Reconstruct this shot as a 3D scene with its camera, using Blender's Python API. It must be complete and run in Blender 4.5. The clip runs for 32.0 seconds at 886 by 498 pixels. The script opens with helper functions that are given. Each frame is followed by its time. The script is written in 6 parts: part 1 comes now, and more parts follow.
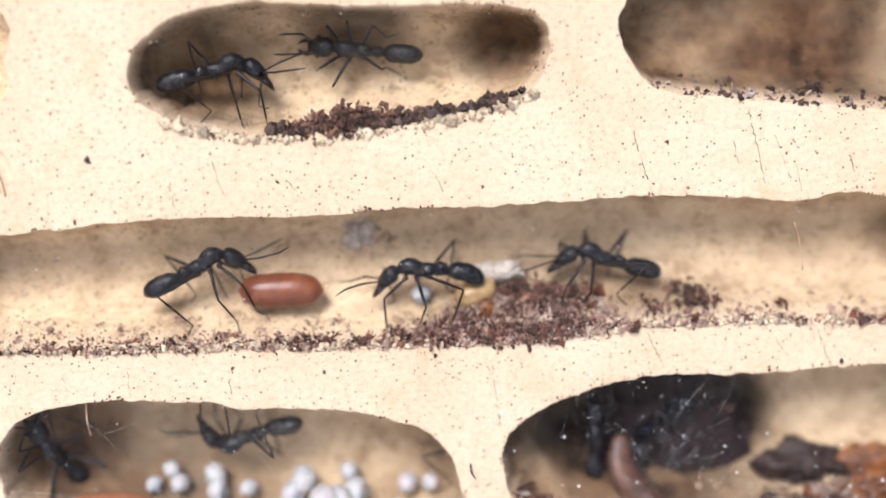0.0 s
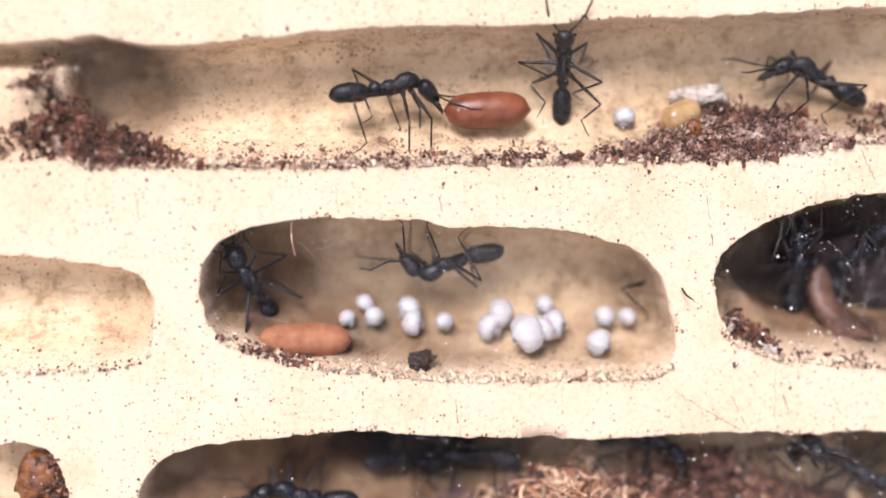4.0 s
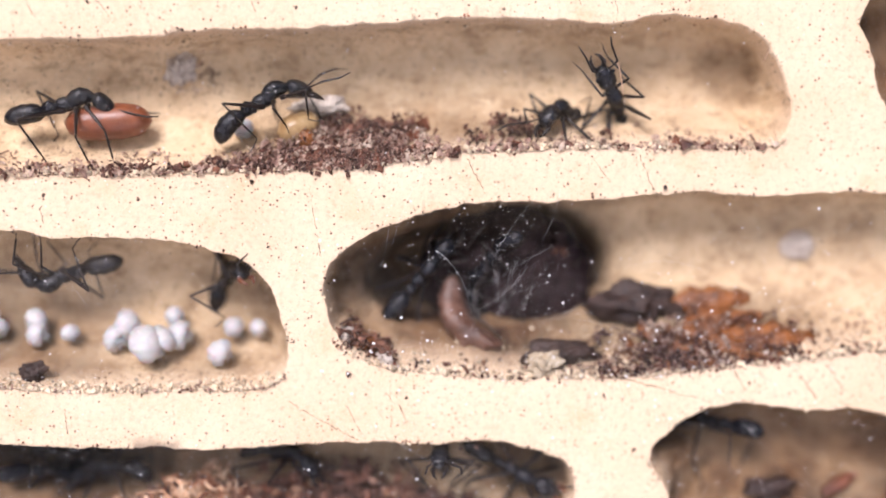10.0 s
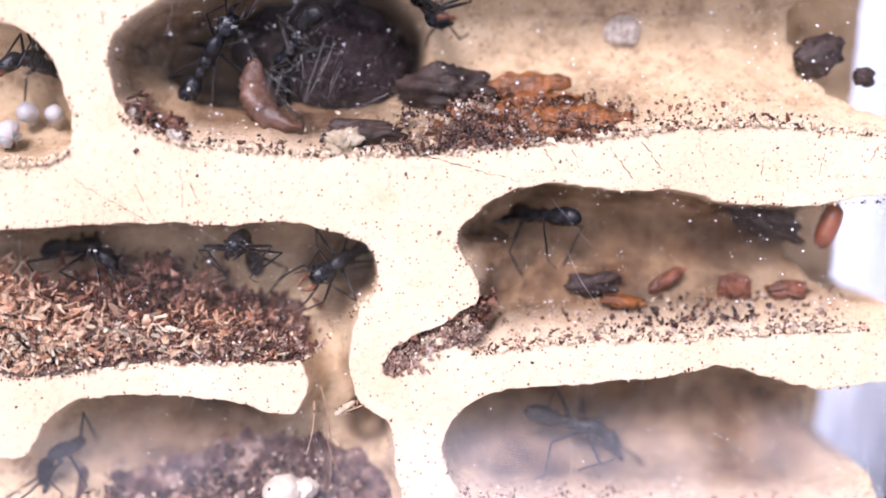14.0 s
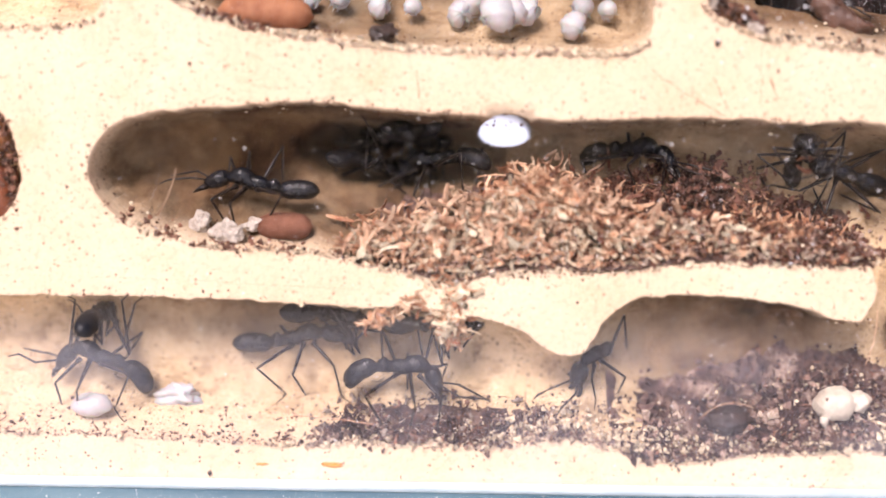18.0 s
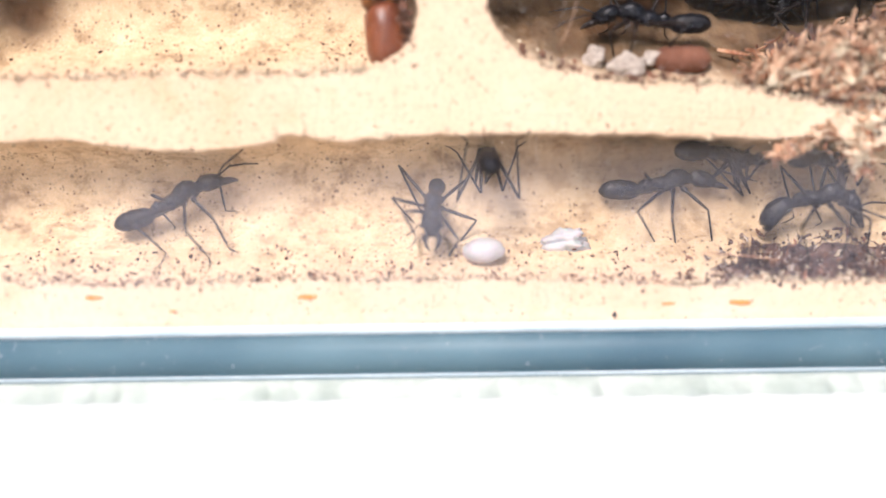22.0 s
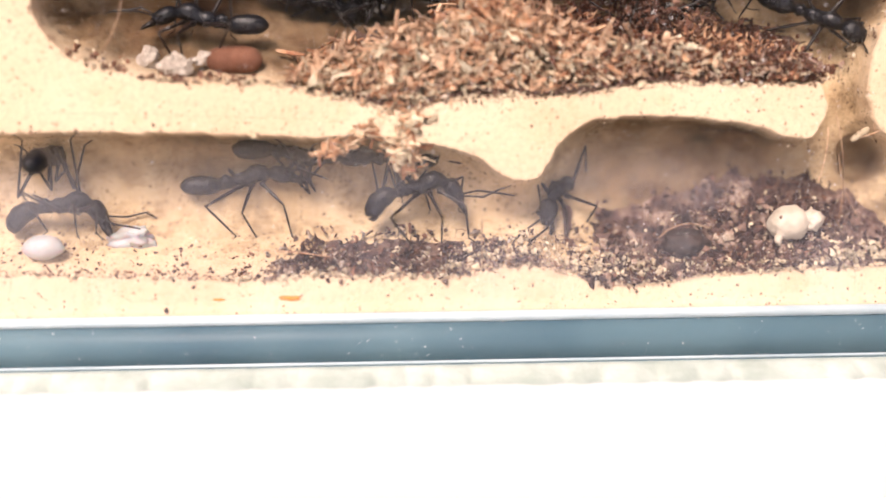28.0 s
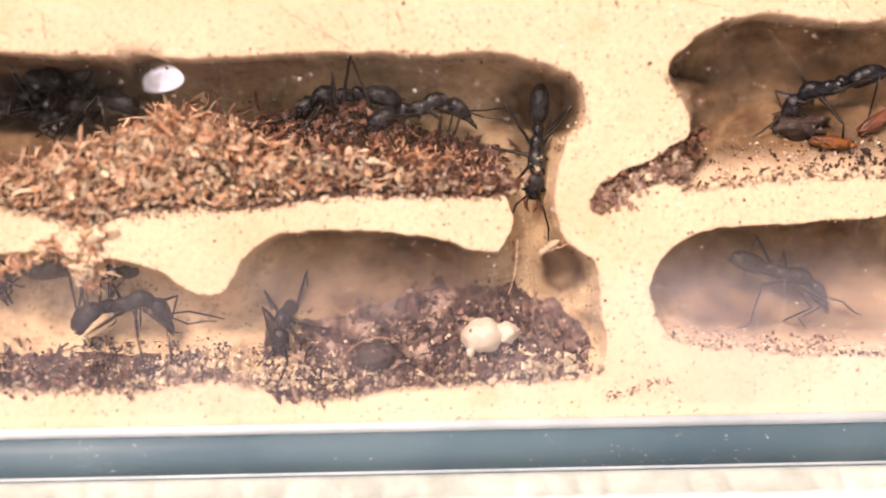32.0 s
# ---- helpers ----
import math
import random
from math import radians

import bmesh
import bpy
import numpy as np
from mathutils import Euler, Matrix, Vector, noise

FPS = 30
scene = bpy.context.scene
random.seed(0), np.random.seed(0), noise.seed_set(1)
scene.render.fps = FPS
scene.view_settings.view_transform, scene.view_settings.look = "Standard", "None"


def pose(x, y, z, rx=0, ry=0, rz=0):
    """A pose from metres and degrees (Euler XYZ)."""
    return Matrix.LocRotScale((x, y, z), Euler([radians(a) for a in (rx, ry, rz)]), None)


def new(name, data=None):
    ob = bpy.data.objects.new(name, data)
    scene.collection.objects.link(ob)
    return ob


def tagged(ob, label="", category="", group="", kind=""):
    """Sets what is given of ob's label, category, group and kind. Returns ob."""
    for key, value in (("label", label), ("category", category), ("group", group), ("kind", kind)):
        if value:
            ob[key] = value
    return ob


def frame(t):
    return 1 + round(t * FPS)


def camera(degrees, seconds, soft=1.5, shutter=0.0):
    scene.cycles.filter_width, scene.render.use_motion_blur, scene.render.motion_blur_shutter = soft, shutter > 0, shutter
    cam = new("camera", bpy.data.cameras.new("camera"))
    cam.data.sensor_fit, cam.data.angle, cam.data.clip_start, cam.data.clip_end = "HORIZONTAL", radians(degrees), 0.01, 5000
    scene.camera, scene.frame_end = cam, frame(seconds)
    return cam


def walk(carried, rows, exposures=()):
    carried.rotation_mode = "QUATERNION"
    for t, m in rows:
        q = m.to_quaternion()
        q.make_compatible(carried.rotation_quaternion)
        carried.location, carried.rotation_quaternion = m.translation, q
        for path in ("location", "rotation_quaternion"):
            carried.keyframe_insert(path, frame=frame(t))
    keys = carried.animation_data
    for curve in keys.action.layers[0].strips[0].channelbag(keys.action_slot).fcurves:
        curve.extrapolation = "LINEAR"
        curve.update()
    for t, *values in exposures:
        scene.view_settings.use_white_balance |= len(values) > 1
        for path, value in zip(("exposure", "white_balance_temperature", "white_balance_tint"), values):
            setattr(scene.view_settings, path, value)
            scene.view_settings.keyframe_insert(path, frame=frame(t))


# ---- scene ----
# An ant nest carved into a cream plaster block behind glass. Plan numbers are in millimetres:
# x along the nest, y into the block from its front face, z up from the block's lower edge.
MM = 0.001


def v(x, y, z):
    return Vector((x * MM, y * MM, z * MM))


def cam_pose(x, y, z, yaw, pitch, roll):
    turn = Euler((0, 0, radians(yaw))).to_matrix() @ Euler((radians(90 + pitch), 0, 0)).to_matrix()
    turn = turn @ Euler((0, 0, radians(roll))).to_matrix()
    return Matrix.Translation(v(x, y, z)) @ turn.to_4x4()


cam = camera(44.0, 32.0, soft=1.7)
# a close-up lens: sharp near the face of the block, soft deep in the chambers
cam.data.dof.use_dof, cam.data.dof.focus_distance, cam.data.dof.aperture_fstop = True, 0.1192, 4.6
CAM_ROWS = [
    (0, 123.37, -117.80, 97.78, -2.11, -8.56, -0.32),
    (0.5, 117.20, -116.46, 94.77, -2.15, -8.52, -0.10),
    (1, 114.00, -115.71, 95.08, -2.48, -8.48, -0.02),
    (1.5, 111.97, -114.22, 93.10, -2.86, -8.29, -0.21),
    (2, 110.03, -113.88, 91.91, -2.73, -8.41, -0.38),
    (2.5, 106.76, -115.22, 90.70, -3.15, -7.46, -0.12),
    (3, 103.95, -116.62, 85.48, -3.32, -6.46, 0.08),
    (3.5, 98.84, -117.41, 78.10, -3.89, -6.60, 0.17),
    (4, 96.60, -116.90, 73.80, -3.84, -6.69, -0.33),
    (4.5, 94.76, -115.20, 72.32, -3.87, -6.79, -0.80),
    (6.5, 94.44, -115.20, 70.86, -4.06, -7.78, -0.81),
    (7, 104.77, -115.27, 70.45, -4.01, -7.28, -1.15),
    (7.5, 115.91, -115.90, 71.20, -3.75, -7.09, -1.61),
    (8, 125.35, -116.00, 72.42, -3.80, -6.87, -1.55),
    (8.5, 133.75, -116.89, 72.03, -3.43, -6.12, -1.50),
    (9, 139.13, -117.26, 70.23, -3.29, -5.66, -1.07),
    (9.5, 140.56, -118.25, 70.03, -2.98, -5.07, -1.00),
    (10, 140.82, -120.24, 71.67, -3.18, -5.31, -0.70),
    (10.5, 142.37, -120.85, 71.24, -3.16, -5.38, -0.35),
    (11, 147.15, -120.54, 70.25, -2.78, -5.19, -0.38),
    (11.5, 150.05, -119.77, 70.61, -2.92, -5.34, -0.15),
    (12, 155.68, -120.00, 67.90, -2.67, -5.63, -0.45),
    (12.5, 165.53, -120.72, 59.53, -2.26, -5.30, -0.72),
    (13, 174.23, -120.30, 53.01, -1.86, -4.93, -1.10),
    (13.5, 172.67, -119.26, 45.94, -1.60, -3.93, -1.15),
    (14, 165.52, -117.94, 44.72, -1.81, -4.48, -1.18),
    (14.5, 157.12, -117.87, 42.74, -2.46, -4.77, -0.59),
    (15, 150.90, -116.83, 40.98, -1.34, -5.72, -0.65),
    (15.5, 138.46, -116.51, 36.88, -1.47, -5.52, 0.36),
    (17.5, 116.38, -113.59, 32.10, 0.87, -4.15, 0.89),
    (18, 110.24, -115.17, 32.70, 0.78, -3.85, 0.72),
    (18.5, 107.46, -115.96, 31.52, 0.90, -3.89, 0.87),
    (19, 103.44, -116.90, 31.73, 0.33, -5.26, 0.38),
    (19.5, 100.39, -117.06, 24.25, 1.32, -5.70, 0.15),
    (20, 92.66, -116.45, 20.93, 0.89, -5.64, -0.28),
    (20.5, 86.69, -115.14, 18.32, 0.31, -5.08, -0.58),
    (21, 81.04, -113.99, 16.51, 0.16, -4.87, -0.84),
    (21.5, 73.43, -112.74, 18.20, 0.82, -4.87, -1.09),
    (22, 66.15, -113.09, 16.63, -0.07, -4.52, -0.80),
    (22.5, 60.64, -114.67, 14.75, 0.25, -4.45, -0.54),
    (23, 55.22, -115.82, 14.35, -0.53, -4.27, -0.23),
    (23.5, 56.00, -116.47, 14.63, -0.74, -4.24, -0.34),
    (24, 55.31, -116.42, 14.40, -0.76, -3.95, -0.37),
    (24.5, 59.87, -115.95, 15.45, -1.29, -3.97, -0.37),
    (26.5, 86.03, -114.06, 16.97, -1.70, -5.85, -0.30),
    (27, 92.04, -113.61, 17.40, -1.57, -5.60, -0.40),
    (27.5, 101.64, -114.98, 15.06, -1.86, -4.77, -0.28),
    (28, 110.76, -115.87, 16.30, -1.31, -4.76, -0.81),
    (28.5, 117.41, -114.00, 14.41, -1.06, -4.63, -0.87),
    (29, 122.03, -112.02, 15.00, -0.90, -4.51, -0.55),
    (29.5, 126.86, -110.70, 18.71, -0.58, -3.90, -0.74),
    (30, 128.58, -111.29, 21.72, -0.56, -3.00, -0.72),
    (30.5, 133.21, -112.25, 22.51, -0.88, -2.59, -0.64),
    (31, 138.59, -113.94, 21.84, -0.61, -2.26, -0.98),
    (31.5, 140.74, -115.33, 22.74, -0.56, -2.16, -1.08),
    (32, 145.26, -115.36, 23.81, -0.80, -2.78, -0.99),
]
walk(cam, [(t, cam_pose(*r)) for t, *r in CAM_ROWS], exposures=[
    (0.0, 0.0, 5900, 15), (4.0, 0.13, 6050, 22), (7.0, 0.14, 6050, 22), (9.0, 0.09, 6100, 23), (11.5, 0.09, 6050, 24), (13.0, 0.22, 5800, 29),
    (15.5, 0.19, 6000, 27), (19.0, 0.14, 6600, 25), (24.0, 0.06, 6250, 17), (27.5, 0.06, 7050, 23), (32.0, 0.05, 8000, 33),
])

# ---- light: low soft daylight from the front, left and above, and the sky ----
SUN_DIR = Vector((0.36, 1.0, -0.86)).normalized()
world = bpy.data.worlds.new("sky")
scene.world = world
world.use_nodes = True
wn = world.node_tree
sky = wn.nodes.new("ShaderNodeTexSky")
sky.sky_type, sky.sun_disc = "NISHITA", False
sky.sun_elevation = math.asin(-SUN_DIR.z)
sky.sun_rotation = math.atan2(-SUN_DIR.x, -SUN_DIR.y)
wn.nodes["Background"].inputs["Strength"].default_value = 0.095
wn.links.new(sky.outputs["Color"], wn.nodes["Background"].inputs["Color"])
sun_data = bpy.data.lights.new("sun", "SUN")
sun_data.energy, sun_data.angle, sun_data.color = 4.5, radians(24), (1.0, 0.94, 0.86)
sun = new("sun", sun_data)
sun.rotation_euler = SUN_DIR.to_track_quat("-Z", "Y").to_euler()


# ---- materials ----
class Nodes:
    """A short way to write node trees."""

    def __init__(self, name):
        self.mat = bpy.data.materials.new(name)
        self.mat.use_nodes = True
        self.tree = self.mat.node_tree
        self.bsdf = self.tree.nodes["Principled BSDF"]
        self.out = self.tree.nodes["Material Output"]
        self.geo = self.tree.nodes.new("ShaderNodeTexCoord").outputs["Object"]

    def add(self, kind, **values):
        n = self.tree.nodes.new(kind)
        for k, val in values.items():
            n.inputs[k.replace("_", " ")].default_value = val
        return n

    def link(self, a, b):
        self.tree.links.new(a, b)

    def noise(self, scale, detail=4.0, rough=0.6, vector=None):
        n = self.add("ShaderNodeTexNoise", Scale=scale, Detail=detail, Roughness=rough)
        self.link(vector or self.geo, n.inputs["Vector"])
        return n.outputs["Fac"]

    def voronoi(self, scale, randomness=1.0):
        n = self.add("ShaderNodeTexVoronoi", Scale=scale, Randomness=randomness)
        self.link(self.geo, n.inputs["Vector"])
        return n.outputs["Distance"]

    def spots(self, scale, rare, size):
        """Ragged dots of many sizes: cells over the share rare hold one."""
        warp = self.add("ShaderNodeTexNoise", Scale=scale * 2.2, Detail=2.0)
        self.link(self.geo, warp.inputs["Vector"])
        move = self.tree.nodes.new("ShaderNodeVectorMath")
        move.operation = "MULTIPLY_ADD"
        move.inputs[1].default_value = (0.7 / scale,) * 3
        self.link(warp.outputs["Color"], move.inputs[0])
        self.link(self.geo, move.inputs[2])
        n = self.add("ShaderNodeTexVoronoi", Scale=scale)
        self.link(move.outputs[0], n.inputs["Vector"])
        sep = self.tree.nodes.new("ShaderNodeSeparateColor")
        self.link(n.outputs["Color"], sep.inputs[0])
        reach = self.tree.nodes.new("ShaderNodeMath")
        reach.operation = "MULTIPLY_ADD"
        reach.inputs[1].default_value, reach.inputs[2].default_value = size, -rare * size
        self.link(sep.outputs[0], reach.inputs[0])
        gap = self.tree.nodes.new("ShaderNodeMath")
        gap.operation = "SUBTRACT"
        self.link(reach.outputs[0], gap.inputs[0])
        self.link(n.outputs["Distance"], gap.inputs[1])
        return self.ramp(gap.outputs[0], (0.0, 0.0), (0.07, 1.0))

    def ramp(self, fac, *stops):
        n = self.tree.nodes.new("ShaderNodeValToRGB")
        while len(n.color_ramp.elements) < len(stops):
            n.color_ramp.elements.new(0.5)
        for e, (pos, c) in zip(n.color_ramp.elements, stops):
            e.position = pos
            e.color = (c, c, c, 1) if isinstance(c, (int, float)) else (*c, 1)
        self.link(fac, n.inputs["Fac"])
        return n.outputs["Color"]

    def mix(self, fac, a, b, blend="MIX"):
        n = self.tree.nodes.new("ShaderNodeMix")
        n.data_type, n.blend_type = "RGBA", blend
        for sock, val in ((n.inputs[0], fac), (n.inputs[6], a), (n.inputs[7], b)):
            if hasattr(val, "links"):
                self.link(val, sock)
            else:
                sock.default_value = val if isinstance(val, (int, float)) else (*val, 1)
        return n.outputs[2]

    def bump(self, height, strength=0.4, distance=0.0003):
        n = self.add("ShaderNodeBump", Strength=strength, Distance=distance)
        self.link(height, n.inputs["Height"])
        self.link(n.outputs["Normal"], self.bsdf.inputs["Normal"])
        return n

    def colour(self, c):
        if hasattr(c, "links"):
            self.link(c, self.bsdf.inputs["Base Color"])
        else:
            self.bsdf.inputs["Base Color"].default_value = (*c, 1)

    def set(self, **values):
        for k, val in values.items():
            self.bsdf.inputs[k.replace("_", " ")].default_value = val
        return self


def plaster_material():
    m = Nodes("cream_plaster")
    broad = m.noise(60, 4, 0.6)
    base = m.ramp(broad, (0.3, (0.68, 0.505, 0.34)), (0.62, (0.755, 0.60, 0.43)))
    stain = m.ramp(m.noise(150, 5, 0.65), (0.54, 0.0), (0.68, 0.45))
    base = m.mix(stain, base, (0.62, 0.42, 0.24))
    base = m.mix(1.0, base, m.ramp(m.noise(1500, 3, 0.7), (0.30, 0.80), (0.48, 1.0), (0.75, 1.06)), "MULTIPLY")
    # with depth behind the face the colour turns mottled tan, with dirt specks and smudges
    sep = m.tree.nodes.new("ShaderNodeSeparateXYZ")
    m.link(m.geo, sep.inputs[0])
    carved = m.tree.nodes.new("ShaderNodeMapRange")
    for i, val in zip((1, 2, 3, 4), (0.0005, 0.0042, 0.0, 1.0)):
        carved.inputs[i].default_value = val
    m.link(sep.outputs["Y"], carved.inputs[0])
    wall_tone = m.ramp(m.noise(230, 6, 0.75), (0.30, (0.30, 0.20, 0.115)), (0.46, (0.63, 0.465, 0.285)), (0.70, (0.80, 0.635, 0.42)))
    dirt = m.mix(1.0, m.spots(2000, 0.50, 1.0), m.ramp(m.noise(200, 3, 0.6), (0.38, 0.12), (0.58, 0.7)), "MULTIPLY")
    wall_tone = m.mix(dirt, wall_tone, (0.14, 0.09, 0.06))
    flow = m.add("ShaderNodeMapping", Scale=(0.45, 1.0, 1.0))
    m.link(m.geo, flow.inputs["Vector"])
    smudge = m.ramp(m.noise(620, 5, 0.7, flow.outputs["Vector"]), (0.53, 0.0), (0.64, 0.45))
    wall_tone = m.mix(smudge, wall_tone, (0.26, 0.165, 0.09))
    # brown stain, and the shade of the deep chamber ends, put into the colour
    stain_shade = None
    for x, z, reach, *much in STAIN_SHADE:
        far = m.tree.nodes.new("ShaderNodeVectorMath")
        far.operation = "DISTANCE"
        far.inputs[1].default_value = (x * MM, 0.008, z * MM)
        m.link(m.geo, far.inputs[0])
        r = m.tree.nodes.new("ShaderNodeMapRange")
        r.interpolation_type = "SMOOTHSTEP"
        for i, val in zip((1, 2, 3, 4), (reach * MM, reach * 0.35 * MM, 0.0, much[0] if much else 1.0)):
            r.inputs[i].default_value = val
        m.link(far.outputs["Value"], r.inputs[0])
        stain_shade = r.outputs[0] if stain_shade is None else m.mix(1.0, stain_shade, r.outputs[0], "LIGHTEN")
    stain_shade = m.mix(1.0, stain_shade, m.ramp(m.noise(75, 4, 0.6), (0.30, 0.65), (0.60, 1.0)), "MULTIPLY")
    wall_tone = m.mix(stain_shade, wall_tone, m.ramp(m.noise(170, 5, 0.65), (0.36, (0.032, 0.0145, 0.0065)), (0.50, (0.105, 0.053, 0.024)), (0.66, (0.20, 0.116, 0.056))))
    base = m.mix(carved.outputs[0], base, wall_tone)
    # dark pores and crumbs pressed into the face, in drifts
    patch = m.ramp(m.noise(80, 3, 0.6), (0.42, 0.0), (0.58, 1.0))
    pores = m.spots(800, 0.84, 1.2)
    fine = m.mix(1.0, m.spots(1700, 0.68, 0.9), patch, "MULTIPLY")
    fine = m.mix(1.0, fine, m.spots(2600, 0.68, 1.2), "LIGHTEN")
    pores = m.mix(1.0, pores, m.ramp(carved.outputs[0], (0.0, 1.0), (1.0, 0.12)), "MULTIPLY")
    base = m.mix(pores, base, (0.085, 0.050, 0.040))
    base = m.mix(fine, base, (0.17, 0.10, 0.07))
    # hairline cracks, mostly upright
    lean = m.add("ShaderNodeMapping", Rotation=(0, 0.25, 0), Scale=(1.0, 1.0, 0.10))
    m.link(m.geo, lean.inputs["Vector"])
    crack = m.ramp(m.noise(190, 3, 0.5, lean.outputs["Vector"]), (0.493, 0.0), (0.5, 1.0), (0.507, 0.0))
    where = m.ramp(m.noise(45, 2, 0.5), (0.56, 0.0), (0.64, 0.16))
    base = m.mix(m.mix(1.0, crack, where, "MULTIPLY"), base, (0.30, 0.19, 0.12))
    m.colour(base)
    m.set(Roughness=0.85, Specular_IOR_Level=0.25)
    h = m.mix(0.5, m.noise(1400, 4, 0.7), m.noise(350, 3, 0.6))
    h = m.mix(pores, h, (0, 0, 0))
    m.bump(h, 0.6, 0.0005)
    return m.mat


# places darkened by brown stain and painted chamber shade: x, z, reach, strength if partial
STAIN_SHADE = ((147, 56, 30), (144, 51, 24), (92, 35, 34), (122, 37, 20, 0.75), (144, 57, 17), (76, 33, 10), (184, 36, 24), (203, 35, 20), (184, 15, 26), (204, 14, 16), (151, 58, 22), (139, 58, 18), (104, 36, 16), (140, 19, 20),
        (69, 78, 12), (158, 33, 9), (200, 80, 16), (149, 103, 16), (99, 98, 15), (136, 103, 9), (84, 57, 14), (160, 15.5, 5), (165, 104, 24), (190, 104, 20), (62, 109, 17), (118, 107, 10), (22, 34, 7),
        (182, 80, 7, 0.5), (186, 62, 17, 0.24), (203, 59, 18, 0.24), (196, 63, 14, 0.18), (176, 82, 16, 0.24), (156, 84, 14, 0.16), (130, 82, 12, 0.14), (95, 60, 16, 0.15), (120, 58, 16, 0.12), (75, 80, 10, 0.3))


def simple(name, c1, c2, scale, rough=0.7, spec=0.4, bump=0.4, dist=0.0002, island=False, **more):
    m = Nodes(name)
    fac = m.noise(scale, 4, 0.65)
    col = m.ramp(fac, (0.32, c1), (0.68, c2))
    if island:
        g = m.tree.nodes.new("ShaderNodeNewGeometry")
        col = m.mix(1.0, col, m.ramp(g.outputs["Random Per Island"], *(((0.0, 0.45), (0.7, 1.0), (1.0, 1.15)) if max(c2) > 0.5 else ((0.0, 0.35), (0.8, 1.4), (1.0, 2.4)))), "MULTIPLY")
    m.colour(col)
    m.set(Roughness=rough, Specular_IOR_Level=spec, **more)
    m.bump(m.noise(scale * 3, 3, 0.6), bump, dist)
    return m.mat


def mixed(name, colours, rough=0.75, spec=0.3, bump=0.7):
    """Loose pieces of many colours, alike ones in clumps, with grain over them."""
    m = Nodes(name)
    g = m.tree.nodes.new("ShaderNodeNewGeometry")
    n = len(colours)
    clump = m.ramp(m.noise(420, 2, 0.5), (0.36, 0.0), (0.64, 1.0))
    tone = m.ramp(m.mix(0.5, clump, g.outputs["Random Per Island"]), *[(k / (n - 1), c) for k, c in enumerate(colours)])
    tone = m.mix(1.0, tone, m.ramp(m.noise(1100, 4, 0.7), (0.3, 0.45), (0.7, 1.25)), "MULTIPLY")
    m.colour(tone)
    m.set(Roughness=rough, Specular_IOR_Level=spec)
    m.bump(m.noise(2600, 3, 0.6), bump, 0.0002)
    return m.mat


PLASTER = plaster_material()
SOIL = mixed("mixed_brown_scraps", [(0.045, 0.021, 0.016), (0.06, 0.03, 0.024), (0.095, 0.044, 0.032), (0.17, 0.075, 0.05), (0.28, 0.145, 0.1), (0.42, 0.27, 0.205)])
PINK = mixed("pinkish_pale_scraps", [(0.16, 0.085, 0.065), (0.27, 0.155, 0.115), (0.33, 0.21, 0.165), (0.44, 0.31, 0.24), (0.62, 0.49, 0.38), (0.7, 0.6, 0.5)])
SHAVING = mixed("tan_and_brown_shavings", [(0.15, 0.054, 0.027), (0.34, 0.14, 0.072), (0.54, 0.28, 0.155), (0.69, 0.43, 0.265), (0.79, 0.56, 0.375), (0.87, 0.70, 0.50)], 0.7, 0.35)
RUST = mixed("red_brown_chips", [(0.03, 0.012, 0.009), (0.07, 0.024, 0.014), (0.1, 0.04, 0.026), (0.15, 0.048, 0.025), (0.21, 0.078, 0.04), (0.26, 0.125, 0.07)], 0.6, 0.4)
NESTLING = mixed("purple_brown_litter", [(0.03, 0.018, 0.018), (0.05, 0.028, 0.026), (0.075, 0.042, 0.038), (0.12, 0.068, 0.058), (0.22, 0.14, 0.11), (0.44, 0.33, 0.27)])
ANT = simple("black_chitin", (0.004, 0.0045, 0.0065), (0.011, 0.012, 0.017), 1400, 0.27, 0.32, 0.8, 0.00008)
ANT_LEG = simple("dark_brown_chitin", (0.007, 0.005, 0.005), (0.022, 0.015, 0.013), 900, 0.38, 0.35, 0.3, 0.00005)
MANDIBLE = simple("red_brown_chitin", (0.10, 0.03, 0.012), (0.20, 0.07, 0.03), 900, 0.35, 0.5, 0.3, 0.00005)
EYE = simple("glossy_black_eye", (0.006, 0.006, 0.007), (0.012, 0.012, 0.014), 2000, 0.15, 0.6, 0.1, 0.00002)
COCOON = simple("russet_silk", (0.115, 0.029, 0.0115), (0.245, 0.074, 0.029), 420, 0.38, 0.5, 0.5, 0.00012)
AMBER = simple("amber_shell", (0.035, 0.011, 0.006), (0.38, 0.13, 0.027), 600, 0.36, 0.5, 0.9, 0.0003, Transmission_Weight=0.2)
DULL = simple("dull_brown_silk", (0.12, 0.046, 0.026), (0.23, 0.10, 0.062), 500, 0.8, 0.25, 0.6, 0.0002)
HUSK = simple("dark_red_husk", (0.045, 0.014, 0.009), (0.22, 0.075, 0.035), 600, 0.4, 0.45, 0.6, 0.0003)
SKIN = simple("pink_brown_skin", (0.045, 0.020, 0.013), (0.16, 0.078, 0.050), 500, 0.4, 0.5, 0.6, 0.0003)
LARVA = simple("milky_larva_skin", (0.40, 0.395, 0.40), (0.56, 0.55, 0.56), 350, 0.45, 0.45, 0.25, 0.00012,
               Subsurface_Weight=0.35, Subsurface_Scale=0.0015)
CRUMB = simple("red_brown_crumbs", (0.060, 0.024, 0.015), (0.215, 0.105, 0.068), 900, 0.7, 0.35, 0.6, 0.0002, True)
CRACK = simple("dark_crack", (0.035, 0.025, 0.018), (0.17, 0.115, 0.075), 1500, 0.9, 0.1, 0.2, 0.0001)
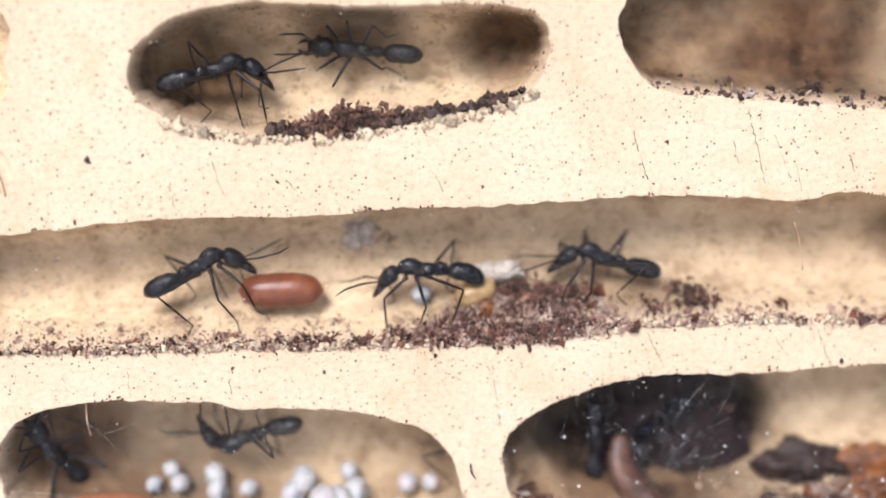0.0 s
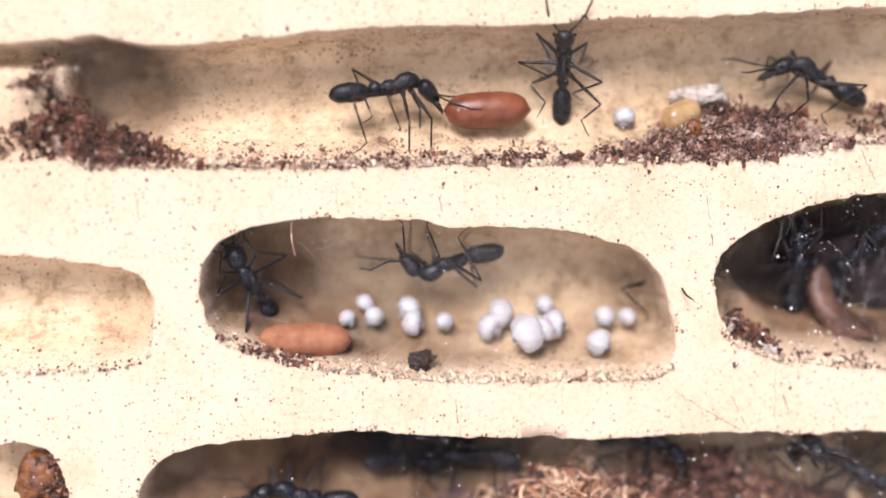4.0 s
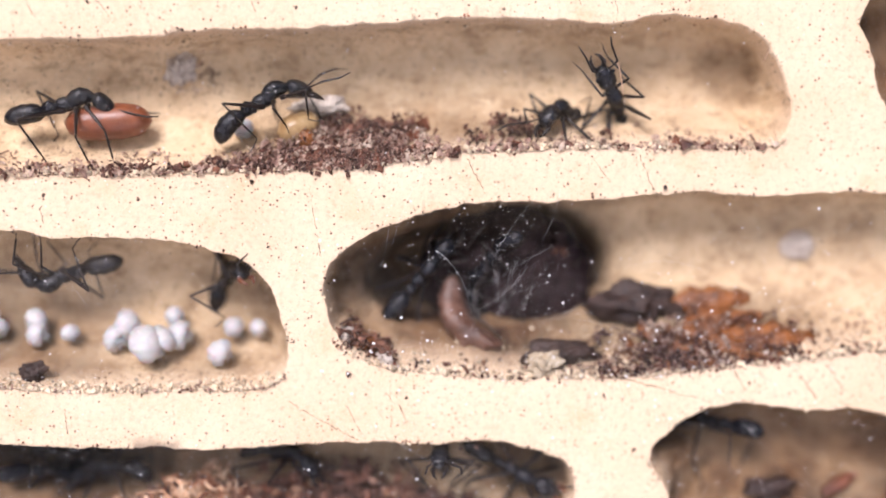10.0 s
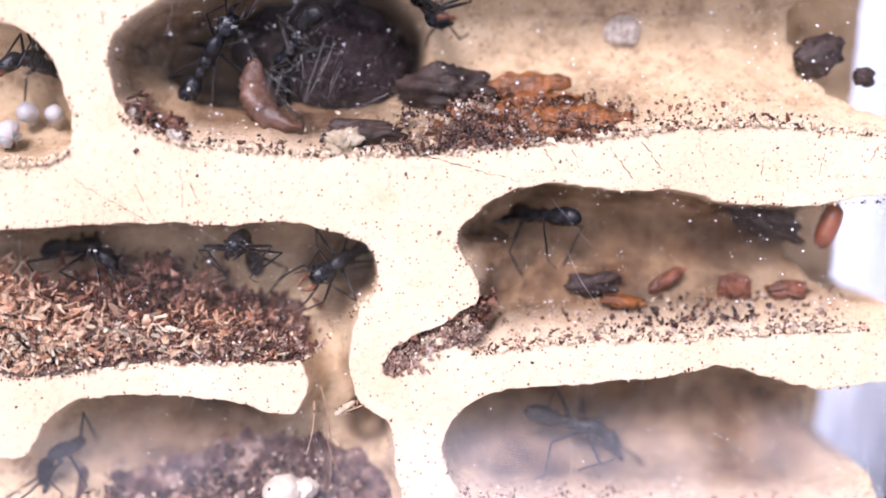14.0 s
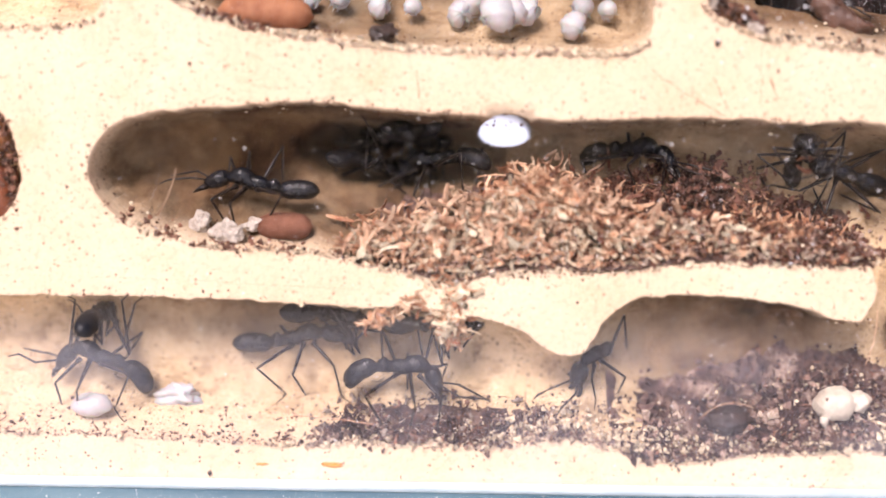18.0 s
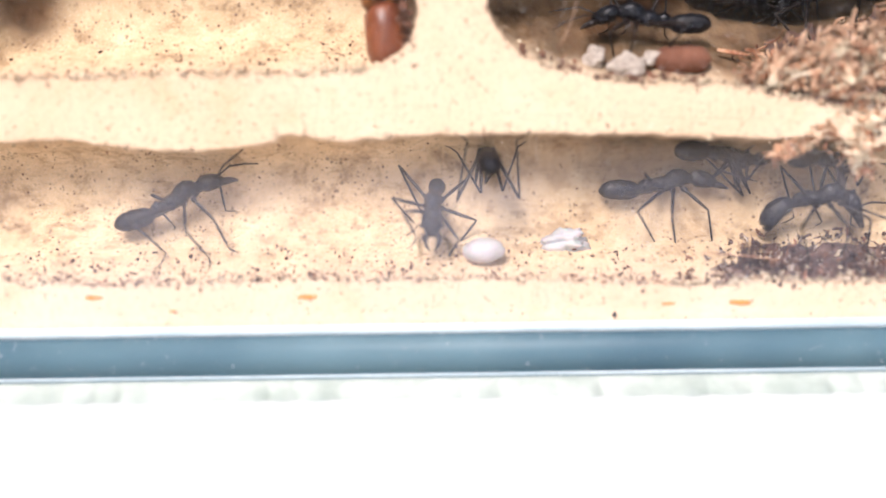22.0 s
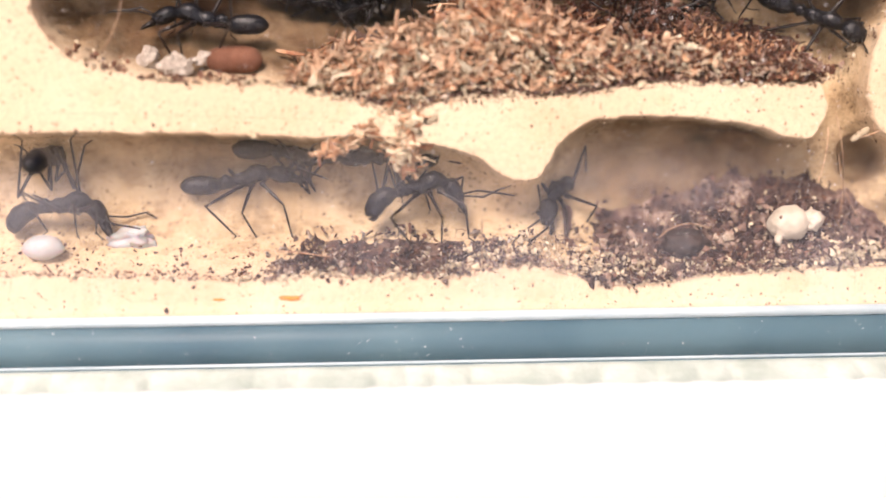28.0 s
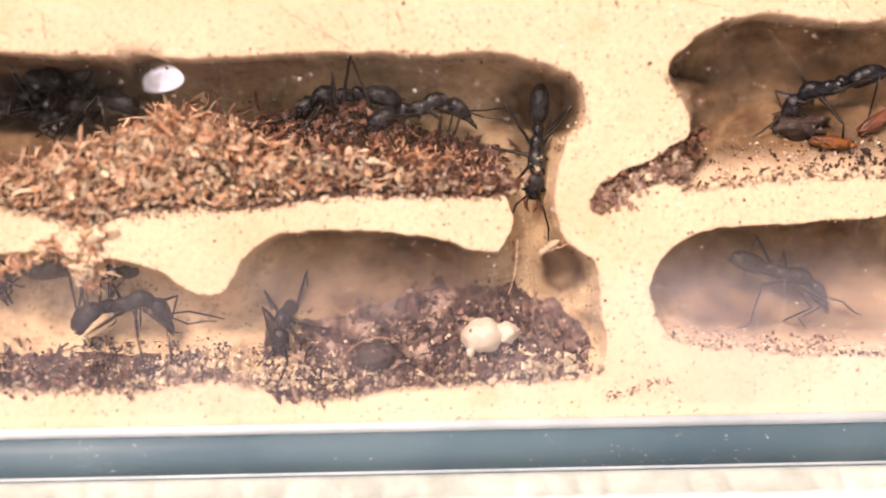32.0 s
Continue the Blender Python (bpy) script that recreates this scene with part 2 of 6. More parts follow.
SILK = simple("matt_orange_silk", (0.24, 0.088, 0.042), (0.40, 0.175, 0.088), 500, 0.7, 0.3, 0.6, 0.00015)
PLUG = simple("cloudy_blue_plug", (0.88, 0.93, 1.0), (0.98, 0.99, 1.0), 700, 0.12, 0.4, 0.3, 0.0003, Transmission_Weight=0.97)
SHELL = simple("cream_shell", (0.50, 0.43, 0.34), (0.69, 0.62, 0.52), 500, 0.5, 0.4, 0.4, 0.0002)
HONEY = simple("honey_husk", (0.34, 0.19, 0.07), (0.58, 0.40, 0.19), 400, 0.3, 0.5, 0.3, 0.0001, Transmission_Weight=0.2)
CRUMB_DARK = simple("dark_crumbs", (0.020, 0.011, 0.009), (0.085, 0.046, 0.034), 900, 0.6, 0.45, 0.6, 0.0002, True)
FIBRE = simple("tan_wood_fibre", (0.36, 0.175, 0.10), (0.80, 0.57, 0.39), 700, 0.75, 0.3, 0.5, 0.0002, True)
GRAIN = simple("pale_plaster_grains", (0.56, 0.43, 0.28), (0.78, 0.68, 0.51), 900, 0.8, 0.3, 0.5, 0.0002, True)
DUST = simple("white_dust", (0.7, 0.7, 0.72), (0.9, 0.9, 0.9), 900, 0.8, 0.2, 0.1, 0.00005)
DEBRIS = simple("dark_debris", (0.017, 0.012, 0.0135), (0.062, 0.040, 0.041), 700, 0.9, 0.15, 0.6, 0.0003, True)
MOULD = simple("grey_mould", (0.24, 0.185, 0.155), (0.64, 0.54, 0.46), 800, 0.9, 0.2, 0.7, 0.0003, True)
CRUST = simple("pale_mould_crust", (0.34, 0.27, 0.22), (0.80, 0.73, 0.64), 1300, 0.9, 0.2, 0.9, 0.0004)
ORANGE = simple("orange_flake", (0.65, 0.20, 0.02), (0.8, 0.32, 0.05), 600, 0.6, 0.3, 0.2, 0.0001)
WALL = simple("pale_blue_wall", (0.62, 0.68, 0.80), (0.66, 0.72, 0.83), 6, 0.6, 0.3, 0.1, 0.0002)
TABLE = simple("white_table", (0.80, 0.80, 0.81), (0.86, 0.86, 0.86), 30, 0.5, 0.4, 0.1, 0.0002)


def edge_glass_material():
    m = Nodes("teal_glass_edge")
    band = m.noise(26, 3, 0.6)
    m.colour(m.ramp(band, (0.35, (0.052, 0.118, 0.164)), (0.65, (0.108, 0.198, 0.244))))
    m.set(Roughness=0.5, Specular_IOR_Level=0.35)
    m.bump(m.noise(500, 3, 0.6), 0.15, 0.0001)
    return m.mat


def pane_material():
    m = Nodes("clear_pane")
    clear = m.tree.nodes.new("ShaderNodeBsdfTransparent")
    shine = m.add("ShaderNodeBsdfGlossy", Roughness=0.02)
    mix = m.tree.nodes.new("ShaderNodeMixShader")
    fres = m.add("ShaderNodeFresnel", IOR=1.14)
    m.link(fres.outputs["Fac"], mix.inputs["Fac"])
    m.link(clear.outputs[0], mix.inputs[1])
    m.link(shine.outputs[0], mix.inputs[2])
    m.link(mix.outputs[0], m.out.inputs["Surface"])
    return m.mat


def film_material():
    """Milky condensation on the inner side of the pane: densest low down, patchy."""
    m = Nodes("condensation_film")
    sep = m.tree.nodes.new("ShaderNodeSeparateXYZ")
    m.link(m.geo, sep.inputs[0])
    low = m.tree.nodes.new("ShaderNodeMapRange")
    low.interpolation_type = "SMOOTHSTEP"
    for i, val in zip((1, 2, 3, 4), (0.0205, 0.0125, 0.0, 1.0)):
        low.inputs[i].default_value = val
    m.link(sep.outputs["Z"], low.inputs[0])
    cloud = m.ramp(m.noise(48, 3, 0.55), (0.34, 0.2), (0.66, 1.2))
    thick = m.mix(1.0, low.outputs[0], cloud, "MULTIPLY")
    along = m.tree.nodes.new("ShaderNodeMapRange")
    for i, val in zip((1, 2, 3, 4), (0.030, 0.200, 0.7, 1.4)):
        along.inputs[i].default_value = val
    m.link(sep.outputs["X"], along.inputs[0])
    thick = m.mix(1.0, thick, along.outputs[0], "MULTIPLY")
    thick = m.mix(1.0, thick, (FILM, FILM, FILM), "MULTIPLY")
    smear = m.ramp(m.noise(30, 4, 0.6), (0.45, 0.0), (0.8, 0.035))
    thick = m.mix(1.0, thick, smear, "ADD")
    clear = m.tree.nodes.new("ShaderNodeBsdfTransparent")
    mist = m.add("ShaderNodeBsdfDiffuse")
    m.link(m.mix(low.outputs[0], (0.72, 0.62, 0.50), (0.665, 0.675, 0.775)), mist.inputs["Color"])
    mix = m.tree.nodes.new("ShaderNodeMixShader")
    m.link(thick, mix.inputs["Fac"])
    m.link(clear.outputs[0], mix.inputs[1])
    m.link(mist.outputs[0], mix.inputs[2])
    m.link(mix.outputs[0], m.out.inputs["Surface"])
    return m.mat


FILM = 0.13
EDGE = edge_glass_material()
RIM = simple("ground_glass_rim", (0.40, 0.52, 0.58), (0.62, 0.72, 0.76), 60, 0.4, 0.5, 0.2, 0.0001)
BEAD = simple("sealant_bead", (0.33, 0.395, 0.36), (0.54, 0.60, 0.565), 150, 0.3, 0.5, 0.5, 0.0006)
PANE = pane_material()
MIST = film_material()


# ---- mesh helpers ----
def mesh_from(name, verts, faces, material, smooth=True):
    me = bpy.data.meshes.new(name)
    me.from_pydata([tuple(p) for p in verts], [], faces)
    me.materials.append(material)
    if smooth:
        me.polygons.foreach_set("use_smooth", [True] * len(me.polygons))
    me.update()
    return me


def part(name, bm, material, parent, label="", smooth=True):
    """Links a bmesh as one mesh under a thing or a part."""
    me = bpy.data.meshes.new(name)
    bm.to_mesh(me)
    bm.free()
    me.materials.append(material)
    if smooth:
        me.polygons.foreach_set("use_smooth", [True] * len(me.polygons))
    ob = new(name, me)
    ob.parent = parent
    if label:
        ob["label"] = label
    return ob


def box(bm, lo, hi, bevel=0.0):
    """A box between two corners in millimetres."""
    lo, hi = Vector(lo), Vector(hi)
    r = bmesh.ops.create_cube(bm, size=1.0)
    vs = r["verts"]
    for p in vs:
        p.co = Vector([(lo[i] + hi[i]) / 2 + p.co[i] * (hi[i] - lo[i]) for i in range(3)]) * MM
    if bevel:
        es = {e for p in vs for e in p.link_edges}
        bmesh.ops.bevel(bm, geom=list(es), offset=bevel * MM, segments=2, affect="EDGES")


def tube(bm, points, radii, sides=8, flat=1.0, up=(0, 0, 1)):
    """A tapered round body along points (mm); flat squashes it along up."""
    pts = [Vector(p) for p in points]
    up = Vector(up)
    rings = []
    for i, p in enumerate(pts):
        d = (pts[min(i + 1, len(pts) - 1)] - pts[max(i - 1, 0)]).normalized()
        side = d.cross(up)
        if side.length < 1e-4:
            side = d.cross(Vector((1, 0.1, 0)))
        side.normalize()
        top = side.cross(d).normalized()
        rings.append([bm.verts.new((p + radii[i] * (math.cos(a) * side + flat * math.sin(a) * top)) * MM)
                      for a in (2 * math.pi * k / sides for k in range(sides))])
    for a, b in zip(rings, rings[1:]):
        for k in range(sides):
            bm.faces.new((a[k], a[(k + 1) % sides], b[(k + 1) % sides], b[k]))
    bm.faces.new(rings[0][::-1])
    bm.faces.new(rings[-1])


def bezier(a, b, c, n):
    a, b, c = Vector(a), Vector(b), Vector(c)
    return [a * (1 - t) ** 2 + b * 2 * t * (1 - t) + c * t * t for t in (i / (n - 1) for i in range(n))]


# ---- the plan of the chambers: outlines (x, z), depth, rounding at the roof and at the floor ----
X0, X1, Z0, Z1, BACK = -30.0, 222.0, 0.0, 126.0, 22.0
LEAN, LEAN_Z = 0.105, 47.0  # the open end of the block is not square: it leans outward going up
VENT = (115.4, 37.6, 3.0, 1.6)  # an air hole through the back of the block: x, z, half width, half height
CHAMBERS = {}
AR_LUMP = (168.9, 97.2)


def leaning(x, z):
    """Where the plan's x lies at height z: true over the nest, sheared towards its open end."""
    return x + max(0.0, min(1.0, (x - 204.0) / (X1 - 204.0))) * LEAN * (z - LEAN_Z)


def carve(name, outline, depth, roof, floor_r):
    """One carved chamber: its drawn outline on the face, its depth, and how round its roof and floor are."""
    CHAMBERS[name] = (outline, depth, roof, floor_r)


carve("A", [(94.6, 98.5), (94.9, 100.5), (96.5, 102.6), (99.9, 104.9), (105.2, 106.1), (112.2, 106.3), (119.9, 105.9), (128.8,
        106.2), (134.8, 105.9), (137.8, 104.9), (139.3, 103.0), (139.0, 100.0), (137.8, 97.7), (134.8, 95.6), (128.7, 94.0),
        (122.7, 93.1), (116.7, 92.3), (110.7, 91.9), (105.9, 92.2), (101.1, 93.0), (97.6, 94.6), (95.4, 96.4)], 8.5, 3.5, 5)
carve("AR", [(146.5, 103.0), (147.1, 106.0), (149.7, 110.0), (156.0, 113.0), (175.0, 114.0), (200.0, 113.0), (208.0, 108.0), (209.0,
        101.0), (205.0, 96.0), (190.0, 94.5), (175.8, 94.7), (167.2, 95.4), (159.2, 96.0), (152.4, 96.7), (149.3, 98.2)], 8, 3.5, 5)
carve("K", [(194.1, 85.1), (195.4, 82.1), (196.1, 77.7), (198.2, 74.6), (202.6, 73.0), (212.0, 72.5), (230.0, 73.0), (230.0, 90.0),
        (210.0, 91.0), (198.0, 89.5)], 8, 3.5, 5)
carve("AL", [(82.5, 104.3), (81.8, 100.3), (82.2, 97.5), (79.1, 93.5), (75.6, 92.6), (66.0, 92.3), (50.0, 92.3), (40.0, 95.0),
        (38.0, 103.0), (42.0, 109.0), (60.0, 111.0), (76.0, 110.0)], 7, 3.5, 7)
carve("R1", [(64.5, 76.0), (65.0, 81.0), (66.0, 82.4), (68.2, 82.8), (72.7, 82.0), (78.5, 81.8), (91.3, 83.1), (100.9, 83.7),
        (110.4, 83.7), (116.4, 83.9), (120.0, 84.3), (126.0, 84.6), (132.0, 84.5), (138.1, 84.9), (150.2, 85.6), (158.0, 85.5),
        (166.5, 84.9), (171.4, 85.8), (175.8, 85.5), (180.2, 84.9), (183.0, 83.3), (184.7, 80.9), (186.1, 77.8), (186.5, 74.7),
        (185.1, 71.9), (181.7, 71.1), (172.8, 71.3), (160.3, 71.4), (147.9, 70.9), (141.7, 70.0), (135.6, 69.6), (117.3, 69.1),
        (105.4, 69.2), (89.8, 69.0), (72.8, 69.2), (67.0, 69.4), (65.0, 71.0)], 8, 3, 6.5)
carve("R1L", [(68.0, 72.0), (67.6, 77.5), (66.4, 80.6), (64.0, 81.4), (45.0, 81.0), (25.0, 80.0), (18.0, 75.0), (25.0, 69.5), (45.0, 69.0), (62.0, 69.5)], 2.2, 0.8, 2)
carve("R1S", [(70.0, 80.0), (68.0, 82.3), (58.0, 81.9), (40.0, 81.2), (30.0, 80.0), (40.0, 79.2), (60.0, 79.5)], 6, 1, 1)
carve("B", [(78.4, 56.2), (78.9, 58.5), (80.1, 60.5), (82.8, 62.2), (86.3, 63.1), (92.1, 63.6), (97.4, 63.3), (102.7, 63.1),
        (104.4, 62.4), (109.2, 62.4), (112.7, 62.2), (116.9, 62.0), (121.1, 61.2), (125.4, 59.6), (128.1, 57.1), (129.1, 54.7),
        (129.9, 51.6), (130.3, 49.6), (129.9, 47.6), (128.3, 46.0), (125.0, 45.3), (119.7, 45.4), (113.6, 45.4), (107.5, 45.5), (101.5, 45.9),
        (95.6, 46.6), (89.7, 47.4), (83.9, 49.1), (81.0, 50.4), (79.1, 52.6)], 9.5, 3.5, 7)
carve("C", [(134.4, 55.8), (134.7, 58.3), (136.6, 60.5), (141.0, 62.9), (147.8, 65.0), (154.0, 65.6), (160.3, 65.5), (166.5, 65.8),
        (176.0, 66.3), (183.2, 65.8), (194.3, 66.1), (201.8, 65.6), (209.2, 66.1), (216.7, 64.8), (223.0, 64.4), (232.0, 62.0),
        (232.0, 50.0), (222.0, 46.8), (204.2, 47.9), (194.8, 47.8), (187.9, 47.2), (179.2, 46.5), (169.3, 45.8), (159.4, 45.7),
        (153.3, 46.0), (145.3, 46.8), (141.1, 47.5), (136.9, 49.4), (135.0, 52.2)], 8.5, 3.5, 11)
carve("C2", [(214.0, 65.6), (211.0, 63.6), (209.6, 60.4), (209.8, 57.0), (211.6, 53.6), (214.6, 50.8), (219.0, 48.6), (224.0, 47.6), (234.0, 47.0), (234.0, 66.5)], 21.2, 0.7, 0.9)
carve("E2", [(213.0, 39.8), (211.0, 38.4), (210.0, 36.2), (210.4, 33.4), (212.2, 30.8), (215.2, 29.0), (219.5, 28.0), (234.0, 27.0), (234.0, 39.8)], 21.2, 0.7, 0.9)
carve("G2", [(215.0, 19.2), (213.4, 17.0), (213.8, 13.6), (216.0, 10.4), (220.0, 8.4), (234.0, 8.0), (234.0, 19.2)], 21.2, 0.7, 0.9)
carve("Cl", [(138.5, 55.5), (139.4, 58.6), (142.5, 61.2), (148.0, 63.2), (156.0, 64.2), (160.0, 60.0), (158.0, 53.0), (150.0, 50.6), (142.0, 51.6)], 21, 3.0, 3.0)
carve("Cq", [(153.0, 64.5), (160.0, 65.0), (166.0, 63.0), (168.5, 58.0), (167.0, 53.0), (161.0, 50.5), (153.0, 51.0), (148.5, 54.0),
        (147.5, 59.0)], 20, 3, 3)
carve("D", [(71.1, 32.8), (71.5, 34.6), (72.7, 36.4), (75.1, 38.2), (79.8, 39.2), (87.0, 39.7), (95.2, 40.2), (103.5, 39.4),
        (112.4, 39.0), (121.2, 38.6), (130.5, 38.9), (138.7, 39.0), (145.8, 38.5), (152.3, 38.8), (156.4, 37.9), (160.0, 36.7),
        (161.7, 35.2), (162.3, 32.8), (161.7, 30.5), (159.9, 29.3), (156.5, 26.0), (152.7, 23.5), (147.9, 23.5), (142.0, 23.7),
        (136.1, 23.8), (130.1, 23.0), (126.0, 22.5), (121.2, 22.8), (115.3, 22.4), (109.7, 21.4), (103.7, 22.6), (97.7, 24.0),
        (91.7, 24.5), (85.8, 24.7), (79.8, 25.8), (75.6, 27.0), (73.2, 28.7), (71.7, 30.8)], 9, 2.2, 8)
carve("Dq", [(96.0, 39.0), (104.0, 38.8), (112.0, 38.2), (116.0, 36.0), (114.0, 32.0), (106.0, 30.0), (97.0, 31.0), (92.0, 34.0),
        (92.0, 37.5)], 19, 4, 4)
carve("nook", [(155.5, 36.3), (160.5, 36.2), (162.0, 33.0), (161.0, 30.0), (157.5, 29.6), (155.0, 32.0)], 12, 2, 2)
carve("shaft", [(152.7, 26.5), (154.1, 22.3), (154.1, 20.5), (152.9, 18.2), (151.0, 15.0), (160.5, 15.0), (159.8, 18.9), (159.2, 20.4),
        (158.9, 24.6), (159.8, 30.0), (155.0, 31.0)], 7, 2, 2)
carve("F", [(13.2, 13.9), (13.5, 16.3), (15.1, 18.0), (18.1, 19.2), (22.2, 19.3), (28.1, 19.5), (34.1, 18.5), (40.0, 18.2), (47.1,
        18.6), (50.7, 19.6), (55.5, 19.0), (61.5, 19.3), (69.8, 19.5), (87.8, 19.2), (99.3, 18.6), (105.2, 18.7), (111.0, 18.0),
        (116.9, 16.5), (120.4, 14.1), (123.4, 14.1), (124.7, 15.7), (125.8, 17.5), (127.7, 19.2), (130.6, 20.2), (136.0, 20.4),
        (141.9, 20.0), (147.8, 18.9), (150.8, 17.9)] + [(157.4, 18.1), (159.8, 18.2), (162.7, 16.8), (163.4, 14.4), (163.6,
        10.8), (164.3, 8.4), (163.2, 5.4), (159.6, 4.2), (150.6, 3.8), (141.6, 3.4), (135.6, 2.6), (130.8, 2.7), (126.1, 4.0),
        (123.7, 4.9), (119.5, 4.7), (114.8, 3.9), (105.9, 3.8), (99.9, 4.2), (94.1, 3.7), (82.0, 4.1), (69.9, 4.5), (51.8, 4.6),
        (39.8, 4.4), (27.8, 4.5), (20.6, 5.2), (17.1, 6.7), (14.8, 8.5), (13.4, 10.9)], 7.2, 3.4, 7.5)
carve("G", [(168.7, 13.7), (169.6, 16.1), (171.1, 17.8), (173.5, 19.3), (177.1, 20.0), (186.0, 20.4), (195.4, 21.1), (198.6, 21.9),
        (201.7, 21.6), (204.9, 20.5), (208.0, 19.8), (214.4, 18.7), (220.7, 19.1), (232.0, 18.0), (232.0, 7.0), (215.0, 5.4),
        (201.8, 5.4), (194.8, 6.0), (182.3, 6.7), (173.5, 7.6), (170.5, 8.9), (169.3, 10.7)], 8.5, 3.5, 9)
carve("E", [(170.8, 36.1), (172.4, 38.8), (175.8, 41.2), (180.2, 42.3), (183.2, 42.1), (189.4, 41.3), (193.1, 41.4), (196.9, 40.9),
        (200.0, 39.8), (206.8, 39.3), (214.3, 39.4), (221.2, 39.3), (232.0, 37.0), (232.0, 28.0), (220.1, 25.5), (208.0, 25.5),
        (195.5, 24.9), (183.0, 24.9), (176.7, 24.4), (172.5, 23.9), (170.5, 25.5), (172.6, 28.8), (172.9, 31.7)], 8.5, 3.5, 14)
carve("pass", [(162.3, 22.6), (163.6, 24.6), (166.0, 26.2), (169.0, 27.2), (172.0, 29.2), (174.5, 29.0), (174.5, 25.6), (171.5, 25.0), (168.5, 24.0),
        (166.0, 22.8), (163.6, 21.4)], 1.7, 1, 2)
carve("chip", [(79.2, 91.0), (80.6, 91.2), (81.6, 90.2), (82.0, 88.6), (81.6, 86.9), (81.0, 86.2), (80.2, 87.4), (79.4, 89.2)], 0.8, 0.5, 1.2)
carve("hollow", [(157.6, 16.6), (158.6, 18.2), (160.6, 18.3), (162.3, 16.8), (162.9, 14.4), (161.6, 12.4), (159.4, 12.2), (157.9, 14.0)], 12, 2, 2)
carve("H", [(30.0, 59.0), (45.0, 60.3), (57.9, 60.0), (61.4, 59.8), (66.6, 59.1), (70.7, 58.3), (72.7, 57.2), (73.6, 54.5), (73.4,
        51.4), (71.5, 48.4), (66.1, 47.4), (57.3, 47.4), (40.0, 47.4), (28.0, 49.0), (25.0, 54.0)], 6, 3, 6)
carve("I", [(20.0, 38.0), (30.0, 40.0), (45.0, 40.0), (55.8, 39.6), (58.8, 39.9), (61.5, 39.0), (63.2, 36.4), (64.0, 32.2), (63.3,
        29.2), (60.8, 27.0), (57.3, 26.0), (40.1, 25.9), (22.4, 25.8), (19.5, 26.3), (18.4, 29.2), (17.4, 33.0)], 6, 3, 5)


def smooth_outline(pts, step=0.42):
    """A closed Catmull-Rom curve through pts, resampled, with a small hand-carved wobble."""
    p = np.array(pts, float)
    n = len(p)
    out = []
    for i in range(n):
        a, b, c, d = p[i - 1], p[i], p[(i + 1) % n], p[(i + 2) % n]
        k = max(2, int(np.linalg.norm(c - b) / 0.2))
        t = np.arange(k)[:, None] / k
        out.append(0.5 * (2 * b + (c - a) * t + (2 * a - 5 * b + 4 * c - d) * t**2 + (3 * b - a - 3 * c + d) * t**3))
    q = np.concatenate(out)
    seg = np.linalg.norm(np.roll(q, -1, 0) - q, axis=1)
    s = np.r_[0, np.cumsum(seg)]
    m = int(s[-1] / step)
    u = np.arange(m) * s[-1] / m
    qq = np.vstack([q, q[:1]])
    q = np.stack([np.interp(u, s, qq[:, 0]), np.interp(u, s, qq[:, 1])], 1)
    area = 0.5 * np.sum(q[:, 0] * np.roll(q[:, 1], -1) - np.roll(q[:, 0], -1) * q[:, 1])
    if area < 0:
        q = q[::-1]
    nrm = inward(q)
    w = np.array([noise.noise((a * 0.55, b * 0.55, 3.1)) * 0.24 + noise.noise((a * 1.7, b * 1.7, 7.7)) * 0.17 for a, b in q])
    return q + nrm * w[:, None]


def inward(q):
    d = np.roll(q, -1, 0) - np.roll(q, 1, 0)
    d /= np.maximum(np.linalg.norm(d, axis=1), 1e-9)[:, None]
    return np.stack([-d[:, 1], d[:, 0]], 1)


OUTLINE = {name: smooth_outline(c[0]) for name, c in CHAMBERS.items()}


def inside_distance(q, pts):
    """For points: distance inside the outline (0 outside) and how much the nearest rim lies below them (-1..1)."""
    dist, dz = np.zeros(len(pts)), np.zeros(len(pts))
    lo, hi = q.min(0), q.max(0)
    idx = np.nonzero(((pts > lo) & (pts < hi)).all(1))[0]
    a, b = q, np.roll(q, -1, 0)
    ab = b - a
    l2 = (ab**2).sum(1)
    for i in range(0, len(idx), 1500):
        k = idx[i:i + 1500]
        p = pts[k][:, None]
        t = np.clip(((p - a) * ab).sum(-1) / l2, 0, 1)
        near = a + t[..., None] * ab
        d = np.linalg.norm(p - near, axis=-1)
        j = d.argmin(1)
        r = np.arange(len(k))
        cross = ((a[:, 1] > p[..., 1]) != (b[:, 1] > p[..., 1])) & (
            p[..., 0] < a[:, 0] + (p[..., 1] - a[:, 1]) / np.where(np.abs(ab[:, 1]) < 1e-9, 1e-9, ab[:, 1]) * ab[:, 0])
        inn = cross.sum(1) % 2 == 1
        dist[k] = np.where(inn, d[r, j], 0)
        dz[k] = np.where(inn, (pts[k][:, 1] - near[r, j, 1]) / np.maximum(d[r, j], 1e-6), 0)
    return dist, dz


LIP = 0.32  # how softly the rims are worn


def profile(d, dz, depth, roof, floor_r):
    f = np.clip(dz * 0.5 + 0.5, 0, 1)
    rad = roof + (floor_r - roof) * f
    d = d * d / (d + LIP)
    p = 3.0 - 1.5 * f
    s = np.clip(d / rad, 0, 1)
    return depth * (1 - (1 - s) ** p) ** (1 / p)


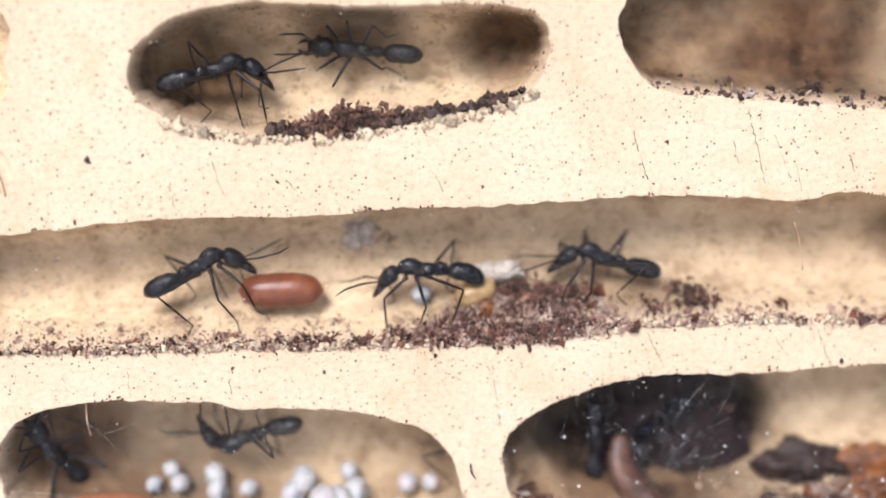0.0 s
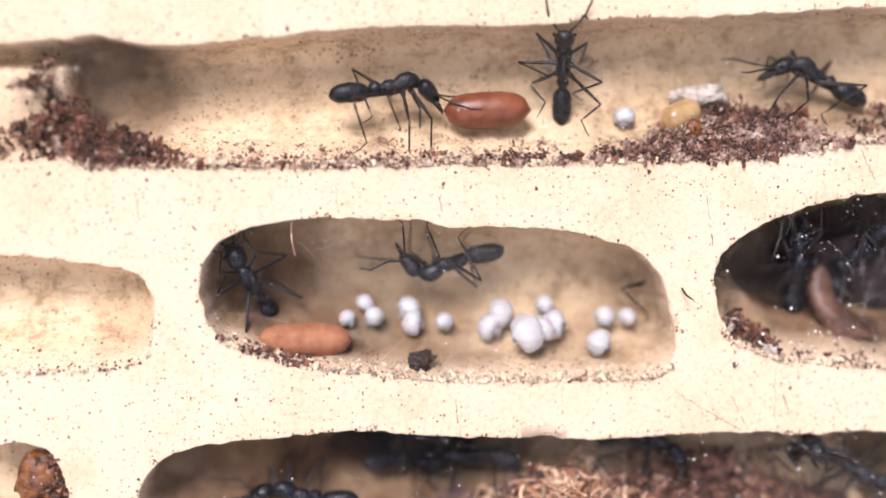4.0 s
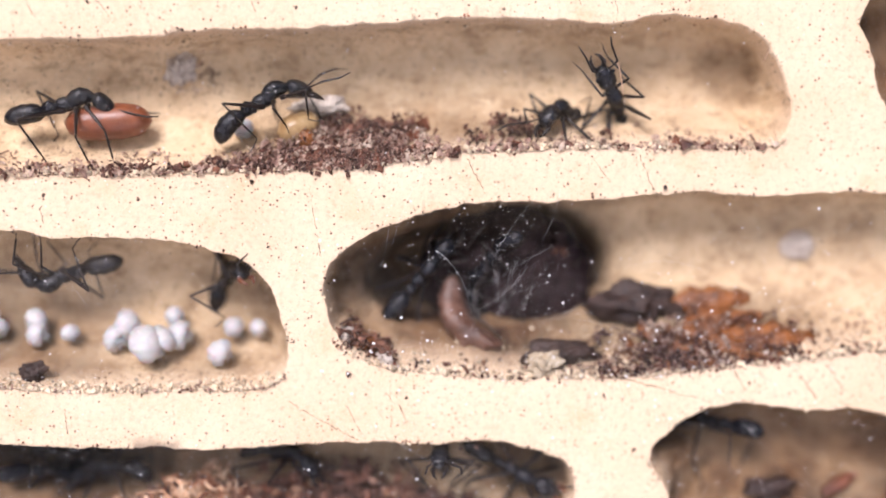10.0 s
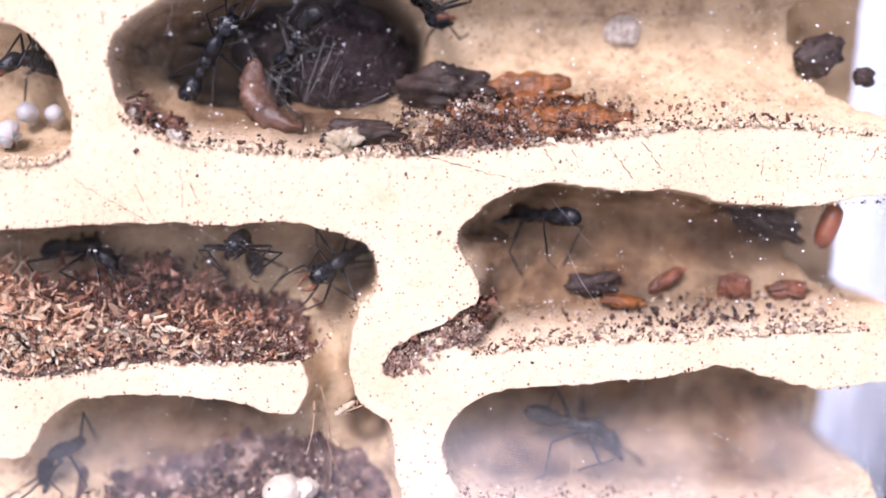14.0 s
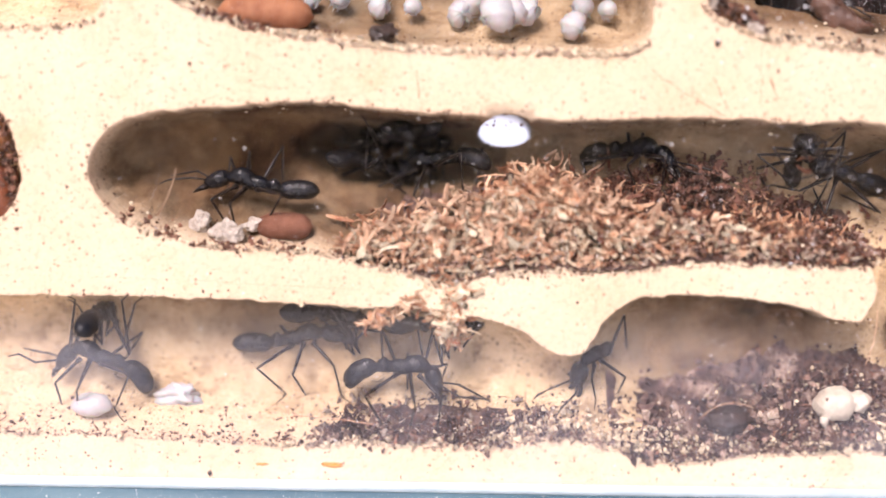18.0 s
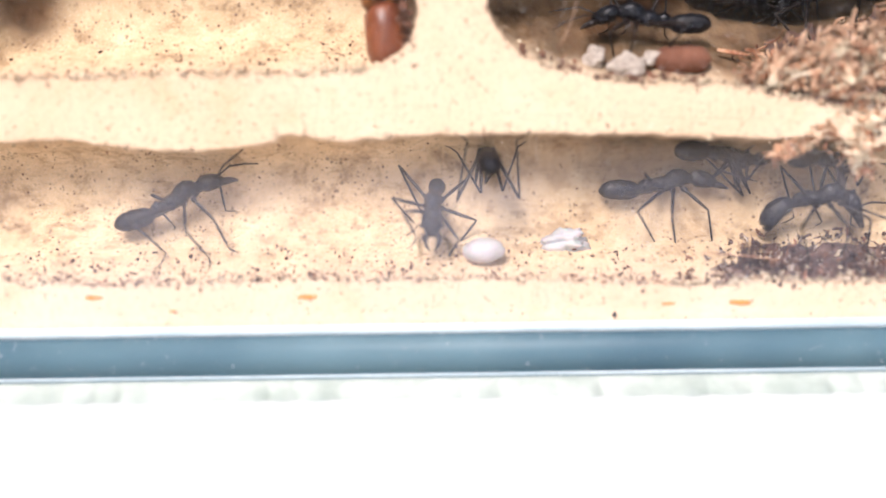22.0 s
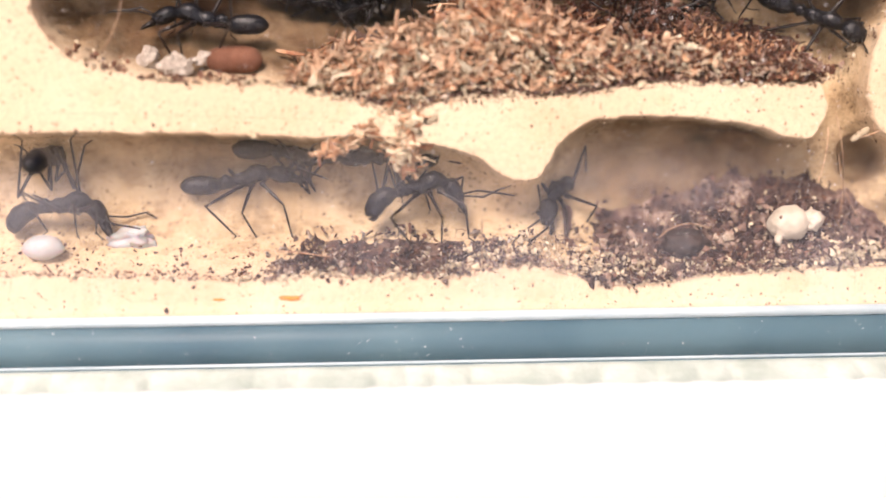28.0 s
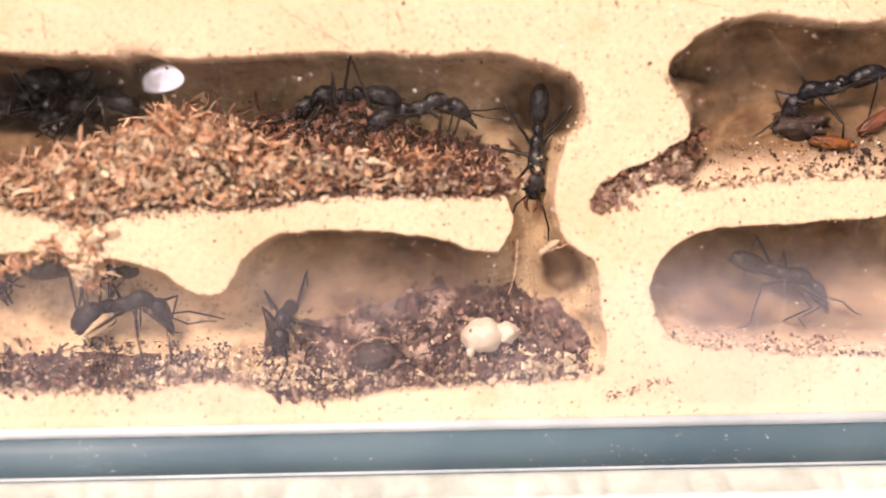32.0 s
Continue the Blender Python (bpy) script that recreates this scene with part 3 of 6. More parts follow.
def depth_at(pts):
    """Depth of the carved surface behind the face at points (x, z)."""
    pts = np.asarray(pts, float)
    best = np.zeros(len(pts))
    for name, (_, depth, roof, floor_r) in CHAMBERS.items():
        d, dz = inside_distance(OUTLINE[name], pts)
        best = np.maximum(best, profile(d, dz, depth, roof, floor_r))
    return best


def floor_z(name, x, y=3.0):
    """Height of a chamber's floor at x and depth y."""
    q = OUTLINE[name]
    depth, floor_r = CHAMBERS[name][1], CHAMBERS[name][3]
    near = q[np.abs(q[:, 0] - x) < 0.8]
    mid = (q[:, 1].min() + q[:, 1].max()) / 2
    low = near[:, 1].min() if len(near) else mid
    d = floor_r * (1 - max(0.0, 1 - min(1.0, max(y, 0.0) / depth) ** 1.5) ** (1 / 1.5))
    return low + (d + math.sqrt(d * d + 4 * LIP * d)) / 2


def build_block():
    """The plaster block: a flat face with the chambers carved into it, closed behind."""
    pts = []
    names = list(CHAMBERS)
    for name in names:
        q = OUTLINE[name]
        others = np.zeros(len(q))
        for o in names:
            if o != name:
                others = np.maximum(others, inside_distance(OUTLINE[o], q)[0])
        rim = q[others < 0.05]
        nrm = inward(q)
        pts.append(rim)
        pts.append((q - 0.13 * nrm)[others < 0.02])
        for off in (0.06, 0.17, 0.36, 0.7, 1.2, 1.9, 2.8, 4.0):
            r = q + nrm * off
            d, _ = inside_distance(q, r)
            ok = (d > off * 0.93) & (others < 0.05)
            r = r[ok]
            pts.append(r if off < 0.5 else r[::2])
    gx, gz = np.meshgrid(np.arange(X0 + 0.4, X1, 0.85), np.arange(Z0 + 0.4, Z1, 0.85))
    g = np.stack([gx.ravel(), gz.ravel()], 1) + np.random.uniform(-0.2, 0.2, (gx.size, 2))
    inner = np.zeros(len(g))
    for o in names:
        inner = np.maximum(inner, inside_distance(OUTLINE[o], g)[0])
    pts.append(g[inner > 1.0])
    fx, fz = np.meshgrid(np.arange(X0 + 1.5, X1 - 1, 3.0), np.arange(Z0 + 1.5, Z1 - 1, 3.0))
    pts.append(np.stack([fx.ravel(), fz.ravel()], 1))
    ex = np.arange(X0, X1 + 0.01, 2.0)
    ez = np.arange(Z0, Z1 + 0.01, 0.5)
    for a in (Z0, Z1):
        pts.append(np.stack([ex, np.full(len(ex), a)], 1))
    for a in (X0, X1):
        pts.append(np.stack([np.full(len(ez), a), ez], 1))
    ring_a = np.arange(24) * 2 * math.pi / 24
    vent = np.stack([VENT[0] + VENT[2] * np.cos(ring_a), VENT[1] + VENT[3] * np.sin(ring_a)], 1)
    pts.insert(0, vent)
    p = np.concatenate(pts)
    p = p[(np.hypot((p[:, 0] - VENT[0]) / (VENT[2] + 0.3), (p[:, 1] - VENT[1]) / (VENT[3] + 0.3)) > 1) | (np.arange(len(p)) < 24)]
    p = p[(p[:, 0] >= X0) & (p[:, 0] <= X1) & (p[:, 1] >= Z0) & (p[:, 1] <= Z1)]
    # plain face points too near a rim make slivers
    _, first = np.unique(np.round(p / 0.045).astype(int), axis=0, return_index=True)
    p = p[np.sort(first)]
    from mathutils import geometry
    vs, _, faces, *_ = geometry.delaunay_2d_cdt([Vector(a) for a in p], [], [], 0, 1e-7)
    xz = np.array([tuple(a) for a in vs])
    y = depth_at(xz)
    for i, (x, z) in enumerate(xz):
        if y[i] > 0.4:
            k = min(1.0, y[i] / 3)
            y[i] += k * (0.55 * noise.noise((x * 0.28, z * 0.28, 1.0)) + 0.22 * noise.noise((x * 1.1, z * 1.1, 5.0)))
        else:
            y[i] += 0.03 * noise.noise((x * 0.7, z * 0.7, 9.0))
    mouth = [int(np.hypot(*(xz - c).T).argmin()) for c in vent]
    y[mouth] = np.minimum(y[mouth], 10.5)
    verts = [(leaning(a[0], a[1]) * MM, d * MM, a[1] * MM) for a, d in zip(xz, y)]
    tris = []
    for f in faces:
        a, b, c = (xz[k] for k in f[:3])
        if np.hypot(*(((a + b + c) / 3 - VENT[:2]) / VENT[2:])) < 0.98 and all(k in mouth for k in f):
            continue
        area = (b[0] - a[0]) * (c[1] - a[1]) - (b[1] - a[1]) * (c[0] - a[0])
        tris.append(tuple(f) if area > 0 else tuple(f[::-1]))
    # sides run back from the face's border to the rear
    for axis, at, flip in ((0, X0, True), (0, X1, False), (1, Z0, False), (1, Z1, True)):
        ring = [i for i in range(len(xz)) if abs(xz[i][axis] - at) < 1e-6]
        ring.sort(key=lambda i: xz[i][1 - axis])
        base = len(verts)
        verts += [(leaning(*xz[i]) * MM, BACK * MM, xz[i][1] * MM) for i in ring]
        for k in range(len(ring) - 1):
            quad = (ring[k], ring[k + 1], base + k + 1, base + k)
            tris.append(quad[::-1] if flip else quad)
    base = len(verts)
    verts += [((VENT[0] + 1.1 * (c[0] - VENT[0])) * MM, BACK * MM, (VENT[1] + 1.7 * (c[1] - VENT[1])) * MM) for c in vent]
    for k in range(24):
        tris.append((mouth[k], mouth[(k + 1) % 24], base + (k + 1) % 24, base + k))
    # the rear, in four pieces round the air hole
    corner = len(verts)
    verts += [(leaning(x, z) * MM, BACK * MM, z * MM) for x, z in ((X1, Z1), (X0, Z1), (X0, Z0), (X1, Z0))]
    for quarter in range(4):
        for k in range(6):
            i = quarter * 6 + k
            tris.append((corner + quarter, base + i, base + (i + 1) % 24))
        tris.append((corner + quarter, base + (quarter * 6 + 6) % 24, corner + (quarter + 1) % 4))
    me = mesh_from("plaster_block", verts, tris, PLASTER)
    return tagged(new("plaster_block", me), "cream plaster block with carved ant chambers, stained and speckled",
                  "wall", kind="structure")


block = build_block()


def build_case():
    """Glass case: bottom and side panes with teal edges, the clear front pane and its mist."""
    bm = bmesh.new()
    box(bm, (X0 - 4, -0.4, -5.25), (X1 + 4.4, BACK + 4, -1.12), 0.2)
    bottom = part("bottom_pane", bm, EDGE, None)
    tagged(bottom, "thick teal-edged glass base of the nest case", "glass", kind="structure")
    for lo, hi in ((-1.09, -0.02), (-5.58, -5.27)):
        bm = bmesh.new()
        box(bm, (X0 - 4, -0.43, lo), (X1 + 1, 0.8, hi), 0.1)
        tagged(part("trim", bm, RIM, None), "pale blue ground edge along the glass base", "trim", kind="structure")
    bm = bmesh.new()
    box(bm, (X0 - 4, -0.40, -5.82), (X1 + 1, 0.8, -5.60), 0.06)
    tagged(part("trim", bm, EDGE, None), "thin teal line under the glass base", "trim", kind="structure")

    def sheared(bm):
        for p in bm.verts:
            p.co.x += LEAN * (p.co.z - LEAN_Z * MM)
        return bm

    bm = bmesh.new()
    box(bm, (X1 + 1.3, -0.4, -0.3), (X1 + 5.4, 1.6, Z1 + 6), 0.5)
    tagged(part("side_edge", sheared(bm), EDGE, None), "upright teal front edge of the glass side", "glass", kind="structure")
    bm = bmesh.new()
    box(bm, (X1 + 5.45, -0.35, -0.3), (X1 + 5.75, 1.6, Z1 + 6), 0.05)
    tagged(part("trim", sheared(bm), CRUMB_DARK, None), "thin dark chipped line along the glass side", "trim", kind="structure")
    bm = bmesh.new()
    box(bm, (X1 + 1.3, 1.7, -0.3), (X1 + 4.2, BACK + 4, Z1 + 6), 0.2)
    side = part("window_2", sheared(bm), PANE, None, smooth=False)
    side.visible_shadow = False
    tagged(side, "clear glass side pane of the nest case", "window", kind="structure")
    bm = bmesh.new()
    n = 700
    rows = []
    for i in range(n):
        x = X0 - 6 + i * 0.375
        u = x / 5.2 + 1.5 * noise.noise((x * 0.1, 0, 0))
        w = 0.8 * abs(math.sin(math.pi * u)) ** 0.7 + 0.3 * noise.noise((x * 0.5, 2, 0))
        rows.append([bm.verts.new(v(x, y, z)) for y, z in ((0.6, -5.55), (-0.45, -5.7), (-0.9 - 0.5 * w, -6.1), (-1.5 - 1.1 * w, -6.7),
                                                           (-2.0 - 1.6 * w, -7.2), (-2.6 - 1.8 * w, -7.42))])
    for a, b in zip(rows, rows[1:]):
        for k in range(5):
            bm.faces.new((a[k], a[k + 1], b[k + 1], b[k]))
    bead = part("baseboard", bm, BEAD, None)
    tagged(bead, "wavy clear sealant bead under the glass base", "sealant", kind="structure")
    bm = bmesh.new()
    box(bm, (X0 - 4, -3.4, -7.35), (X1 + 3.2, -0.75, Z1 + 6))
    front = part("window_1", sheared(bm), PANE, None, smooth=False)
    front.visible_shadow = False
    tagged(front, "clear front glass pane over the nest", "window", kind="structure")
    bm = bmesh.new()
    q = [bm.verts.new(v(x, -0.62, z)) for x, z in ((X0, 0.2), (leaning(X1, 0.2) - 0.5, 0.2), (leaning(X1, Z1) - 0.5, Z1), (X0, Z1))]
    bm.faces.new(q)
    film = part("film", bm, MIST, front, "milky patchy condensation on the pane", smooth=False)
    film.visible_shadow = False


build_case()


def build_table():
    bm = bmesh.new()
    box(bm, (-380, 262, -29.4), (600, 290, 620))
    tagged(part("wall_back", bm, WALL, None, smooth=False), "plain pale blue wall behind the nest case", "wall", kind="structure")
    bm = bmesh.new()
    box(bm, (-380, -700, -29.4), (600, 262, -7.4))
    tagged(part("ground", bm, TABLE, None, smooth=False), "plain white table top under the nest case", "table", kind="structure")


build_table()


# ---- ants ----
def ant_part(name, points, radii, material, parent, sides=10, flat=1.0, hip=None):
    bm = bmesh.new()
    hip = Vector(hip) if hip else Vector((0, 0, 0))
    tube(bm, [Vector(p) - hip for p in points], radii, sides, flat)
    ob = part(name, bm, material, parent)
    return ob


def knee(hip, foot, upper, lower, lift):
    """The joint between two leg pieces, bent towards lift."""
    hip, foot = Vector(hip), Vector(foot)
    d = foot - hip
    far = min(d.length, (upper + lower) * 0.985)
    a = (upper**2 - lower**2 + far**2) / (2 * far)
    h = math.sqrt(max(0.05, upper**2 - a * a))
    axis = d.normalized()
    lift = Vector(lift)
    lift = (lift - lift.dot(axis) * axis).normalized()
    return hip + axis * a + lift * h


def make_ant(seed, drop=4.2, bend=25, nod=25, size=1.0, spread=1.0, ground=None):
    """One ant, head towards +x, back towards +z, middle at the origin. drop: height over its ground;
    bend: how far the gaster curls down; nod: how far the head hangs; ground: moves a foot onto what it stands on."""
    rnd = random.Random(seed)
    ant = new("ant")
    s = size
    dr = drop / s

    def P(x, y, z):
        return Vector((x * s, y * s, z * s))

    # thorax: a high shoulder hump, a waist, and a lower sloping rear
    ant_part("thorax", [P(-1.75, 0, 0.05), P(-1.55, 0, 0.28), P(-1.1, 0, 0.48), P(-0.55, 0, 0.5), P(-0.15, 0, 0.42), P(0.25, 0, 0.66),
                        P(0.75, 0, 0.9), P(1.3, 0, 0.98), P(1.85, 0, 0.84), P(2.25, 0, 0.62), P(2.55, 0, 0.5)],
             [r * s for r in (0.36, 0.62, 0.78, 0.82, 0.76, 0.82, 0.92, 0.95, 0.80, 0.58, 0.42)], ANT, ant, 14, 1.06)
    ant_part("petiole", [P(-3.05, 0, 0.0), P(-2.8, 0, 0.16), P(-2.55, 0, 0.42), P(-2.3, 0, 0.52), P(-2.1, 0, 0.4), P(-1.85, 0, 0.1), P(-1.55, 0, 0.0)],
             [r * s for r in (0.34, 0.46, 0.64, 0.72, 0.58, 0.38, 0.34)], ANT, ant, 10, 1.25)
    # gaster: an egg of overlapping rings
    b = radians(bend)
    ax = [Vector((-2.98, 0, 0.0))]
    ang = math.pi - 0.36
    for i in range(13):
        ang += b / 9
        ax.append(ax[-1] + 0.345 * Vector((math.cos(ang), 0, math.sin(ang))))
    rad = (0.34, 0.70, 0.92, 1.04, 1.09, 1.03, 1.12, 1.12, 1.04, 1.08, 0.98, 0.86, 0.62, 0.18)
    ant_part("gaster", [P(*p) for p in ax], [r * s for r in rad], ANT, ant, 16, 1.0)
    # head: broad behind, tapering to the jaws
    n = radians(nod)
    hx = Vector((math.cos(n), 0, -math.sin(n)))
    neck = Vector((2.5, 0, 0.55))
    head = ant_part("head", [P(*(neck + hx * d + Vector((0, 0, u)))) for d, u in
                             ((0.0, 0), (0.18, 0.1), (0.55, 0.2), (1.1, 0.22), (1.7, 0.15), (2.3, 0.04), (2.75, -0.06))],
                    [r * s for r in (0.40, 0.78, 1.04, 1.13, 1.05, 0.84, 0.50)], ANT, ant, 14, 0.84)
    feelers = []
    upn = Vector((math.sin(n), 0, math.cos(n)))
    for sd in (1, -1):
        e = neck + hx * 1.65 + Vector((0, sd * 1.08, 0)) + upn * 0.42
        ant_part("eye", [P(*(e + hx * d)) for d in (-0.26, -0.13, 0.11, 0.26)], [r * s for r in (0.05, 0.22, 0.22, 0.05)], EYE, head, 8)
        m0 = neck + hx * 2.45 + Vector((0, sd * 0.5, 0)) - upn * 0.18
        ant_part("mandible", [P(*m0), P(*(m0 + hx * 0.6 + Vector((0, sd * 0.26, 0)))), P(*(m0 + hx * 1.3 + Vector((0, sd * 0.1, 0)) - upn * 0.12)),
                              P(*(m0 + hx * 1.8 - Vector((0, sd * 0.28, 0)) - upn * 0.3))],
                 [r * s for r in (0.32, 0.30, 0.19, 0.05)], MANDIBLE if seed % 5 == 0 else ANT_LEG, head, 7)
        a0 = neck + hx * 2.1 + Vector((0, sd * 0.42, 0)) + upn * 0.4
        rise, out = rnd.uniform(0.6, 1.7), rnd.uniform(0.7, 1.5)
        a1 = a0 + hx * rnd.uniform(1.0, 1.8) + Vector((0, sd * out, 0)) + upn * rise
        a2 = a1 + Vector((rnd.uniform(1.6, 2.4), sd * rnd.uniform(-0.2, 0.7), rnd.uniform(-0.9, 0.3)))
        a3 = a2 + Vector((rnd.uniform(0.9, 1.6), sd * 0.1, rnd.uniform(-0.8, 0.0)))
        feeler = ant_part("antenna", [P(*(p - a0)) for p in (a0, a0.lerp(a1, 0.5), a1, a1.lerp(a2, 0.5), a2, a3)],
                          [r * s for r in (0.12, 0.10, 0.13, 0.12, 0.12, 0.06)], ANT_LEG, head, 6)
        feeler.location = P(*a0) * MM
        feelers.append(feeler)
    # legs: hip joint and thigh, and the shin with its long foot below it
    legs = []
    for k, (hipx, footx, footy) in enumerate(((1.5, 4.3, 2.0), (0.5, 0.6, 2.7), (-0.7, -4.4, 2.4))):
        for sd in (1, -1):
            hip = Vector((hipx, sd * 0.5, -0.1))
            foot = Vector((footx + rnd.uniform(-1.0, 1.0), sd * footy * spread * rnd.uniform(0.75, 1.2), -dr))
            if ground:
                foot = ground(P(*foot) * MM) / (s * MM)
            femur, tibia, tarsus = ((3.7, 3.8, 1.6), (4.4, 4.6, 1.7), (5.4, 5.7, 2.1))[k]
            d = foot - hip
            flat_d = Vector((d.x, d.y, 0))
            back = flat_d.normalized() if flat_d.length > 0.2 else Vector((0, sd, 0))
            ankle = foot - back * tarsus * 0.82 + Vector((0, 0, tarsus * 0.42))
            grow = max(1.0, (ankle - hip).length / ((femur + tibia) * 0.93))
            j = knee(hip, ankle, femur * grow, tibia * grow, Vector((0.1 * back.x, 0.25 * sd, 1.0)))
            leg = ant_part("leg", [P(*(p - hip)) for p in (hip, hip.lerp(j, 0.1), hip.lerp(j, 0.2), hip.lerp(j, 0.45), hip.lerp(j, 0.85), j)],
                           [r * s for r in (0.32, 0.31, 0.17, 0.215, 0.145, 0.11)], ANT_LEG, ant, 7)
            leg.location = P(*hip) * MM
            ant_part("shin", [P(*(p - hip)) for p in (j, j.lerp(ankle, 0.25), j.lerp(ankle, 0.8), ankle, ankle.lerp(foot, 0.5) - Vector((0, 0, 0.12)), foot)],
                     [r * s for r in (0.10, 0.13, 0.115, 0.085, 0.07, 0.04)], ANT_LEG, leg, 6)
            legs.append(leg)
    return ant, legs, feelers


UPS = {"f": Vector((0, -0.18, 1)), "w": Vector((0, -1, 0.12)), "c": Vector((0, -0.2, -1))}


def ant_pose(x, y, z, angle, into, up):
    """The pose of an ant: its heading in the plane of the face, its turn into the depth, and what it stands on."""
    a, o = radians(angle), radians(into)
    f = Vector((math.cos(a) * math.cos(o), math.sin(o), math.sin(a) * math.cos(o)))
    side = UPS[up].cross(f)
    if side.length < 0.05:
        side = Vector((1, 0, 0))
    side.normalize()
    top = f.cross(side)
    m = Matrix((f, side, top)).transposed().to_4x4()
    m.translation = v(x, y, z)
    return m


def clearance(x, y, z, stance):
    """How far an ant's middle is from what it stands on."""
    if stance == "w":
        return min(4.5, max(1.6, depth_at([(x, z)])[0] - y))
    step = -0.2 if stance == "f" else 0.2
    column = [(x, z + step * k) for k in range(40)]
    deep = depth_at(column)
    for k, d in enumerate(deep):
        if d < y:
            return min(5.2, max(2.4, 0.2 * k))
    return 4.2


MOVERS = []


def footing(m, stance):
    """Moves a foot of an ant at the pose m onto the floor, roof or wall that it stands on."""
    back = m.inverted()

    def onto(local):
        w = m @ local / MM
        w.y = max(w.y, 0.35)
        if stance == "w":
            deep = depth_at([(w.x, w.z)])[0] - 0.1
            w.y = min(max(deep, w.y - 2.5), w.y + 2.5)
        else:
            step = -0.15 if stance == "f" else 0.15
            start = m.translation.z / MM
            column = [(w.x, start + step * k) for k in range(60)]
            for k, deep in enumerate(depth_at(column)):
                if deep < w.y:
                    w.z = min(max(start + step * k, w.z - 2.5), w.z + 2.5)
                    break
        return back @ (w * MM)
    return onto


def add_ant(stance, seed, drop, bend, nod, size, label, rows, rest=0):
    """An ant with its rows of (seconds, x, y, z, heading, turn into the depth); rest: the row whose ground its feet are set to."""
    home = ant_pose(*rows[rest][1:], stance)
    size *= 1.06
    ob, legs, feelers = make_ant(seed, drop or clearance(*rows[rest][1:4], stance), bend, nod, size, 1.6 if 0 < drop < 2.6 else 1.0, footing(home, stance))
    tagged(ob, label, "ant", "ants in the nest")
    ob.matrix_world = ant_pose(*rows[0][1:], stance)
    MOVERS.append((ob, legs, feelers, stance, rows, seed))


add_ant("f", 1, 0, 25, 52, 0.95, "black ant bending over a russet cocoon", [
    (0, 101.4, 3.2, 77.7, 25, 0), (1, 102.2, 3.2, 77.5, 28, 0), (2, 100.7, 3.2, 77.8, 38, 0), (3, 100.2, 3.2, 77.9, 33, 0), (4, 99.8, 3.2, 77.0, 6, 6), (7, 104.8, 3.2, 76.6, 8, 0), (8, 107.1, 3.2, 76.4, 8, 0), (9, 106.7, 3.2, 76.9, 12, 0), (10, 107.1, 3.2, 76.5, 12, 0), (11, 107.3, 3.2, 76.7, 8, 0)])
add_ant("f", 2, 0, 55, 40, 0.95, "black ant standing on the nest floor", [
    (0, 125.3, 3.5, 76.7, 182, 0), (1, 118.9, 3.5, 76.4, 178, 0), (2, 112.2, 3.5, 76.4, 174, 0), (3, 113.0, 3.5, 76.7, 167, 0), (3.5, 117.4, 3.5, 76.2, 141, 0), (4, 118.0, 3.5, 79.6, 95, -35), (4.5, 121.4, 3.5, 78.4, 71, -35), (7, 126.0, 3, 76.1, 15, 0), (8, 127.7, 3, 76.1, 30, 0), (9, 127.6, 2.6, 76.4, 22, 0), (10, 128.6, 2.6, 76.8, 27, 0), (11, 133.5, 2.6, 77.8, 22, 0), (12, 140.5, 2.6, 77.7, 8, 0)])
add_ant("f", 3, 0, 25, 45, 0.95, "black ant standing on the nest floor", [
    (0, 145.5, 4.6, 77.8, 166, 0), (1, 143.3, 4.6, 78.7, 155, 0), (2, 142.2, 4.6, 78.7, 165, 0), (3, 145.1, 4.6, 78.3, 155, 0), (4, 146.1, 4.6, 78.3, 155, -4), (4.5, 148.6, 4.6, 77.4, 114, -52), (7, 155.6, 4.6, 78.3, 14, 0), (8, 160.9, 4.6, 76.5, -15, -10), (8.5, 156.5, 4.6, 75.6, -60, -72), (9, 161.0, 4.6, 76.3, 150, -50), (10, 161.9, 4.6, 74.9, 172, -50), (11, 162.6, 4.6, 74.4, 172, -50)])
add_ant("w", 4, 3, 20, 12, 0.95, "black ant climbing the tunnel wall", [
    (0, 185.0, 4.5, 80.0, 90, -49), (4.5, 185.0, 4.5, 80.0, 90, -49), (7, 158.9, 4.5, 74.4, 116, -51), (8, 166.1, 4.5, 77.1, 122, -25), (9, 167.6, 4.5, 78.0, 97, -20), (10, 167.4, 4.5, 76.6, 120, -35), (11, 168.7, 4.5, 76.3, 90, -35), (12, 167.8, 4.5, 73.7, 90, -62)])
add_ant("c", 5, 0, 20, 12, 0.95, "black ant hanging from the tunnel roof", [
    (11, 161.1, 14.0, 57.3, 63, -75), (12, 163.7, 12.0, 58.7, 36, -74), (13, 172.0, 4.5, 65.7, -23, -65), (13.5, 171.9, 3.0, 62.8, -64, -65), (14, 168.7, 3.0, 61.8, -59, -62)])
add_ant("f", 6, 0, 30, 50, 0.95, "black ant standing on the nest floor", [
    (0, 104.0, 4, 99.1, 12, 0), (1, 105.9, 4, 98.7, 8, 0), (2, 111.4, 4, 99.4, 15, 5), (3, 121.7, 4, 99.3, 10, 0)])
add_ant("w", 7, 0, 20, 12, 0.95, "black ant climbing the chamber wall", [
    (0, 118.4, 6.5, 101.5, 175, 0), (1, 117.8, 6.5, 101.4, 174, 0), (2, 116.3, 6.5, 100.7, 174, 0)])
add_ant("c", 8, 0, 18, 62, 0.95, "black ant hanging upside down from the chamber roof", [
    (7, 104.3, 4.5, 58.1, -165, 0)])
add_ant("w", 9, 0, 40, 30, 0.95, "black ant at the chamber end beside a cocoon", [
    (4, 83.3, 5, 56.3, 115, -30), (7, 82.8, 5, 56.2, 116, -30)])
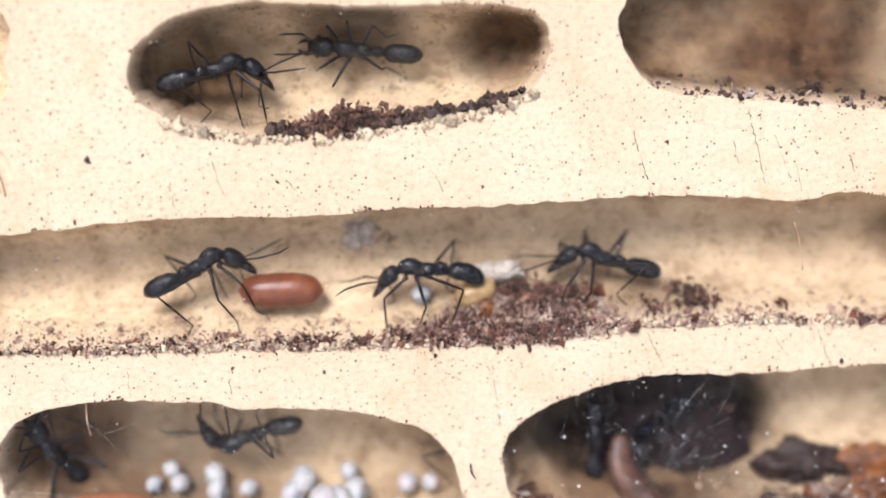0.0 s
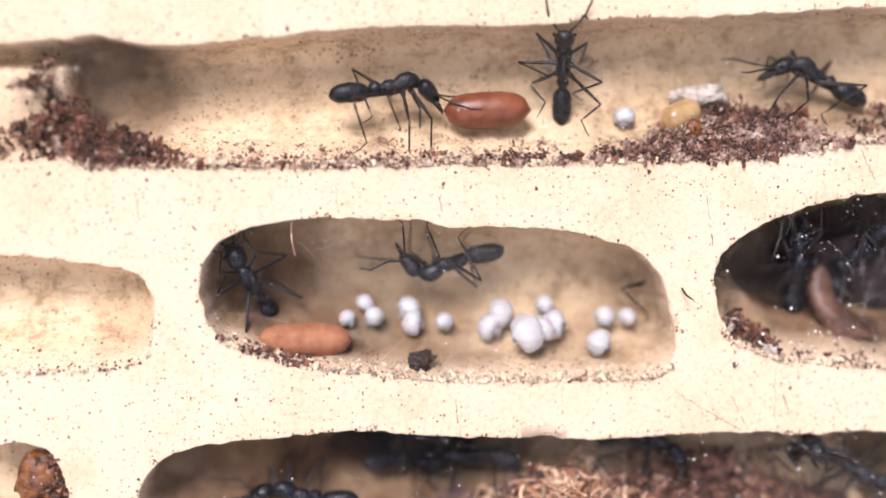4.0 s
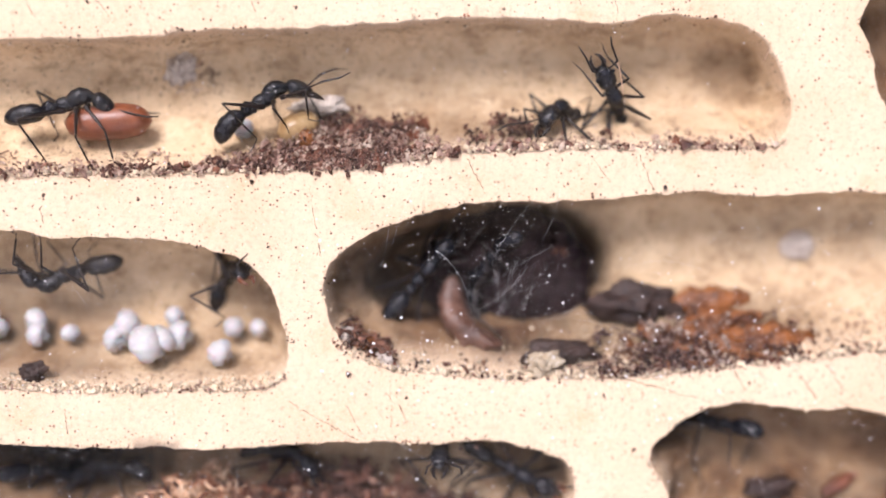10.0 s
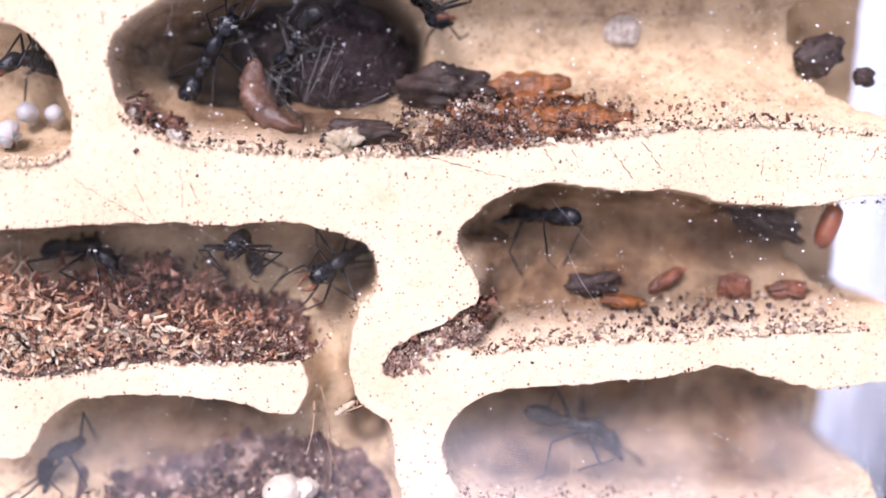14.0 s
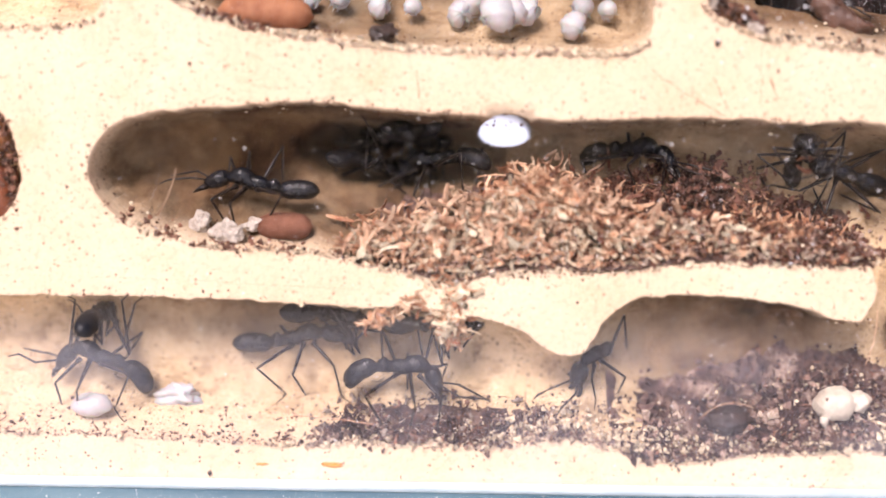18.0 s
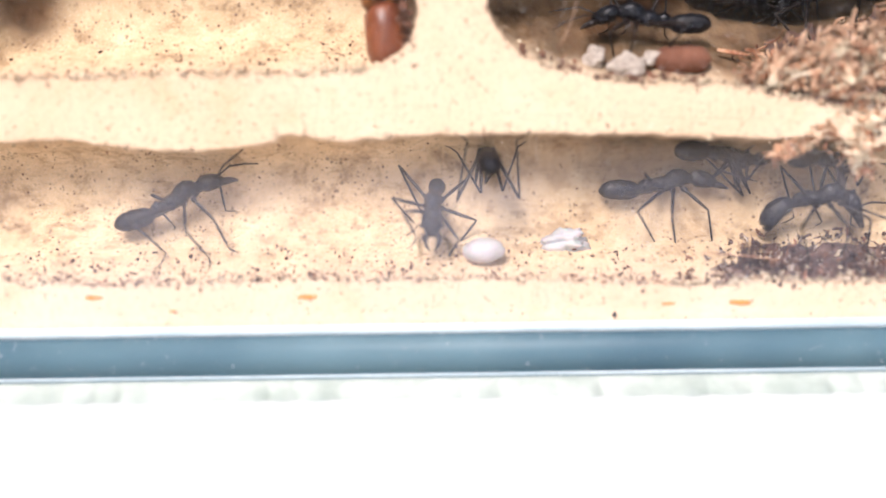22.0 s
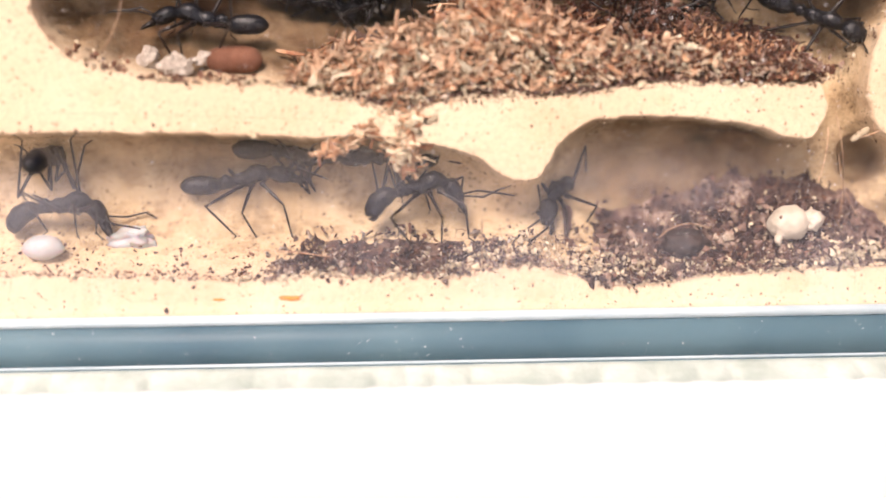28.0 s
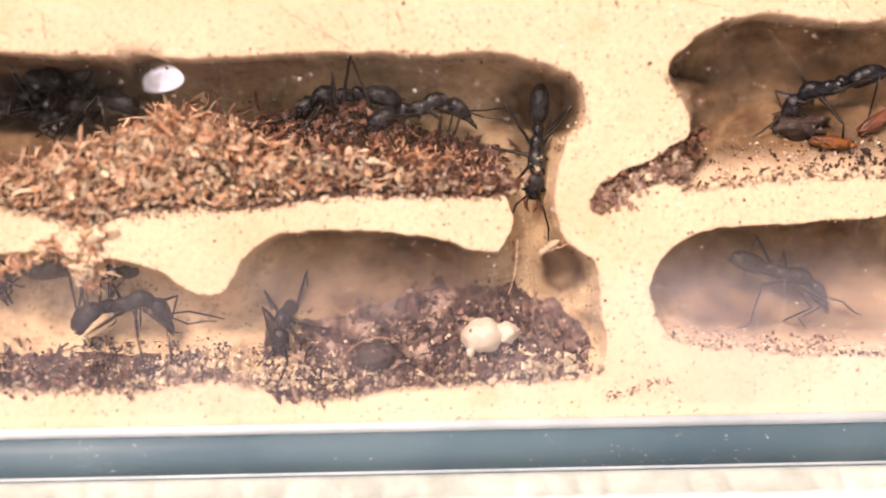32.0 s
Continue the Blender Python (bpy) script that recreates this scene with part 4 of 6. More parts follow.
add_ant("f", 10, 0, 62, 45, 0.95, "black ant standing on the nest floor", [
    (4, 129.9, 7, 55.5, 30, -66), (6.5, 128.6, 7, 55.6, 33, -60), (8, 124.3, 6, 55.7, 35, -5), (9, 124.3, 6, 55.9, 35, -25), (10, 123.2, 6, 56.6, 50, -50), (11, 126.0, 6, 55.8, 95, -68), (12, 125.3, 6, 55.9, 160, -45)])
add_ant("w", 11, 0, 20, 12, 0.95, "black ant climbing the chamber wall", [
    (4, 145.5, 5.5, 56.6, 95, -25), (7, 145.6, 5.5, 57.2, 95, -25), (8, 145.9, 5.5, 56.3, 55, -20), (9, 147.1, 5.5, 57.5, 50, -10), (10, 145.6, 5.5, 57.2, 50, -10), (11, 144.9, 5.5, 57.3, 60, -10), (12, 144.6, 5.5, 56.8, 58, -10), (13, 144.3, 5.5, 57.2, 55, -15)])
add_ant("f", 12, 0, 62, 45, 0.95, "black ant standing on the nest floor", [
    (9, 152.9, 6.5, 56.9, -117, 27)])
add_ant("f", 13, 0, 15, 25, 0.95, "black ant standing on the nest floor", [
    (18, 87.6, 4.6, 31.2, 171, 0)])
add_ant("f", 14, 0, 62, 45, 0.95, "black ant standing on the nest floor", [
    (18, 107.1, 8.5, 33.9, -168, 22)])
add_ant("w", 15, 0, 20, 12, 0.95, "black ant climbing the chamber wall", [
    (8, 153.2, 5.0, 32.7, -26, 0), (11, 157.5, 5.0, 34.0, -33, -38), (14, 158.0, 5.0, 34.0, -151, -48), (15, 156.7, 5.0, 35.8, 179, -28), (15.5, 156.3, 5.0, 34.5, 176, -8), (18, 151.8, 5.0, 33.3, 167, -34), (19, 152.1, 5.0, 33.9, 168, -35), (24, 154.0, 5.0, 33.5, 70, -40), (28, 155.2, 5, 30.8, -25, -15), (29, 155.7, 5, 30.1, -28, -15), (30, 157.5, 5, 28.6, -28, -15), (31, 157.0, 5, 29.5, -72, -10), (32, 157.3, 5, 28.5, -95, -5)])
add_ant("f", 16, 0, 62, 45, 0.95, "black ant standing on the nest floor", [
    (15, 128.9, 7.0, 35.5, -7, -29), (27, 134.0, 5.0, 34.4, 90, -70), (30, 133.9, 5, 34.8, 175, -8), (31, 136.3, 5, 34.8, 175, -10), (32, 135.6, 5, 34.3, 188, 0)])
add_ant("f", 17, 0, 62, 45, 0.95, "black ant standing on the nest floor", [
    (15, 147.3, 4.5, 35.6, 105, -68), (28, 143.5, 4.5, 33.6, 40, -50), (30, 140.7, 4.5, 33.7, -6, -10), (31, 145.4, 4.5, 33.0, -14, -15), (32, 145.4, 4.5, 33.0, 8, 0)])
add_ant("f", 18, 0, 12, 10, 0.95, "black ant standing on the nest floor", [
    (21, 38.5, 4.4, 12.7, 36, 10), (22, 38.2, 4.4, 12.7, 26, 0), (23, 38.8, 4.4, 12.7, 27, 0), (24, 38.9, 4.4, 12.3, 13, 0), (24.5, 41.2, 4.4, 11.9, 8, 0), (26.5, 42.0, 4.4, 11.6, 6, 0)])
add_ant("f", 19, 0, 75, 60, 0.95, "black ant walking along the tunnel floor", [
    (18, 70.6, 3.8, 12.0, 165, 0), (19, 68.2, 3.8, 12.4, 170, 0), (20, 66.3, 3.8, 13.3, 170, 0), (21, 54.5, 3.8, 13.5, 168, 0), (21.5, 58.6, 3.8, 13.2, -172, -50), (22, 65.4, 3.8, 12.2, -100, -66), (22.5, 65.4, 3.8, 11.6, -30, -50), (23, 65.7, 3.8, 11.4, -10, -20), (24, 67.5, 3.8, 12.3, 0, 0), (27, 71.9, 3.8, 11.5, 2, 0), (28, 72.9, 3.8, 11.3, 2, 0)])
add_ant("c", 20, 2.2, 20, 20, 1.05, "black ant hanging from the tunnel roof", [
    (23, 71.1, 5.0, 17.9, 96, 81)])
add_ant("f", 21, 0, 15, 15, 0.95, "black ant standing on the nest floor", [
    (20, 92.7, 6, 14.0, 8, 0), (21, 91.7, 6, 13.5, 8, 0), (24, 90.2, 6, 13.7, 6, 0), (27, 92.1, 6, 13.8, 8, 0)])
add_ant("f", 22, 0, 80, 62, 0.95, "black ant arched over scraps on the floor", [
    (19, 104.7, 2.8, 11.4, -4, 0), (20, 106.0, 2.8, 11.8, 0, 0), (21, 106.1, 2.8, 11.9, 5, 0), (27, 111.0, 2.8, 12.4, 7, 0), (28, 111.5, 2.8, 12.8, 8, 0), (32, 113.2, 2.8, 12.3, 4, 0)])
add_ant("c", 23, 0, 20, 12, 0.95, "black ant hanging from the tunnel roof", [
    (21, 97.8, 6.0, 17.5, -5, 22)])
add_ant("f", 24, 0, 45, 45, 0.95, "black ant standing on the nest floor", [
    (18, 126.4, 7.0, 12.7, -149, -29), (27, 126.9, 7.0, 12.5, -140, -35), (32, 129.6, 7.0, 10.7, -110, -46)])
add_ant("c", 25, 0, 20, 12, 0.95, "black ant hanging from the tunnel roof", [
    (21, 108.8, 5.0, 16.8, -3, 28)])
add_ant("c", 26, 0, 20, 12, 0.95, "black ant hanging from the tunnel roof", [
    (19, 101.7, 10.5, 34.3, -7, 33)])
add_ant("w", 27, 0, 20, 12, 0.95, "black ant climbing the chamber wall", [
    (19, 103.0, 12.5, 36.9, -166, 40)])
add_ant("f", 28, 0, 30, 30, 0.95, "black ant behind misted glass in the end chamber", [
    (32, 185.0, 5.0, 13.8, -22, 9)])
add_ant("f", 29, 0, 62, 45, 0.95, "black ant standing on the nest floor", [
    (18, 100.6, 11.5, 36.7, -159, 48)])
add_ant("c", 30, 0, 20, 12, 0.95, "black ant hanging from the tunnel roof", [
    (18, 105.9, 12.0, 37.4, -10, 54)])
add_ant("f", 31, 0, 30, 35, 0.95, "black ant in the end chamber among husks", [
    (14, 179.3, 7.0, 38.1, -178, 46), (31, 187.4, 5.0, 33.6, -160, 0), (32, 188.9, 5.0, 34.2, -161, 0)])


# ---- cocoons, brood, scraps ----
def capsule(name, label, category, length, radius, material, m, seam=True, group=""):
    """A silk cocoon: a long egg with a blunter end and faint rings."""
    bm = bmesh.new()
    n = 15
    pts, rad = [], []
    for i in range(n):
        u = i / (n - 1) * 2 - 1
        pts.append((u * length / 2, 0, 0.12 * radius * math.sin(u * 2)))
        rad.append(max(0.05 * radius, radius * (1 - abs(u) ** 3.2) ** 0.5 * (1 + 0.02 * math.sin(i * 2.3))))
    tube(bm, pts, rad, 16)
    ob = part(name, bm, material, None)
    ob.matrix_world = m
    tagged(ob, label, category, group)
    return ob


def ball(bm, centre, r, squash=(1, 1, 1), subdiv=2, rough=0.0):
    res = bmesh.ops.create_icosphere(bm, subdivisions=subdiv, radius=1.0)
    for p in res["verts"]:
        q = p.co * 1.7 + Vector(centre) + Vector((r, squash[2], r * 3))
        k = 1 + rough * (noise.noise(q) + 0.5 * noise.noise(q * 2.3) + 0.25 * noise.noise(q * 5.1))
        p.co = Vector([(centre[i] + p.co[i] * r * squash[i] * k) * MM for i in range(3)])


def brood_ball(x, y, z, r, label="milky white curled ant larva on the chamber floor"):
    """A plump larva curled up on its belly, ringed by folds."""
    rnd = random.Random(x * 7 + z)
    bm = bmesh.new()
    n, pts, rad = 22, [], []
    for i in range(n):
        u = i / (n - 1)
        a = radians(-40 + 215 * u)
        pts.append(Vector((math.cos(a), 0, math.sin(a))) * r * 0.34)
        rad.append(r * (0.10 + 0.64 * math.sin(math.pi * min(1, u * 0.9 + 0.06)) ** 0.55) * (1 + 0.05 * math.sin(u * 44)) * (0.99 if 0 < i < n - 1 else 0.3))
    tube(bm, pts, rad, 14, 1.0, (0, 1, 0))
    for p in bm.verts:
        q = p.co / (r * MM)
        p.co *= 1 + 0.07 * noise.noise(q * 3 + Vector((x, y, z)))
    bm.normal_update()
    for p in [q for q in bm.verts if rnd.random() < 0.3]:
        side = p.normal.orthogonal().normalized() * 0.10 * MM
        a, b = bm.verts.new(p.co + side), bm.verts.new(p.co - side)
        c = bm.verts.new(p.co + (p.normal + Vector((rnd.gauss(0, .2), rnd.gauss(0, .2), rnd.gauss(0, .2)))) * rnd.uniform(0.25, 0.6) * MM)
        bm.faces.new((a, b, c))
    ob = part("larva", bm, LARVA, None)
    ob.matrix_world = pose(x * MM, y * MM, z * MM, rnd.uniform(-40, 40), rnd.uniform(-60, 60), rnd.uniform(0, 360))
    tagged(ob, label, "larva", "larvae in the nest")
    return ob


def crumbs(name, label, places, material, kind="stuff", long=1.0, jag=0.3):
    """Many small irregular scraps as one loose litter: places of (x, y, z, size)."""
    verts, faces = [], []
    rnd = random.Random(name + label)
    base = [(.9, 0, -.6), (-.5, .8, -.6), (-.5, -.8, -.6), (.1, -.35, .8), (.55, .55, .5), (-.65, .15, .6)]
    tri = [(0, 2, 1), (0, 1, 4), (1, 5, 4), (4, 5, 3), (0, 4, 3), (0, 3, 2), (2, 3, 5), (1, 2, 5)]
    for x, y, z, r in places:
        e = Euler([rnd.uniform(0, 6.3) for _ in range(3)]).to_matrix()
        st = Vector((rnd.uniform(0.7, 1.0) * long, rnd.uniform(0.5, 1.0), rnd.uniform(0.4, 0.9))) * r
        k = len(verts)
        for b in base:
            p = Vector([b[i] * st[i] * (1 + rnd.uniform(-jag, jag)) for i in range(3)])
            p = e @ p
            verts.append(((x + p.x) * MM, (y + p.y) * MM, (z + p.z) * MM))
        faces += [tuple(k + i for i in f) for f in tri]
    ob = new(name, mesh_from(name, verts, faces, material, smooth=False))
    return tagged(ob, label, "litter", kind=kind)


def clods(name, label, places, material, loose=0.62):
    """Crumbly clumps of fine grains as one loose litter: places of (x, y, z, size)."""
    rnd = random.Random(label)
    grains = []
    for x, y, z, r in places:
        for _ in range(int(10 + 12 * r)):
            d = Vector((rnd.gauss(0, 1.15), rnd.gauss(0, 0.9), rnd.gauss(0, 0.75))) * r * loose
            grains.append((x + d.x, max(y + d.y, -0.3), z + d.z, r * rnd.uniform(0.14, 0.42)))
    return crumbs(name, label, grains, material, long=1.3, jag=0.45)


def curls(name, label, places, material, width=0.2, seed=0, bow=1.0, category="fibre"):
    """Bent and twisted slivers of uneven breadth: places of (x, y, z, length)."""
    rnd = random.Random(seed)
    verts, faces = [], []
    for x, y, z, ln in places:
        d = Vector((rnd.gauss(0, 1), rnd.gauss(0, 0.7), rnd.gauss(0, 0.75))).normalized()
        side = d.cross(Vector((rnd.gauss(0, 1), rnd.gauss(0, 1), rnd.gauss(0, 1)))).normalized()
        turn = rnd.uniform(-1.1, 1.1) * bow
        twist = rnd.uniform(-1.2, 1.2)
        w = width * rnd.choice((0.45, 0.7, 0.9, 1.1, 1.6, 2.3)) * min(1.4, 0.5 + ln * 0.3)
        c = Vector((x, y, z)) - d * ln / 2
        k, n = len(verts), 6
        axis = side
        for i in range(n):
            top = axis.cross(d).normalized()
            ww = w * (0.35 + 0.65 * math.sin(math.pi * (i + 0.6) / n)) * rnd.uniform(0.6, 1.35)
            th = top * w * 0.32
            for o in (axis * ww + th, -axis * ww + th, -axis * ww - th, axis * ww - th):
                q = c + o
                verts.append((q.x * MM, max(q.y, -0.42) * MM, q.z * MM))
            c = c + d * ln / (n - 1)
            d = Matrix.Rotation(turn / n * 2.2, 3, axis) @ d
            axis = (Matrix.Rotation(twist / n, 3, d) @ axis).normalized()
        for i in range(n - 1):
            a, b = k + 4 * i, k + 4 * i + 4
            faces += [(a + j, a + (j + 1) % 4, b + (j + 1) % 4, b + j) for j in range(4)]
        faces += [(k + 3, k + 2, k + 1, k), tuple(k + 4 * (n - 1) + j for j in range(4))]
    ob = new(name, mesh_from(name, verts, faces, material, smooth=False))
    return tagged(ob, label, category, kind="stuff")


def plate(name, label, x, y, z, length, width, arch, turn, material, ragged=0.25, category="husk"):
    """A thin arched wing case or scrap of shell, ragged at its edge, with a fold along it."""
    bm = bmesh.new()
    nu, nv = 26, 11
    rows = []
    for i in range(nu):
        u = i / (nu - 1)
        half = width / 2 * math.sin(math.pi * (0.06 + 0.9 * u)) ** 0.6 * (1 + ragged * noise.noise((u * 7, x, z)))
        row = []
        for j in range(nv):
            t = j / (nv - 1) * 2 - 1
            bulge = arch * (1 - t * t) * math.sin(math.pi * (0.1 + 0.8 * u)) + 0.18 * noise.noise((u * 9, t * 3, x)) - 0.25 * math.exp(-((t - 0.15) * 6) ** 2)
            row.append(bm.verts.new(v((u - 0.5) * length, t * half, bulge)))
        rows.append(row)
    for a, b in zip(rows, rows[1:]):
        for j in range(nv - 1):
            bm.faces.new((a[j], a[j + 1], b[j + 1], b[j]))
    bm.normal_update()
    bmesh.ops.solidify(bm, geom=bm.faces[:], thickness=0.16 * MM)
    ob = part(name, bm, material, None)
    ob.matrix_world = pose(x * MM, y * MM, z * MM, *turn)
    return tagged(ob, label, category)


def litter(chamber, x0, x1, count, size, y0=0.2, y1=4.0, seed=0, heap=0.0, front=0.6, lift=0.0, gather=-0.15):
    """Places scattered over a chamber's floor, denser at the front; heap piles them up in the middle."""
    rnd = random.Random(seed)
    out = []
    for _ in range(count):
        x = rnd.uniform(x0, x1)
        if heap:
            x = rnd.triangular(x0, x1, (x0 + x1) / 2)
        y = y0 + (y1 - y0) * rnd.random() ** (1 + front)
        h = heap * (1 - abs(2 * (x - x0) / (x1 - x0) - 1) ** 1.5) * rnd.random() ** 0.6
        clump = noise.noise((x * 0.35, seed * 3.3, y * 0.4))
        if not heap and clump < gather and rnd.random() < 0.85:
            continue
        r = size * (0.3 + 1.25 * rnd.random() ** 2.6)
        out.append((x, y, floor_z(chamber, x, y) + r * 0.35 + h + lift, r))
    return out


def ring(chamber, count, size, seed, spread=0.35, where=(-1.0, 1.0)):
    """Places scattered along a chamber's rim, all round it or where its side faces up or down."""
    rnd = random.Random(seed)
    q, nrm = OUTLINE[chamber], inward(OUTLINE[chamber])
    found = []
    for _ in range(count):
        k = rnd.randrange(len(q))
        x, z = q[k] + nrm[k] * rnd.gauss(0.1, spread)
        if not where[0] <= nrm[k][1] <= where[1] or x > 218 or noise.noise((x * 0.3, z * 0.3, seed)) < -0.1:
            continue
        found.append((x, z, size * (0.25 + rnd.random() ** 2.5)))
    c = CHAMBERS[chamber]
    d, dz = inside_distance(q, np.array([f[:2] for f in found]))
    deep = profile(d, dz, *c[1:])
    return [(x, max(-0.12, y - 0.2 * r), z, r) for (x, z, r), y in zip(found, deep)]


def strands(name, label, places, material, width=0.14, seed=0, category="fibre"):
    """Curled flat shavings as one loose mass: places of (x, y, z, length)."""
    rnd = random.Random(seed)
    verts, faces = [], []
    for x, y, z, ln in places:
        d = Vector((rnd.gauss(0, 1), rnd.gauss(0, 0.6), rnd.gauss(0, 0.8))).normalized()
        side = d.cross(Vector((rnd.gauss(0, 1), rnd.gauss(0, 1), rnd.gauss(0, 1)))).normalized()
        curl = side.cross(d) * rnd.uniform(-0.6, 0.6)
        w = width * rnd.choice((0.4, 0.6, 0.8, 1.0, 1.3, 1.9)) * min(1.3, 0.5 + ln * 0.35)
        p = Vector((x, y, z)) - d * ln / 2
        k = len(verts)
        n = 4
        for i in range(n):
            t = i / (n - 1)
            c = p + d * ln * t + curl * ln * (t - t * t) * 1.6
            ww = w * (1 - 0.6 * abs(2 * t - 1) ** 2) * rnd.uniform(0.6, 1.3)
            th = side.cross(d) * w * 0.3
            for o in (side * ww + th, -side * ww + th, -side * ww - th, side * ww - th):
                q = c + o
                verts.append((q.x * MM, max(q.y, -0.35) * MM, q.z * MM))
        for i in range(n - 1):
            a, b = k + 4 * i, k + 4 * i + 4
            faces += [(a + j, a + (j + 1) % 4, b + (j + 1) % 4, b + j) for j in range(4)]
        faces += [(k + 3, k + 2, k + 1, k), tuple(k + 4 * (n - 1) + j for j in range(4))]
    ob = new(name, mesh_from(name, verts, faces, material, smooth=False))
    return tagged(ob, label, category, kind="stuff")


def specks(name, label, count, size, material, seed, y, box_, category="dust", dens=None):
    """Tiny flakes lying on the pane or the face."""
    rnd = random.Random(seed)
    places = []
    x0, x1, z0, z1 = box_
    while len(places) < count:
        x, z = rnd.uniform(x0, x1), rnd.uniform(z0, z1)
        if noise.noise((x * 0.05, z * 0.05, seed)) + rnd.uniform(-0.4, 0.4) < -0.05:
            continue
        places.append((x, y, z, size * rnd.uniform(0.3, 1.0) ** 1.5))
    verts, faces = [], []
    for x, yy, z, r in places:
        k = len(verts)
        n = rnd.choice((4, 5, 6))
        a0 = rnd.uniform(0, 6.3)
        st = rnd.uniform(0.5, 1.0)
        for i in range(n):
            a = a0 + i * 2 * math.pi / n
            rr = r * rnd.uniform(0.7, 1.2)
            verts.append(((x + rr * math.cos(a)) * MM, yy * MM, (z + rr * st * math.sin(a)) * MM))
        verts.append((x * MM, (yy - r * 0.5) * MM, z * MM))
        faces += [(k + i, k + (i + 1) % n, k + n) for i in range(n)]
    ob = new(name, mesh_from(name, verts, faces, material, smooth=False))
    return tagged(ob, label, category, kind="stuff")


def hairs(name, label, lines, material, width, y, category="hair"):
    """Thin curved threads: lines of (x, z, length, angle, bend)."""
    bm = bmesh.new()
    for x, z, ln, ang, bend in lines:
        a = radians(ang)
        d, nrm = Vector((math.cos(a), 0, math.sin(a))), Vector((-math.sin(a), 0, math.cos(a)))
        p = Vector((x, y, z))
        tube(bm, bezier(p, p + d * ln / 2 + nrm * bend * ln, p + d * ln, 7), [width] * 7, 4)
    ob = part(name, bm, material, None)
    return tagged(ob, label, category, kind="stuff")


def shard(name, label, category, x, y, z, size, squash, turn, material, rough=0.45, group=""):
    """An irregular flattened piece of shell, litter or lump."""
    bm = bmesh.new()
    ball(bm, (0, 0, 0), size, squash, 4, rough * 0.55)
    for p in bm.verts:
        p.co += Vector((x * 0.37, y, z)).normalized() * 0.06 * size * MM * noise.noise(p.co * 2500 + Vector((x, y, z)))
    ob = part(name, bm, material, None)
    ob.matrix_world = pose(x * MM, y * MM, z * MM, *turn)
    return tagged(ob, label, category, group)


def bank(name, label, chamber, x0, x1, height, material, y1=6.5, seed=0, lean=1.2, skew=0.5):
    """A continuous bank of packed litter on a chamber's floor, rough on top."""
    nx, ny = int((x1 - x0) / 0.45), int(y1 / 0.45)
    verts, faces = [], []
    for i in range(nx + 1):
        x = x0 + (x1 - x0) * i / nx
        u = (x - x0) / (x1 - x0)
        hump = max(0.0, math.sin(math.pi * u ** (math.log(0.5) / math.log(skew)))) ** 1.05
        for j in range(ny + 1):
            y = y1 * j / ny
            f = floor_z(chamber, x, y)
            h = height * hump * min(1.0, (0.12 + y / y1 * lean))
            h *= 1 + 0.5 * noise.noise((x * 0.35, y * 0.4, seed)) + 0.45 * noise.noise((x * 0.8, y * 0.8, seed + 9)) + 0.35 * noise.noise((x * 1.3, y * 1.3, seed + 4))
            verts.append((x * MM, y * MM, (f + h - 0.1 + 0.18 * noise.noise((x * 3, y * 3, seed))) * MM))
    for i in range(nx):
        for j in range(ny):
            a = i * (ny + 1) + j
            faces.append((a, a + ny + 1, a + ny + 2, a + 1))
    ob = new(name, mesh_from(name, verts, faces, material, smooth=False))
    return tagged(ob, label, "litter", kind="stuff")


def on_bank(chamber, x0, x1, height, count, size, y1=6.5, seed=0, lean=1.2, skew=0.5):
    """Places scattered over such a bank."""
    rnd = random.Random(seed * 31 + 5)
    out = []
    for _ in range(count):
        x, y = x0 + (x1 - x0) * rnd.betavariate(1.7, 1.7), y1 * rnd.random() ** 1.4
        u = (x - x0) / (x1 - x0)
        hump = max(0.0, math.sin(math.pi * u ** (math.log(0.5) / math.log(skew)))) ** 1.05
        h = height * hump * min(1.0, (0.12 + y / y1 * lean))
        h *= 1 + 0.5 * noise.noise((x * 0.35, y * 0.4, seed)) + 0.45 * noise.noise((x * 0.8, y * 0.8, seed + 9)) + 0.35 * noise.noise((x * 1.3, y * 1.3, seed + 4))
        r = size * (0.3 + 1.2 * rnd.random() ** 2.5)
        out.append((x, y, floor_z(chamber, x, y) + h + r * 0.2, r))
    return out


bm = bmesh.new()
ball(bm, (0, 0, 0), 1.0, (VENT[2] * 1.02, 0.2, VENT[3] * 1.15), 4, 0.06)
tagged(part("vent_plug", bm, PLUG, None), "cloudy blue white plug in the air hole", "plug").location = v(VENT[0], 14.5, VENT[1])

# row one: the carried cocoon, an amber husk, a pale lump and litter
CARRIED = capsule("cocoon", "glossy russet silk cocoon lying on the tunnel floor", "cocoon", 9.6, 2.0, COCOON, pose(.1096, .0042, .0749, 0, 3, 0), group="cocoons")
capsule("cocoon", "matt russet silk cocoon lying on the chamber floor", "cocoon", 10.4, 1.95, SILK, pose(.0893, .0034, .0497, 0, 5, 2), group="cocoons")
bm = bmesh.new()
tube(bm, [(61.2, 2.4, 26.6), (61.1, 2.4, 27.0), (60.9, 2.4, 28.4), (60.7, 2.5, 30.6), (60.5, 2.5, 32.4), (60.3, 2.6, 33.0)], [0.6, 1.9, 2.15, 2.2, 2.1, 1.3], 16, 1.0, (0, 1, 0))
for p in bm.verts:
    p.co += Vector((1, 1, 0)) * 0.35 * MM * noise.noise(p.co * 700)
tagged(part("cocoon", bm, COCOON, None), "torn orange brown cocoon against the chamber end", "cocoon", "cocoons")
